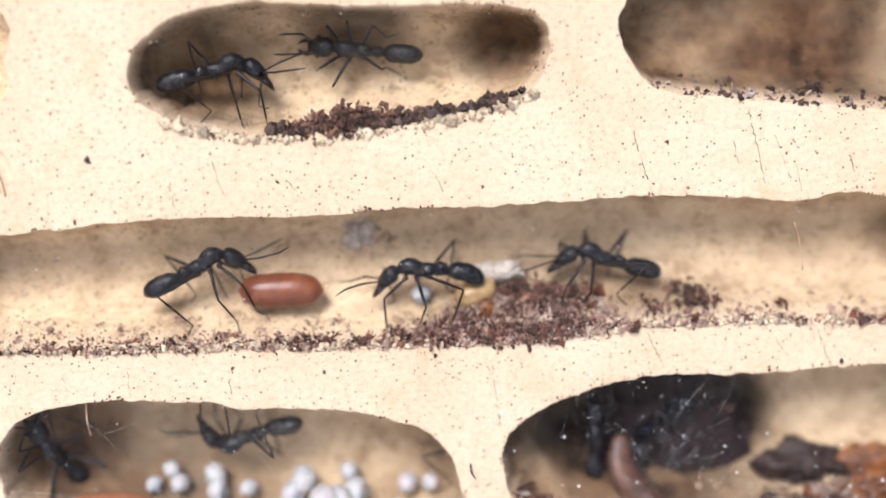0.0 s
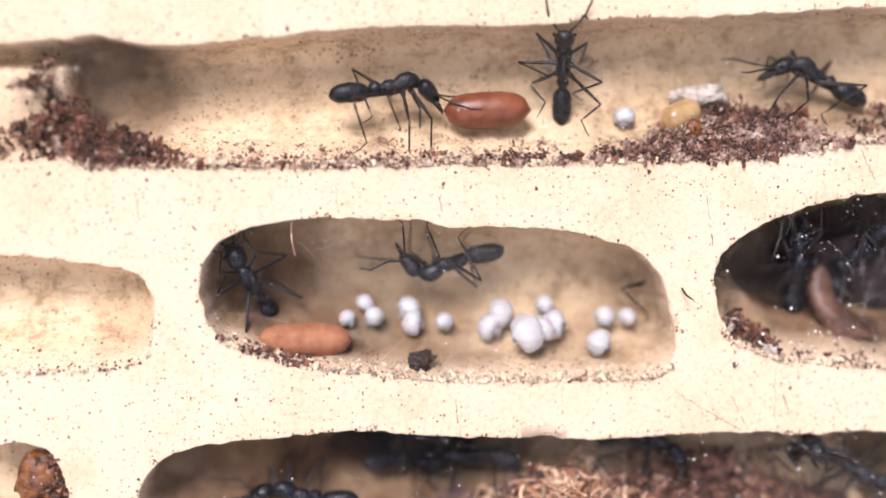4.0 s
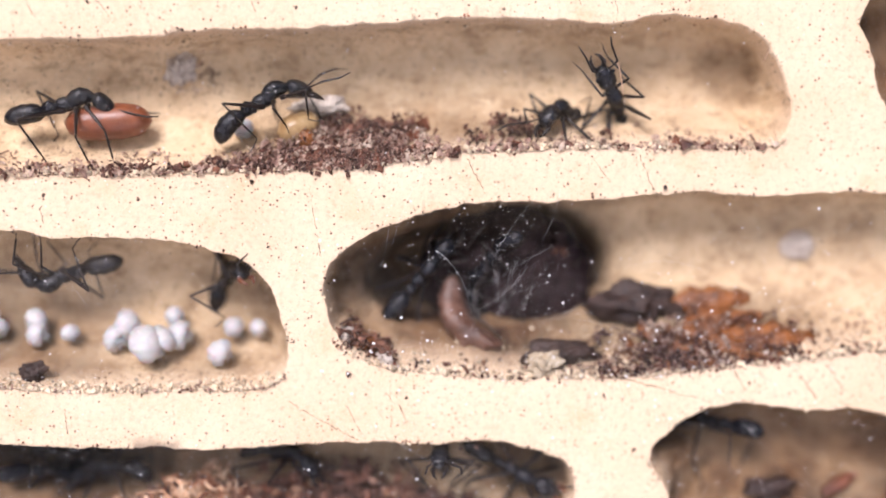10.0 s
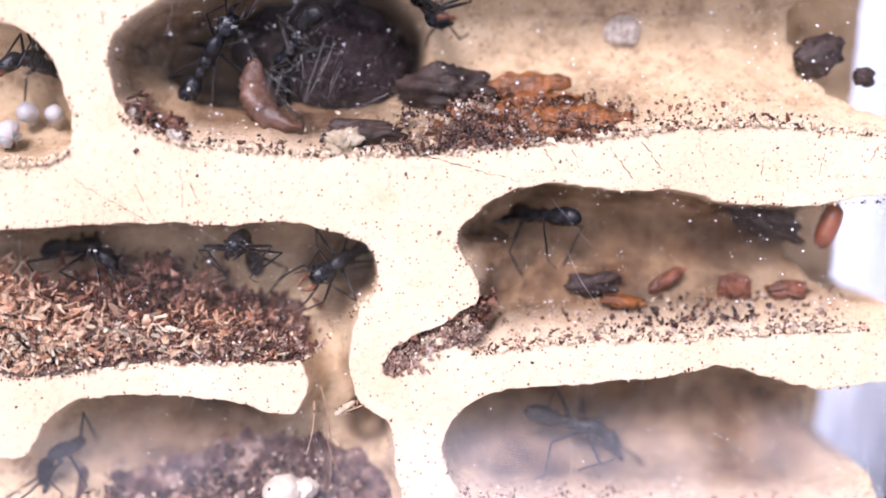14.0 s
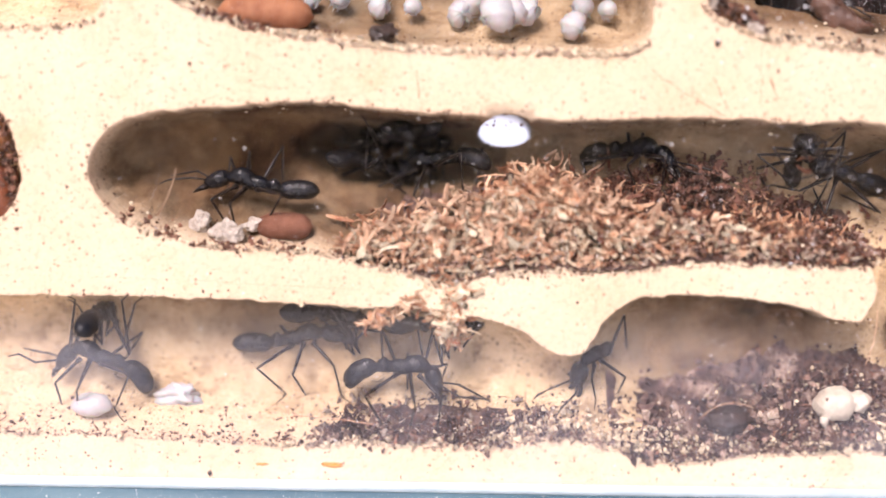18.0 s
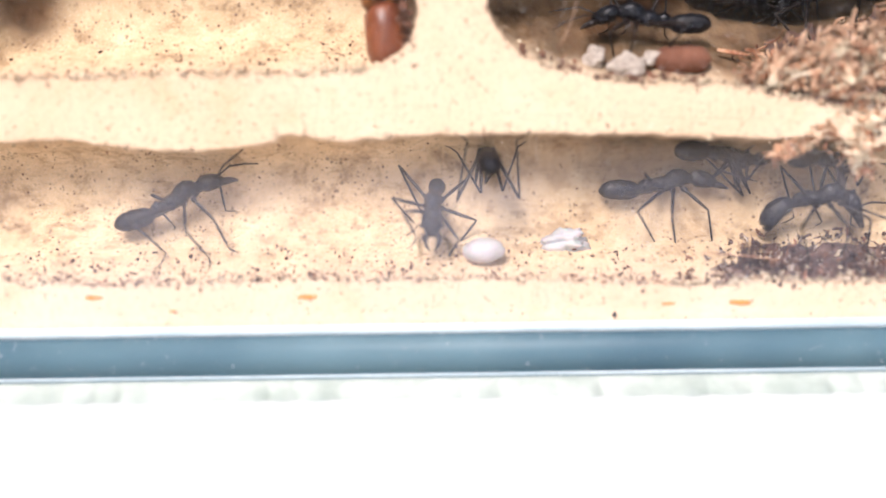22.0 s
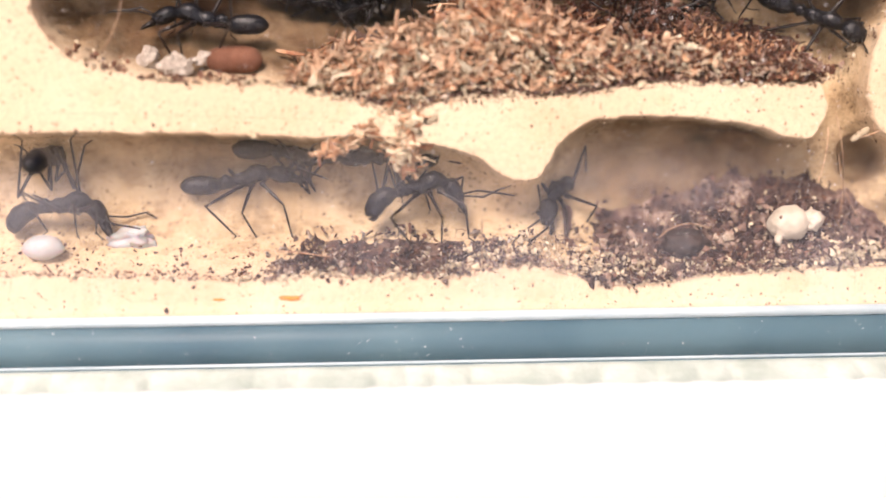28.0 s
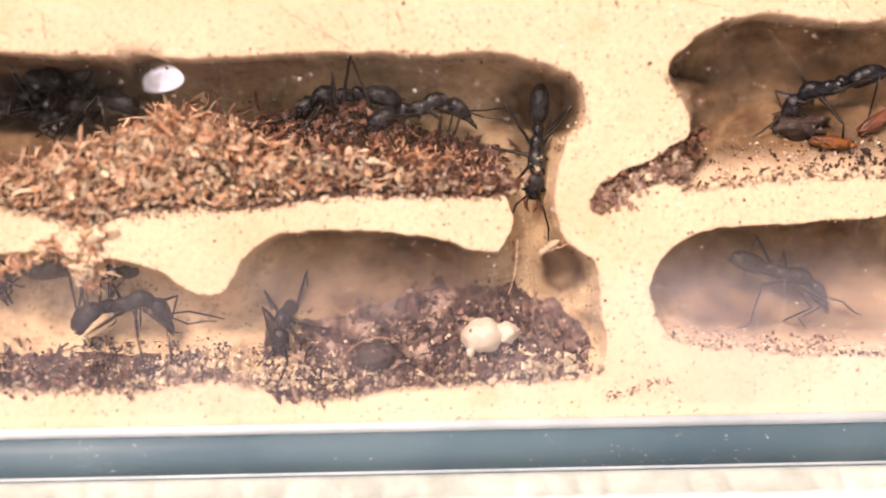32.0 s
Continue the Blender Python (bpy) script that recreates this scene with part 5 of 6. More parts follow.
shard("husk", "glossy dark red husk on a torn cocoon", "husk", 60.2, 2.2, 35.4, 2.6, (0.95, 0.7, 1.15), (0, 20, 0), AMBER, 0.45)
crumbs("husk_crumbs", "dark wet crumbs along the torn cocoon", [(63.3 - 0.09 * (z - 26) + rnd.gauss(0, 0.35), rnd.uniform(-0.1, 1.6), z, rnd.uniform(0.15, 0.6)) for rnd in (random.Random(8),) for z in [rnd.uniform(26.4, 38.4) for _ in range(190)]], CRUMB)
capsule("cocoon", "short russet cocoon half buried in scraps", "cocoon", 6.2, 1.5, DULL, pose(.0915, .0028, .0270, 0, 6, -6), group="cocoons")
capsule("cocoon", "amber brown cocoon leaning at the open end", "cocoon", 5.4, 1.2, COCOON, pose(.2125, .0030, .0368, 0, -62, 0), group="cocoons")
capsule("husk", "glossy honey coloured husk in the litter", "husk", 5.0, 1.7, HONEY, pose(.1316, .0052, .0741, 0, -12, 15))
shard("husk", "small orange husk in the litter", "husk", 132.6, 3.2, 72.7, 1.1, (0.9, 0.7, 1.0), (0, 0, 0), AMBER, 0.3)
plate("husk", "glossy orange brown wing case on the litter", 184.4, 2.6, 48.9, 12.5, 3.8, 0.7, (66, -3, 4), AMBER, 0.6)
plate("husk", "dark amber wing case beside another", 174.6, 3.2, 49.3, 9.5, 3.4, 0.6, (60, 14, -6), AMBER, 0.7)
plate("husk", "faded amber wing lying behind the litter", 179.0, 6.6, 53.2, 10.5, 3.2, 0.6, (66, -4, 0), AMBER, 0.6)
shard("dung_lump", "dark grey gritty lump on the chamber floor", "lump", 170.2, 6.0, 53.0, 3.8, (1.25, 0.6, 0.62), (0, 6, 0), CRUMB_DARK, 1.0)
plate("husk", "broad dark amber wing crumpled on the litter", 179.5, 4.6, 50.8, 11.5, 3.6, 0.6, (55, -9, 8), AMBER, 0.8)
shard("debris_ball", "dark purple brown ball of packed debris in the alcove", "debris", 156.4, 13.0, 55.7, 9.2, (1.1, 0.62, 0.93), (0, 8, 0), DEBRIS, 0.5)
shard("charred_stick", "black charred stick on the chamber floor", "stick", 161.0, 2.2, 48.2, 4.0, (1.0, 0.3, 0.33), (0, 0, 6), CRUMB_DARK, 0.9)
bm = bmesh.new()
tube(bm, bezier(Vector((148.8, 6.6, 56.4)), Vector((148.0, 5.0, 49.8)), Vector((154.2, 3.8, 48.8)), 23),
     [(0.5 + 1.75 * math.sin(math.pi * (k + 1) / 24) ** 0.7) * (1.0 if k % 2 else 0.86) for k in range(23)], 18, 0.7)
for p in bm.verts:
    p.co += Vector((0, 1, 1)) * 0.8 * MM * noise.noise(p.co * 520)
tagged(part("husk", bm, SKIN, None), "pinkish brown shed skin bent on the floor", "husk")
strands("wing_scraps", "torn amber wing scraps over the chamber litter", on_bank("C", 167, 188, 1.6, 55, 2.2, 5.5, 12, 1.5), AMBER, 0.36, 71, "husk")
clods("heap_clods", "dark purple brown crumbs over the wing cases", on_bank("C", 163, 181, 3.4, 150, 0.6, 3.6, 230, 1.7), NESTLING)
clods("mould_tufts", "fuzzy pinkish white mould over the wing cases", on_bank("C", 165, 182, 4.0, 60, 0.5, 3.0, 231, 1.7), PINK)
crumbs("mould_tufts", "grey mould tufts on the chamber litter", on_bank("C", 170, 187, 3.2, 190, 0.32, 3.5, 14, 1.5), MOULD)
clods("heap_clods", "purple brown crumbs packed round the wing cases", on_bank("C", 162, 191, 2.0, 300, 0.55, 4.5, 209, 1.7), SOIL)
ball_tuft = bmesh.new()
ball(ball_tuft, (0, 0, 0), 2.0, (1.1, 0.35, 0.85), 4, 0.16)
tagged(part("cotton_tuft", ball_tuft, CRUST, None), "white cotton tuft stuck to the chamber wall", "tuft").location = v(190.5, 8.3, 59.4)
clods("debris_fringe", "loose dark crumbs round the packed ball", [(156.4 + 9.8 * math.cos(a) * q, 12.8 - 5.2 * math.sqrt(max(0, 1 - q * q)), 55.7 + 8.2 * math.sin(a) * q, 0.25 + 0.5 * random.Random(k + 7).random())
        for k, (a, q) in enumerate((random.Random(k).uniform(0, 6.3), random.Random(k + 999).uniform(0, 1.07) ** 0.5) for k in range(520))], DEBRIS)
shard("husk", "red brown husk at the chamber end", "husk", 138.6, 2.2, 49.8, 1.9, (1.0, 0.6, 0.55), (0, 25, 0), AMBER)
shard("husk", "dark brown lump on the end chamber floor", "husk", 186.2, 5.0, 30.6, 2.5, (1.25, 0.6, 0.55), (0, 0, 0), CRUMB_DARK, 0.8)
shard("husk", "red brown husk on the end chamber floor", "husk", 189.3, 3.6, 28.8, 2.2, (1.2, 0.5, 0.36), (0, 8, 0), AMBER, 0.5)
shard("husk", "upright amber husk on the end chamber floor", "husk", 194.6, 4.6, 31.0, 2.3, (1.1, 0.4, 0.34), (0, -32, 0), HUSK, 0.6)
shard("husk", "dark red husk on the end chamber floor", "husk", 202.2, 4.2, 30.0, 1.6, (1.1, 0.6, 0.9), (0, 20, 0), HUSK, 0.8)
shard("husk", "brown crumb of shell at the chamber end", "husk", 208.4, 4.0, 29.6, 2.0, (1.3, 0.5, 0.5), (0, 8, 0), HUSK, 0.9)
crumbs("mould_tufts", "white mould flecks on the end chamber litter", litter("E", 178, 214, 420, 0.34, 0.6, 4.5, 140), MOULD)
crumbs("end_litter", "dark scraps heaped on the end chamber floor", litter("E", 182, 212, 260, 0.36, 1.5, 4.5, 141, 0.8), CRUMB_DARK)
shard("gunk", "dark webbed clump hanging in the open chamber end", "clump", 212.5, 6.0, 56.0, 2.7, (1.1, 0.6, 0.8), (0, -25, 0), CRUMB_DARK, 0.5)
shard("gunk", "small dark clump in the open chamber end", "clump", 217.0, 4.5, 53.4, 1.2, (1.0, 0.7, 0.9), (0, 0, 0), CRUMB_DARK, 0.6)
shard("gunk", "purple brown stain lump under the chamber roof", "clump", 206.5, 6.5, 37.4, 3.0, (1.5, 0.5, 0.6), (0, 25, 0), CRUMB_DARK, 0.8)
shard("mould_patch", "pale grey mould lump on the tunnel back wall", "mould", 118.4, 7.5, 80.9, 1.7, (0.9, 0.5, 1.0), (0, 15, 0), CRUST, 1.2)
clods("mould_patch", "grey brown mould crusted on the tunnel back wall", [(rnd.gauss(118.4, 0.8), 7.2 - 0.3 * rnd.random(), rnd.gauss(80.7, 1.1), rnd.uniform(0.2, 0.4)) for rnd in (random.Random(3),) for _ in range(26)], MOULD)
# these brown crumbs stand in for the shade beneath the pale lump
clods("mould_patch", "brown stain of crumbs on the tunnel back wall", [(rnd.gauss(121.2, 0.9), 7.5 - 0.3 * rnd.random(), rnd.gauss(79.9, 1.1), rnd.uniform(0.15, 0.35)) for rnd in (random.Random(4),) for _ in range(24)], SOIL)
shard("gunk", "dark crumb clump on the brood chamber floor", "clump", 102.0, 1.8, 47.5, 1.35, (1.0, 0.8, 0.8), (0, 0, 0), CRUMB_DARK, 0.9)

for x, y, z, r in ((113.7, 5.5, 47.7, 2.6), (115.2, 5.4, 47.7, 2.4), (110.7, 7.0, 48.7, 1.9), (111.0, 8.0, 50.3, 2.0), (116.7, 8.2, 51.0, 1.5),
                   (118.1, 7.0, 49.0, 2.0), (122.8, 5.0, 47.3, 1.85), (123.4, 7.6, 49.6, 1.6), (101.9, 7.2, 49.6, 1.7), (100.7, 8.1, 51.0, 1.6),
                   (104.9, 7.3, 49.7, 1.3), (96.9, 7.2, 50.2, 1.5), (94.1, 7.2, 50.4, 1.2), (95.8, 8.0, 51.9, 1.3), (126.4, 8.0, 49.6, 1.4)):
    brood_ball(x, y - 0.7 * r, z + 0.72 * r, r)
brood_ball(125.4, 5.7, 73.6, 1.5, "white larva among tunnel scraps")
bm = bmesh.new()
ball(bm, (0, 0, 0), 1.65, (1.35, 0.8, 0.8), 3, 0.12)
tagged(part("larva", bm, LARVA, None), "plump white larva on the tunnel floor", "larva", "larvae in the nest").location = v(70.6, 2.2, 7.3)
bm = bmesh.new()
ball(bm, (0, 0, 0), 2.05, (1.12, 0.85, 0.9), 4, 0.14)
shell = part("snail_shell", bm, SHELL, None)
shell.location = v(150.9, 1.8, 8.7)
tagged(shell, "small white globular shell lying on dark litter", "shell")
bm = bmesh.new()
ball(bm, (2.5, 0.4, 0.25), 1.35, (1.0, 0.9, 0.85), 4, 0.3)
part("lip", bm, SHELL, shell)
bm = bmesh.new()
tube(bm, [(-1.2, -0.6, -1.3), (-1.3, -0.7, -1.9), (-1.25, -0.7, -2.4)], [0.5, 0.42, 0.25], 10)
part("foot", bm, SHELL, shell)
bm = bmesh.new()
ball(bm, (-1.25, -1.32, 0.75), 0.17, (1, 0.6, 1.3), 2)
part("opening", bm, CRUMB_DARK, shell, "tiny dark opening")
bm = bmesh.new()
ball(bm, (0, 0, 0), 1.9, (1.35, 0.4, 0.6), 4, 0.7)
tagged(part("paper_scrap", bm, LARVA, None), "crumpled white scrap on the tunnel floor", "scrap").location = v(79.5, 4.6, 8.0)
bm = bmesh.new()
ball(bm, (0, 0, 0), 1.6, (1.8, 0.7, 0.7), 4, 0.6)
tagged(part("cotton_tuft", bm, CRUST, None), "white cotton tuft in the tunnel litter", "tuft").location = v(133.9, 6.5, 76.3)
bm = bmesh.new()
ball(bm, (0, 0, 0), 1.4, (1.15, 0.8, 1.0), 4, 0.8)
tagged(part("pebble", bm, GRAIN, None), "pale crumbly plaster pebble on the chamber rim", "pebble").location = v(158.7, 0.9, 47.1)

crumbs("tunnel_litter", "red brown scraps along the upper tunnel floor", litter("R1", 58, 152, 700, 0.36, 0.0, 2.6, 1, front=1.2, gather=0.02), SOIL)
clods("tunnel_clods", "crumbly brown clods gathered along the upper tunnel floor", litter("R1", 60, 152, 420, 0.62, -0.1, 2.6, 201, front=0.8, gather=0.16), SOIL)
clods("tunnel_clods", "pinkish pale crumbs gathered along the upper tunnel floor", litter("R1", 60, 184, 620, 0.42, -0.15, 2.2, 202, front=0.8, gather=0.0), PINK)
crumbs("tunnel_grains", "pale plaster grains along the upper tunnel rim", litter("R1", 60, 186, 900, 0.36, -0.1, 2.0, 2), GRAIN)
rnd = random.Random(5)
bank("scrap_heap", "dark red brown scrap heap in the upper tunnel", "R1", 128.5, 145, 1.7, SOIL, 6.5, 3, 1.2, 0.58)
clods("heap_clods", "crumbly purple brown clods on the tunnel heap", on_bank("R1", 127, 146, 1.9, 280, 0.85, 6.0, 3, 1.2, 0.58), SOIL)
clods("heap_clods", "pinkish white clods at the front of the tunnel heap", on_bank("R1", 123, 148, 1.9, 380, 0.62, 4.0, 203, 1.2, 0.55), PINK)
curls("heap_flakes", "thin bristling brown scraps on the tunnel heap", on_bank("R1", 130, 143, 2.4, 130, 1.3, 5.0, 204, 1.2, 0.6), SOIL, 0.07, 205, 1.0, "litter")
crumbs("heap_crumbs", "mixed purple brown crumbs on the tunnel heap", on_bank("R1", 124, 148, 1.8, 260, 0.26, 6.0, 3, 1.2, 0.58), SOIL)
crumbs("heap_scraps", "red brown chunks in the tunnel heap", on_bank("R1", 124, 148, 2.0, 150, 0.75, 5.0, 3, 1.2, 0.58), RUST, long=1.3, jag=0.5)
crumbs("heap_scraps", "pinkish white chunks in the tunnel heap", on_bank("R1", 122, 150, 1.9, 170, 0.7, 4.0, 221, 1.2, 0.55), PINK, long=1.2, jag=0.5)
crumbs("tunnel_scraps", "red brown chunks gathered along the upper tunnel rim", litter("R1", 60, 186, 330, 0.6, -0.2, 2.2, 222, front=0.9, gather=0.1), RUST, long=1.3, jag=0.5)
crumbs("tunnel_scraps", "pinkish white chunks gathered along the upper tunnel rim", litter("R1", 60, 186, 620, 0.5, -0.2, 2.2, 223, front=0.9, gather=0.0), PINK, long=1.2, jag=0.5)
crumbs("chamber_scraps", "red brown chunks along the chamber rim", litter("C", 138, 210, 220, 0.5, -0.1, 2.2, 224, gather=0.1), RUST, long=1.3, jag=0.5)
crumbs("chamber_scraps", "pale plaster chunks along the chamber rim", litter("C", 138, 212, 260, 0.42, -0.2, 2.0, 225, gather=0.0), GRAIN, long=1.2, jag=0.5)
crumbs("nest_scraps", "pinkish pale chunks on the lower chamber litter", on_bank("F", 126, 163, 3.2, 220, 0.6, 5.0, 13, 1.3, 0.6), PINK, long=1.2, jag=0.5)
crumbs("nest_scraps", "purple brown chunks on the lower chamber litter", on_bank("F", 126, 163, 3.2, 240, 0.8, 6.0, 13, 1.3, 0.6), NESTLING, long=1.3, jag=0.5)
crumbs("heap_grains", "pale grit on the tunnel heap", on_bank("R1", 122, 147, 2.1, 160, 0.3, 6.5, 3, 1.2, 0.58), GRAIN)
bank("scrap_heap", "crumbly brown heap at the tunnel's narrow end", "R1", 63, 75, 2.4, CRUMB_DARK, 3.0, 4, 2.0, 0.35)
TONGUE = [(rnd.gauss(64.5, 1.8), rnd.uniform(0.2, 2.4), 70.0 + 6.5 * rnd.random() ** 1.5, rnd.uniform(0.6, 1.8)) for rnd in (random.Random(77),) for _ in range(260)]
curls("heap_flakes", "curled red brown flakes on the end heap", on_bank("R1", 62, 77, 2.7, 380, 1.3, 3.0, 4, 2.0, 0.35) + TONGUE, RUST, 0.16, 41, 1.3, "litter")
clods("heap_clods", "grey brown clods on the end heap", on_bank("R1", 61, 77, 2.6, 130, 0.6, 3.0, 4, 2.0, 0.35), SOIL)
crumbs("heap_crumbs", "red brown crumbs on the end heap", on_bank("R1", 60, 78, 2.7, 420, 0.33, 3.0, 4, 2.0, 0.35), RUST)
crumbs("heap_grains", "pale grit on the end heap", on_bank("R1", 60, 78, 2.4, 200, 0.3, 2.6, 4, 2.0, 0.35), GRAIN)
crumbs("heap_crumbs", "brown crumbs on the plaster tongue", [(x, rnd.uniform(0.3, 2.2), 69.5 + max(0, (x - 50) * 0.42) * rnd.random() + rnd.random(), rnd.uniform(0.15, 0.6)) for x in [rnd.uniform(50, 67) for _ in range(420)]], CRUMB)
clods("scrap_heap", "low brown scrap heap behind the tunnel ants", litter("R1", 151, 160, 42, 0.75, 2.5, 5.0, 5, 1.4), SOIL)
curls("fibre_pile", "curled tan and brown wood shavings piled in the gallery", litter("D", 96, 112, 200, 2.2, 0.0, 5.0, 66, 3.5) + litter("D", 98, 140, 1800, 2.1, 0.0, 6.5, 6, 8.0) + litter("D", 128, 155, 620, 1.8, 0.0, 6.0, 68, 4.2) + litter("D", 104, 132, 1100, 2.3, -0.1, 4.0, 61, 9.6), SHAVING, 0.11, 6, 1.3)
curls("fibre_pile", "pale cream shavings on the brown pile", litter("D", 97, 126, 620, 2.3, -0.25, 3.0, 63, 8.0) + litter("D", 112, 136, 260, 2.3, -0.25, 3.0, 163, 9.0) + litter("D", 104, 152, 300, 1.9, -0.25, 3.0, 65, 5.5), FIBRE, 0.16, 17, 1.2)
curls("fibre_pile", "broad red brown flakes in the pile", litter("D", 112, 155, 260, 1.7, -0.1, 5.0, 67, 4.8), RUST, 0.22, 18, 0.8)
curls("fibre_pile", "cream fibres on the front of the pile", litter("D", 98, 132, 460, 2.4, -0.35, 2.2, 226, 7.5) + litter("D", 110, 154, 260, 1.8, -0.35, 2.2, 227, 4.6), GRAIN, 0.13, 228, 1.4)
crumbs("fibre_crumbs", "pinkish white crumbs on the front of the pile", litter("D", 100, 156, 420, 0.34, -0.3, 2.5, 229, 4.2), PINK)
clods("fibre_chunks", "dark red brown chunks packed between the shavings", litter("D", 100, 142, 300, 0.6, 0.0, 6.5, 206, 7.0) + litter("D", 128, 156, 160, 0.6, 0.0, 6.0, 216, 3.8), RUST)
clods("fibre_chunks", "pale crumbly chunks on the shavings", litter("D", 104, 156, 260, 0.5, -0.1, 3.5, 207, 4.6), PINK)
clods("fibre_chunks", "dark lumps along the back of the pile", litter("D", 114, 152, 170, 1.2, 4.0, 7.5, 208, 7.0), SOIL)
bank("fibre_bed", "dark brown packed bed under the shavings", "D", 101, 154, 4.6, CRUMB_DARK, 8.0, 64, 1.6, 0.36)
curls("fibre_pile", "dark brown shavings within the pale pile", litter("D", 108, 142, 330, 2.0, 1.2, 7.5, 62, 8.0) + litter("D", 128, 156, 220, 1.7, 0.3, 7.0, 69, 4.2), RUST, 0.13, 7)
rnd = random.Random(5)
tuft = [(109.5 + rnd.gauss(0, 2.6) * (1 - k / 320), rnd.uniform(-0.2, 1.6), 22.5 - 7.0 * k / 260 + rnd.gauss(0, 0.8), rnd.uniform(1.0, 2.4)) for k in range(260)]
curls("fibre_tuft", "tan fibres hanging over the gallery rim", tuft, SHAVING, 0.15, 8, 0.9)
curls("fibre_tuft", "pale pinkish fibres hanging over the gallery rim", [(x, y - 0.25, z, ln) for x, y, z, ln in tuft[::2]], GRAIN, 0.15, 19, 0.9)
tuft = [(106.5 - 6.0 * k / 90 + rnd.gauss(0, 0.5), rnd.uniform(-0.2, 1.0), 20.0 - 3.5 * k / 90 + rnd.gauss(0, 0.5), rnd.uniform(1.0, 2.2)) for k in range(90)]
curls("fibre_tuft", "loose tan fibres hanging below the gallery rim", tuft, SHAVING, 0.15, 9, 0.9)
crumbs("fibre_litter", "red brown grit at the thin end of the pile", litter("D", 138, 157, 600, 0.36, 0.0, 6.5, 170, 3.4), RUST)
curls("fibre_pile", "pale flakes at the thin end of the pile", litter("D", 138, 157, 130, 1.2, 0.0, 4.0, 171, 3.2), PINK, 0.2, 78)
crumbs("fibre_litter", "red brown crumbs under the fibre pile", litter("D", 96, 142, 1400, 0.3, 0.0, 7.0, 7, 6.5) + litter("D", 128, 156, 700, 0.3, 0.0, 7.0, 70, 3.6), RUST)
for x, y, z, r in ((82.4, 3.0, 27.2, 1.2), (85.2, 1.7, 26.3, 1.3), (86.4, 1.4, 26.0, 1.0), (88.3, 2.6, 27.2, 0.9)):
    shard("mould_clump", "crumbly grey white mould clump by a cocoon", "clump", x, y, z, r, (1.2, 0.7, 0.8), (0, 10 * x, 0), CRUST, 1.0, "mould clumps")
shard("mould_clump", "crumbly pale clump at the chamber end", "clump", 136.6, 1.3, 51.0, 0.9, (1.2, 0.7, 0.9), (0, 0, 0), CRUST, 1.0, "mould clumps")
shard("mould_clump", "stringy grey clump on the chamber rim", "clump", 141.2, 0.7, 47.9, 1.2, (0.7, 0.6, 1.2), (0, -30, 0), CRUST, 1.1, "mould clumps")
strands("end_scraps", "red brown scraps heaped at the chamber end", [(136.6 + 5 * (k / 160) + rnd.gauss(0, 0.5), rnd.uniform(0.2, 3.6), 51.6 - 3.2 * k / 160 + rnd.gauss(0, 0.6), rnd.uniform(0.7, 1.8)) for rnd in (random.Random(9),) for k in range(160)], CRUMB, 0.2, 76, "litter")
crumbs("gallery_litter", "mixed brown scraps on the gallery floor", litter("D", 74, 104, 420, 0.4, 0.0, 3.0, 8), CRUMB)
crumbs("gallery_grains", "pale grains on the gallery floor", litter("D", 74, 152, 600, 0.24, 0.0, 4.0, 9), GRAIN)
crumbs("chamber_litter", "dark gritty litter on the chamber floor", litter("C", 135, 212, 1500, 0.27, 0.0, 2.8, 10), CRUMB_DARK)
crumbs("chamber_grains", "pale grit along the chamber rim", litter("C", 135, 218, 1300, 0.26, 0.0, 2.6, 11), GRAIN)
crumbs("heap_crumbs", "dark red crumbs on the chamber floor", on_bank("C", 158, 206, 0.7, 700, 0.28, 5.0, 12, 1.5), CRUMB)
crumbs("heap_grains", "pale glittering grit on the chamber scraps", on_bank("C", 140, 214, 0.8, 500, 0.25, 6.0, 12, 1.5), GRAIN)
bank("nest_litter", "dark litter heaped in the lower chamber", "F", 127, 163, 2.8, NESTLING, 7.5, 13, 1.3, 0.6)
crumbs("nest_crumbs", "purple brown crumbs on the lower chamber heap", on_bank("F", 127, 163, 3.0, 2400, 0.33, 7.5, 13, 1.3, 0.6), NESTLING)
clods("nest_clods", "crumbly purple brown clods on the lower chamber heap", on_bank("F", 126, 163, 3.1, 460, 0.6, 7.0, 13, 1.3, 0.6), NESTLING)
strands("nest_flakes", "brown flakes on the lower chamber heap", on_bank("F", 127, 163, 3.2, 420, 1.0, 7.0, 13, 1.3, 0.6), CRUMB, 0.16, 44)
strands("nest_flakes", "pale pinkish flakes on the lower chamber heap", on_bank("F", 126, 163, 3.2, 260, 0.9, 5.5, 13, 1.3, 0.6), PINK, 0.14, 45)
shard("nest_lump", "dark rounded lump in the lower chamber litter", "lump", 139.6, 2.2, 6.6, 2.2, (1.2, 0.7, 0.7), (0, 0, 0), CRUMB_DARK, 0.6)
crumbs("nest_grains", "pale grit on the lower chamber heap", on_bank("F", 128, 163, 3.3, 620, 0.27, 6.0, 13, 1.3, 0.6), GRAIN)
crumbs("nest_grains", "pale grains on the lower chamber litter", litter("F", 96, 164, 900, 0.36, 0.0, 3.5, 14, 1.5), GRAIN)
crumbs("floor_litter", "brown scraps on the lowest tunnel floor", litter("F", 16, 124, 1500, 0.26, 0.0, 4.5, 15), CRUMB)
bank("scrap_heap", "purple brown scraps on the lowest tunnel floor", "F", 98, 120, 0.6, NESTLING, 4.5, 16)
clods("heap_clods", "crumbly purple brown clumps on the lowest tunnel floor", litter("F", 96, 124, 260, 0.85, 0.2, 4.5, 210, gather=0.12), NESTLING)
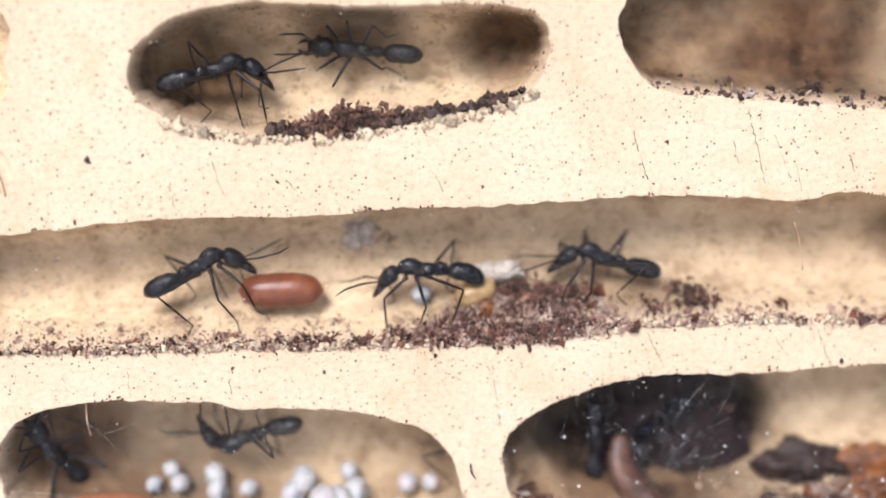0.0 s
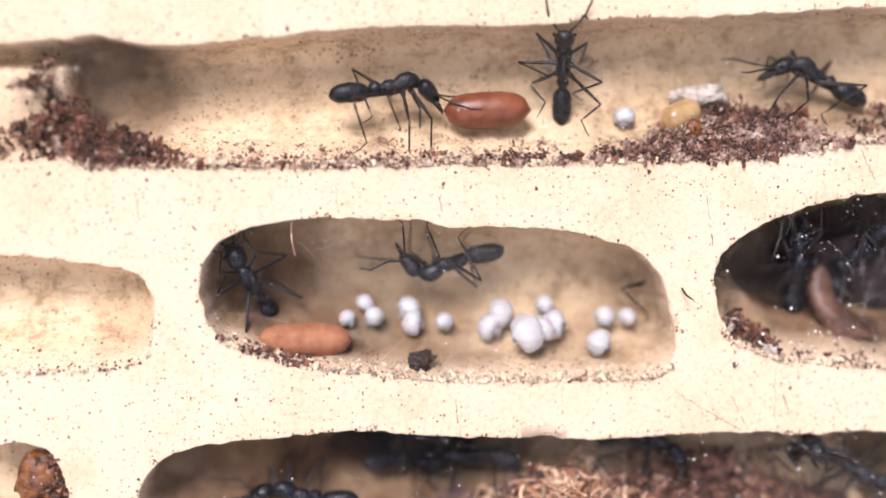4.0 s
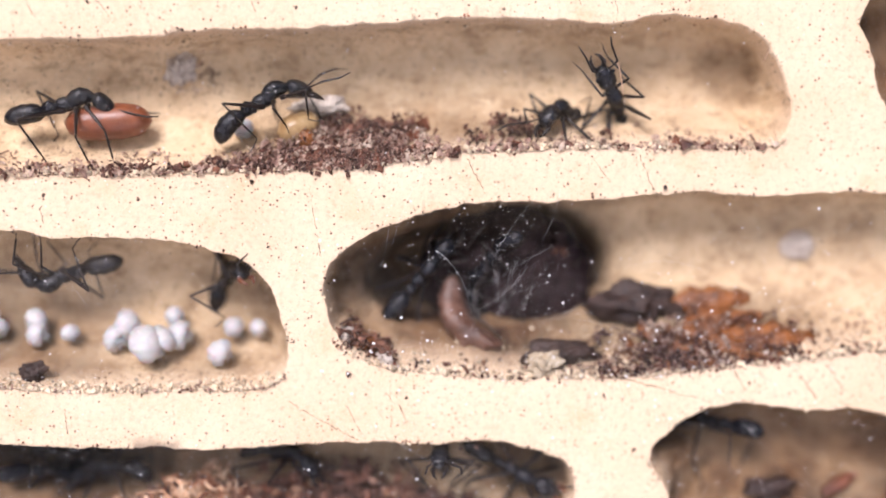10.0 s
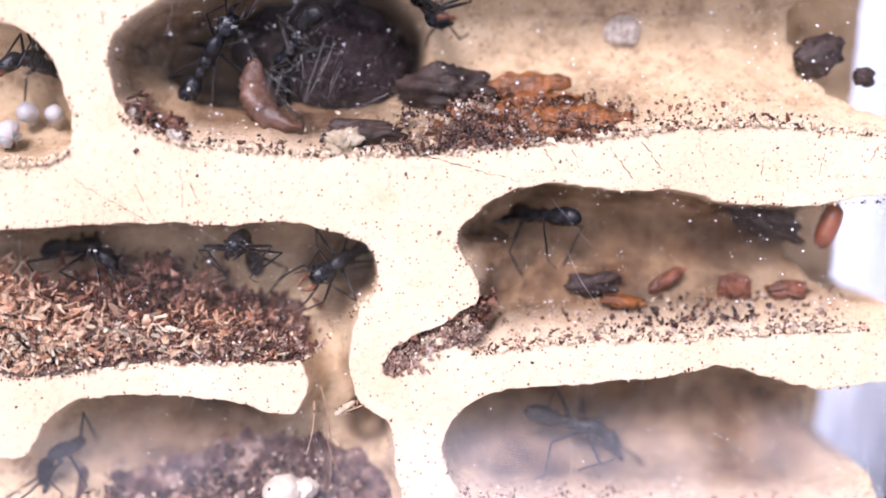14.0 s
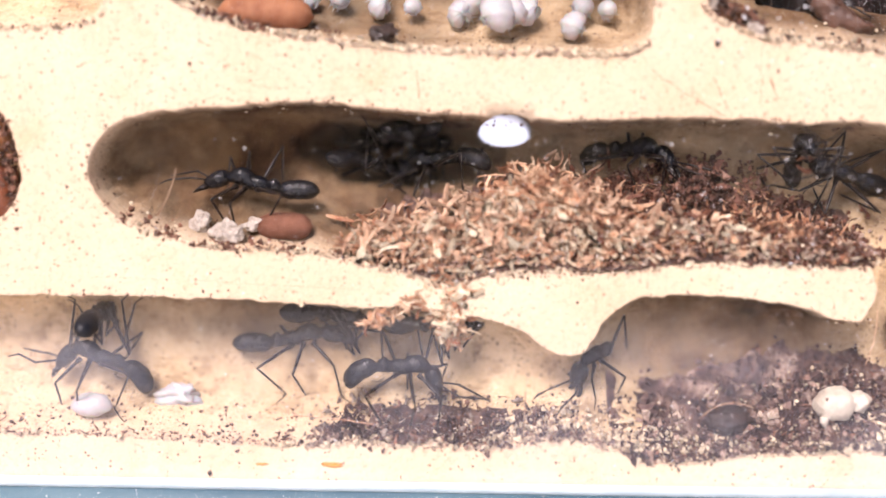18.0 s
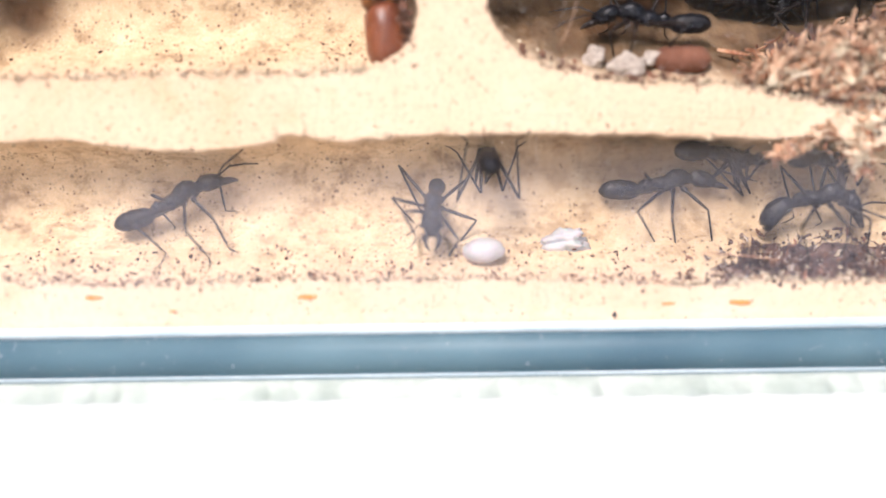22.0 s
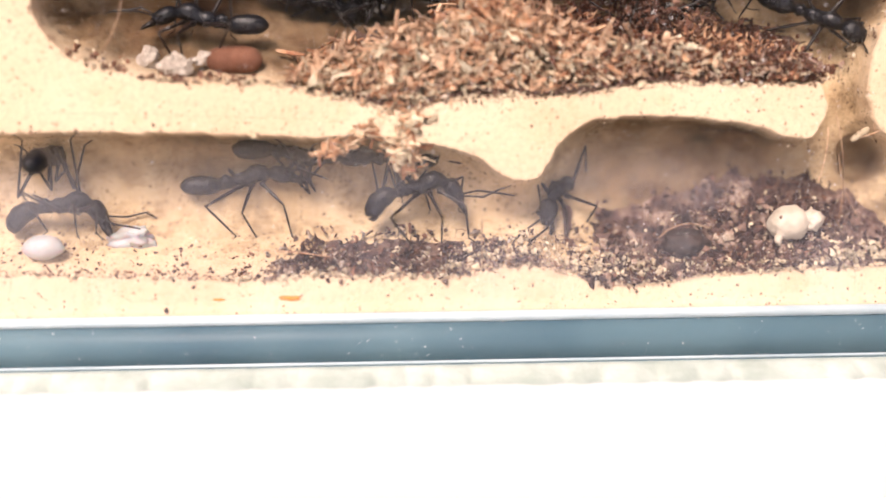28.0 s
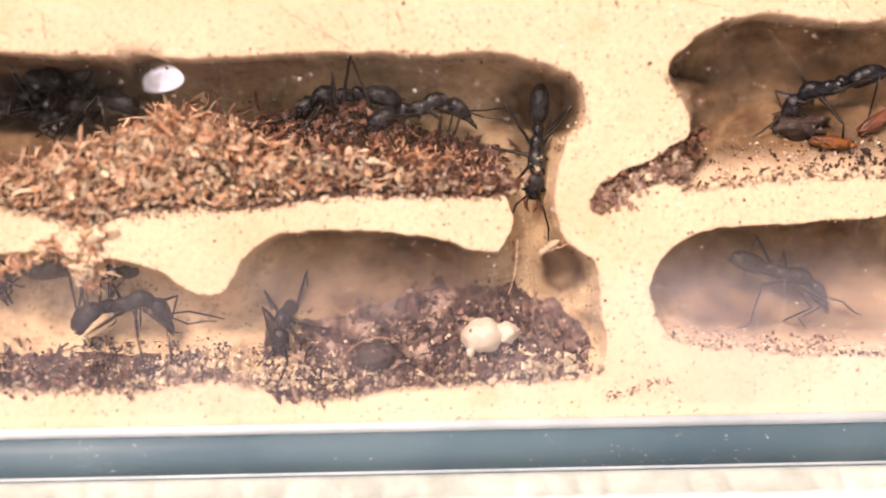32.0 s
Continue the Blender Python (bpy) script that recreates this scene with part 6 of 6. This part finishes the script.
clods("heap_clods", "pinkish crumbs on the lowest tunnel floor", litter("F", 94, 126, 300, 0.5, -0.1, 3.5, 211, gather=0.05), PINK)
crumbs("heap_crumbs", "purple brown crumbs on the lowest tunnel floor", on_bank("F", 92, 125, 0.7, 420, 0.34, 5.5, 16), NESTLING)
strands("heap_flakes", "pale papery flakes on the lowest tunnel floor", on_bank("F", 92, 125, 0.8, 170, 1.0, 5.0, 16), MOULD, 0.18, 47)
strands("heap_flakes", "reddish flakes on the lowest tunnel floor", on_bank("F", 95, 122, 1.5, 260, 1.0, 5.0, 16), CRUMB, 0.16, 46)
crumbs("end_litter", "gritty litter on the end chamber floor", litter("G", 170, 218, 1000, 0.27, 0.0, 3.0, 17), CRUMB)
clods("end_clods", "brown clumps on the upper end chamber floor", litter("E", 176, 214, 120, 0.5, 0.6, 4.5, 212, gather=0.1), SOIL)
crumbs("end_litter", "mixed litter on the upper end chamber floor", litter("E", 173, 216, 1200, 0.27, 0.0, 4.0, 18), CRUMB)
crumbs("brood_grains", "pale grit along the brood chamber rim", litter("B", 81, 129, 900, 0.4, 0.0, 2.5, 19), GRAIN)
crumbs("tunnel_dust", "fine brown grains over the upper tunnel floor", litter("R1", 68, 184, 3000, 0.17, -0.1, 5.0, 25), CRUMB)
crumbs("tunnel_dust", "fine pale grains over the upper tunnel floor", litter("R1", 68, 184, 3200, 0.2, -0.1, 5.0, 26), PINK)
crumbs("nest_chips", "pale plaster chips at the lower chamber's end", litter("F", 150, 164, 160, 0.55, 0.0, 3.5, 180, 1.5) + litter("G", 170, 200, 160, 0.42, 0.0, 2.5, 181), GRAIN)
crumbs("nest_dust", "fine brown grains along the lowest tunnel floor", litter("F", 16, 164, 3000, 0.15, -0.1, 5.0, 27), CRUMB)
crumbs("nest_dust", "fine pale grains along the lowest tunnel floor", litter("F", 90, 164, 1600, 0.18, -0.1, 3.0, 28), GRAIN)
crumbs("brood_dust", "fine brown grains over the brood chamber floor", litter("B", 81, 130, 1500, 0.15, -0.1, 5.0, 29), CRUMB)
crumbs("gallery_dust", "fine grains along the gallery floor", litter("D", 73, 112, 1500, 0.17, -0.1, 5.0, 30), CRUMB)
crumbs("end_dust", "fine pale grains over the end chamber floors", litter("E", 172, 220, 1400, 0.18, -0.1, 5.0, 31) + litter("G", 170, 220, 1000, 0.17, -0.1, 4.0, 32), GRAIN)
crumbs("brood_litter", "brown scraps at the brood chamber's end", litter("B", 80, 90, 260, 0.5, 0.0, 2.0, 22), CRUMB)
crumbs("passage_litter", "grey white and red scraps in the side passage", [(x, rnd.uniform(0, 2.5), 22.3 + 0.55 * (x - 163) + rnd.uniform(-0.6, 2.0), rnd.uniform(0.2, 0.7)) for x in [rnd.uniform(163, 175) for _ in range(260)]], CRUMB)
for x, y, z in ((165.0, 1.0, 23.0), (167.6, 0.8, 24.2), (170.3, 1.2, 25.4)):
    shard("mould_clump", "crumbly pinkish white clump in the side passage", "clump", x, y, z, 1.15, (1.2, 0.6, 0.8), (0, -25, 0), CRUST, 1.1, "mould clumps")
clods("passage_clods", "pinkish white crumbs in the side passage", [(162.6 + 10 * u + rnd.gauss(0, 0.4), rnd.uniform(0.0, 1.6), 22.0 + 4.2 * u ** 0.8 + rnd.gauss(0.3, 0.5), rnd.uniform(0.35, 0.85)) for rnd in (random.Random(31),) for u in [rnd.random() for _ in range(190)]], PINK)
clods("passage_clods", "dark brown crumbs in the side passage", [(165.5 + 8 * u + rnd.gauss(0, 0.4), rnd.uniform(0.6, 2.2), 24.4 + 3.2 * u + rnd.gauss(0.4, 0.5), rnd.uniform(0.3, 0.6)) for rnd in (random.Random(32),) for u in [rnd.random() for _ in range(60)]], RUST)
crumbs("passage_scraps", "pinkish white chunks at the mouth of the side passage", [(165.2 + rnd.gauss(0, 1.2), rnd.uniform(-0.2, 1.0), 22.6 + rnd.gauss(0.2, 0.45), rnd.uniform(0.35, 0.75)) for rnd in (random.Random(34),) for _ in range(60)], PINK, long=1.2, jag=0.5)
bm = bmesh.new()
tube(bm, bezier(Vector((157.1, 0.4, 17.5)), Vector((158.2, 0.2, 18.5)), Vector((159.3, 1.2, 18.8)), 7), [0.2, 0.36, 0.32, 0.38, 0.34, 0.3, 0.12], 8)
tagged(part("root_stub", bm, GRAIN, None), "pale broken root stub at the foot of the shaft", "root")
crumbs("passage_grains", "pale lumps in the side passage", [(x, rnd.uniform(0, 2.0), 22.0 + 0.5 * (x - 163) + rnd.uniform(-0.4, 1.8), rnd.uniform(0.3, 0.8)) for x in [rnd.uniform(163, 172) for _ in range(90)]], GRAIN)
crumbs("side_litter", "brown specks on the side chamber floor", litter("I", 20, 62, 700, 0.2, 0.0, 5.5, 23), CRUMB)
crumbs("side_litter", "dark specks on the left chamber floor", litter("H", 30, 73, 400, 0.2, 0.0, 4.0, 24), CRUMB)
crumbs("top_litter", "dark brown pellets along the top chamber floor", litter("A", 109, 137, 900, 0.6, 0.3, 2.8, 20, lift=0.5), CRUMB_DARK, jag=0.08)
clods("top_clods", "dark brown pellets heaped along the top chamber floor", litter("A", 110, 127.5, 110, 1.1, 0.5, 2.4, 213, 1.5), SOIL)
clods("top_clods", "dark crumb lump on the top side chamber floor", [(AR_LUMP[0] + k * 0.35, 3.0, AR_LUMP[1] - 0.2 * k, 0.8) for k in (-1, 0, 1)], CRUMB_DARK)
crumbs("top_grit", "dark grit over the top side chamber floor", litter("AL", 45, 82, 900, 0.3, 0.0, 5.5, 160) + litter("AR", 148, 200, 700, 0.4, 0.0, 5.0, 161), CRUMB_DARK)
strands("top_flakes", "pale flakes over the top side chamber floor", litter("AL", 45, 82, 120, 0.8, 0.0, 4.0, 162) + litter("AR", 148, 200, 160, 1.0, 0.0, 4.0, 163), MOULD, 0.2, 77)
crumbs("top_grains", "pale grains along the top chamber rim", litter("A", 97, 138, 420, 0.7, -0.1, 1.2, 21, lift=-0.3), GRAIN)


# marks on the face and on the pane
MARKS = ((136.8, 46.7, .55), (143.2, 43.9, .3), (149.2, 37.9, .35), (165.5, 43.6, .4), (168.9, 37.3, .45), (203.5, 43.8, .3), (172.3, 66.9, .55), (126.8, 68.2, .4),
         (141.1, 66.4, .3), (82.0, 44.0, .35), (87.0, 3.0, .45), (122.9, 19.5, .3), (69.0, 31.0, .3), (13.0, 27.4, .8), (11.0, 10.8, .25), (13.8, 5.9, .3),
         (38.4, 1.5, .3), (151, 38, .3), (155, 36, .35), (178.7, 22.8, .3), (177.3, 22.9, .25), (84, 0.6, .5), (110, 87.5, .35), (152, 91.5, .4), (90, 90, .5))
crumbs("pits", "dark pits and crumbs in the plaster face", [(x, -0.02, z, r) for x, z, r in MARKS], CRUMB_DARK)
specks("face_specks", "dark specks pressed on the plaster face", 900, 0.105, CRUMB_DARK, 3, -0.06, (5, 221, 0.5, 112), "specks")
specks("face_specks", "brown specks drifting along the lower plaster face", 600, 0.10, CRUMB_DARK, 13, -0.06, (10, 221, 0.5, 60), "specks")
specks("edge_dust", "pale dust specks on the glass base edge", 420, 0.10, DUST, 15, -0.66, (5, 221, -5.4, -0.8))
specks("pane_dust", "white dust specks on the pane", 900, 0.12, DUST, 4, -0.66, (60, 221, 2, 86))
specks("pane_dust", "bright white dust grains on the pane", 420, 0.2, DUST, 6, -0.66, (132, 221, 22, 66))
specks("pane_dust", "fine white dust on the lower pane", 2200, 0.085, DUST, 5, -0.66, (100, 221, 2, 66))
RIMS = (("R1", 62, 186, 1300), ("B", 80, 130, 800), ("C", 135, 216, 1300), ("D", 74, 156, 700), ("F", 90, 164, 850), ("F", 16, 96, 260), ("G", 170, 216, 600), ("E", 172, 216, 600), ("A", 97, 138, 500), ("H", 30, 73, 300), ("I", 20, 63, 400))
for n, (name, x0, x1, count) in enumerate(RIMS):
    crumbs("rim_grains", "pale crumbling plaster along a chamber rim", litter(name, x0, x1, count, 0.34, -0.25, 1.0, 81 + n), GRAIN)
    crumbs("rim_scraps", "brown and pink scraps along a chamber rim", litter(name, x0, x1, count // 2, 0.26, -0.25, 1.2, 101 + n), PINK if name in "BFI" else SOIL)
for n, (name, count) in enumerate((("R1", 900), ("B", 600), ("C", 900), ("D", 1100), ("F", 1000), ("G", 600), ("E", 700), ("A", 500), ("I", 500), ("H", 300), ("K", 300))):
    crumbs("rim_stains", "brown grit clinging round a chamber rim", ring(name, count, 0.24, 131 + n), CRUMB)
    crumbs("rim_chips", "pale plaster chips round a chamber rim", ring(name, count // 2, 0.3, 151 + n), GRAIN)
curls("tunnel_flakes", "pinkish brown flakes along the upper tunnel floor", litter("R1", 62, 184, 260, 1.1, -0.1, 3.2, 120, gather=0.1), SOIL, 0.16, 73, 1.0, "litter")
curls("tunnel_flakes", "pale papery flakes along the upper tunnel floor", litter("R1", 62, 184, 520, 0.9, -0.1, 4.5, 121, gather=-0.05), PINK, 0.14, 74, 1.0, "litter")
strands("nest_streaks", "thin dark scraps along the lowest tunnel rim", litter("F", 16, 125, 420, 0.8, -0.1, 2.0, 122), CRUMB, 0.08, 75, "litter")
rnd = random.Random(21)
hairs("pane_scratches", "fine pale scratches and threads on the pane",
      [(rnd.uniform(72, 215), rnd.uniform(8, 64), rnd.uniform(2, 8), rnd.uniform(-70, 90), rnd.uniform(-0.2, 0.2)) for _ in range(36)]
      + [(rnd.uniform(140, 166), rnd.uniform(48, 64), rnd.uniform(2, 8), rnd.uniform(20, 130), rnd.uniform(-0.2, 0.2)) for _ in range(9)], DUST, 0.0065, -0.67)
hairs("web_threads", "pale fine web threads spun over the packed debris", [(154.6 + rnd.gauss(0, 1.4), 52.6 + rnd.gauss(0, 1.2), rnd.uniform(3, 8), rnd.uniform(20, 150), rnd.uniform(-0.12, 0.12)) for _ in range(8)], DUST, 0.011, 6.6, "web")


def cracks(label, lines, material, width, seed):
    """Broken, jagged cracks in the face, each from one end (x, z) to the other."""
    rnd = random.Random(seed)
    bm = bmesh.new()
    for x0, z0, x1, z1 in lines:
        a, b = Vector((x0, 0.0, z0)), Vector((x1, 0.0, z1))
        n = max(5, int((b - a).length / 0.35))
        across = Vector((-(z1 - z0), 0, x1 - x0)).normalized()
        way = [a.lerp(b, k / n) + across * rnd.gauss(0, 0.07) for k in range(n + 1)]
        k = 0
        while k < n - 1:
            m = min(n, k + rnd.randint(2, 6))
            w = width * rnd.uniform(0.5, 1.5)
            tube(bm, way[k:m + 1], [w * rnd.uniform(0.4, 1.3) for _ in range(m + 1 - k)], 5)
            k = m + rnd.choice((0, 0, 1))
    return tagged(part("face_cracks", bm, material, None), label, "crack", kind="stuff")


cracks("slanting cracks in the upper plaster face", [(148.2, 92.8, 150.2, 86.7), (160.8, 94.8, 162.9, 86.9), (163.7, 92.1, 165.7, 87.1), (159.3, 91.5, 160.1, 88.4), (103.1, 89.8, 104.2, 86.2),
        (111.2, 87.6, 112.3, 85.8), (98.5, 87.7, 99.0, 84.7), (126.9, 88.1, 128.1, 85.6), (166.0, 89.5, 167.0, 86.0), (172.0, 90.0, 173.0, 87.0)], CRACK, 0.035, 1)
cracks("upright cracks in the plaster between the chambers", [(133.0, 67.6, 134.1, 59.6), (150.3, 70.4, 152.3, 66.5), (164.2, 70.2, 166.2, 67.5), (169.4, 70.7, 170.9, 66.7), (104.1, 65.9, 104.3, 64.0),
        (209.8, 69.2, 209.4, 66.9), (200.0, 70.5, 200.6, 67.2), (86.0, 66.5, 86.4, 64.6), (93.0, 67.5, 93.2, 65.0), (72.0, 67.5, 72.4, 63.5)], CRACK, 0.035, 2)
cracks("slanting cracks in the lower plaster face", [(187.3, 46.2, 189.9, 42.6), (191.0, 46.5, 193.3, 43.2), (210.9, 44.9, 210.1, 42.1), (216.8, 45.6, 215.4, 43.1), (204.3, 45.4, 203.9, 42.2),
        (141.4, 46.3, 141.5, 40.2), (130.0, 43.8, 137.7, 39.2), (136.5, 43.2, 138.2, 39.9), (142.4, 43.1, 143.2, 40.8), (105.8, 43.6, 105.9, 40.8), (164.9, 46.3, 177.6, 42.6), (197.0, 46.2, 198.0, 43.6),
        (183.4, 46.0, 184.2, 43.4), (180.4, 46.0, 181.6, 43.8)], CRACK, 0.04, 3)
hairs("face_cracks", "faint level scoring across the plaster face", [(60.0, 21.6, 26.0, -1, 0.01), (86.0, 21.0, 14.0, -2, 0.01), (40.0, 22.4, 16.0, 1, 0.01)], CRUMB, 0.010, 0.0, "crack")
hairs("face_chip", "dark curved rim of a chipped spot in the face", [(79.3, 90.8, 5.0, -68, 0.16)], CRACK, 0.06, 0.0, "chip")
crumbs("face_streak", "dirt streak smeared on the plaster face", [(164.1 + 6.64 * u + rnd.gauss(0, 0.2), -0.05, 2.0 + 1.99 * u + rnd.gauss(0, 0.28), rnd.uniform(0.06, 0.2)) for rnd in (random.Random(12),) for u in [rnd.random() for _ in range(90)]], CRUMB_DARK)
hairs("root_thread", "thin orange brown rootlets hanging in the shaft", [(155.6, 20.5, 12, -88, 0.12), (156.0, 16, 8, -70, -0.15), (154.8, 19, 6, -100, 0.1)], FIBRE, 0.05, 1.0)
hairs("pale_thread", "pale curved plant threads on the litter", [(136.5, 7.4, 5.6, 10, 0.35), (117.6, 5.6, 4.2, 89, 0.02), (157.0, 17.6, 4.2, 18, -0.08), (159.5, 18.4, 1.8, 75, 0.1),
      (92.5, 6.9, 9, -6, 0.03), (78.3, 28.0, 5.5, 68, -0.1), (88.6, 59.5, 3.6, 95, 0.1), (128.0, 56.6, 3.2, 35, 0.05), (166.5, 82.5, 5.5, -78, 0.08), (184.2, 83.0, 2.4, -110, 0.1)], FIBRE, 0.07, 0.6)
for x, z, ln in ((30.0, 3.1, 2.0), (52.2, 2.9, 2.2), (38.2, 1.6, 0.9), (89.6, 1.65, 1.3), (97.1, 1.69, 2.4)):
    bm = bmesh.new()
    ball(bm, (0, 0, 0), ln / 2, (1, 0.1, 0.22), 2, 0.5)
    tagged(part("flake", bm, ORANGE, None), "tiny orange flake on the plaster face", "flake", "orange flakes").location = v(x, -0.05, z)


# ---- what moves ----
def motions():
    # the ants tug the carried cocoon to and fro
    walk(CARRIED, [(t, pose(x * MM, 4.2 * MM, 74.9 * MM, 0, tilt, 0)) for t, x, tilt in ((0, 109.6, 4), (1, 108.9, 3), (2.2, 109.0, 2), (4, 109.7, 3), (7, 109.8, 1), (9, 110.7, 2), (32, 110.7, 2))])
    for ob, legs, feelers, stance, rows, seed in MOVERS:
        keys = [(t, ant_pose(x, y, z, a, o, stance)) for t, x, y, z, a, o in rows]
        if keys[0][0] > 0:
            keys.insert(0, (0.0, keys[0][1]))
        if keys[-1][0] < 32:
            keys.append((32.0, keys[-1][1]))
        walk(ob, keys)
        # the legs step while the body travels
        spans = [(a[0], b[0]) for a, b in zip(keys, keys[1:])
                 if 0.0012 < (b[1].translation - a[1].translation).length < 0.02 and b[0] - a[0] < 2.1]
        for n, leg in enumerate(legs if spans else ()):
            hip = leg.location.copy()
            steps = [(0.0, 0.0)]
            for t0, t1 in spans:
                for k in range(int((t1 - t0) / 0.25) + 1):
                    swing = 13 * (-1) ** (k + n + n // 2) * min(1, k, (t1 - t0) / 0.25 - k)
                    if t0 + k * 0.25 > steps[-1][0] + 0.1:
                        steps.append((t0 + k * 0.25, swing))
            if steps[-1][0] < 31.9:
                steps.append((32.0, 0.0))
            walk(leg, [(t, Matrix.Translation(hip) @ Euler((0, 0, radians(s))).to_matrix().to_4x4()) for t, s in steps])
        # the feelers grope about
        rnd = random.Random(seed * 7 + 1)
        for feeler in feelers:
            root = feeler.location.copy()
            t, turns = 0.0, []
            while t < 32:
                turns.append((t, rnd.uniform(-14, 14), rnd.uniform(-12, 12)))
                t += rnd.uniform(0.5, 1.3)
            turns.append((32.0, 0, 0))
            walk(feeler, [(t, Matrix.Translation(root) @ Euler((0, radians(a), radians(b))).to_matrix().to_4x4()) for t, a, b in turns])


motions()
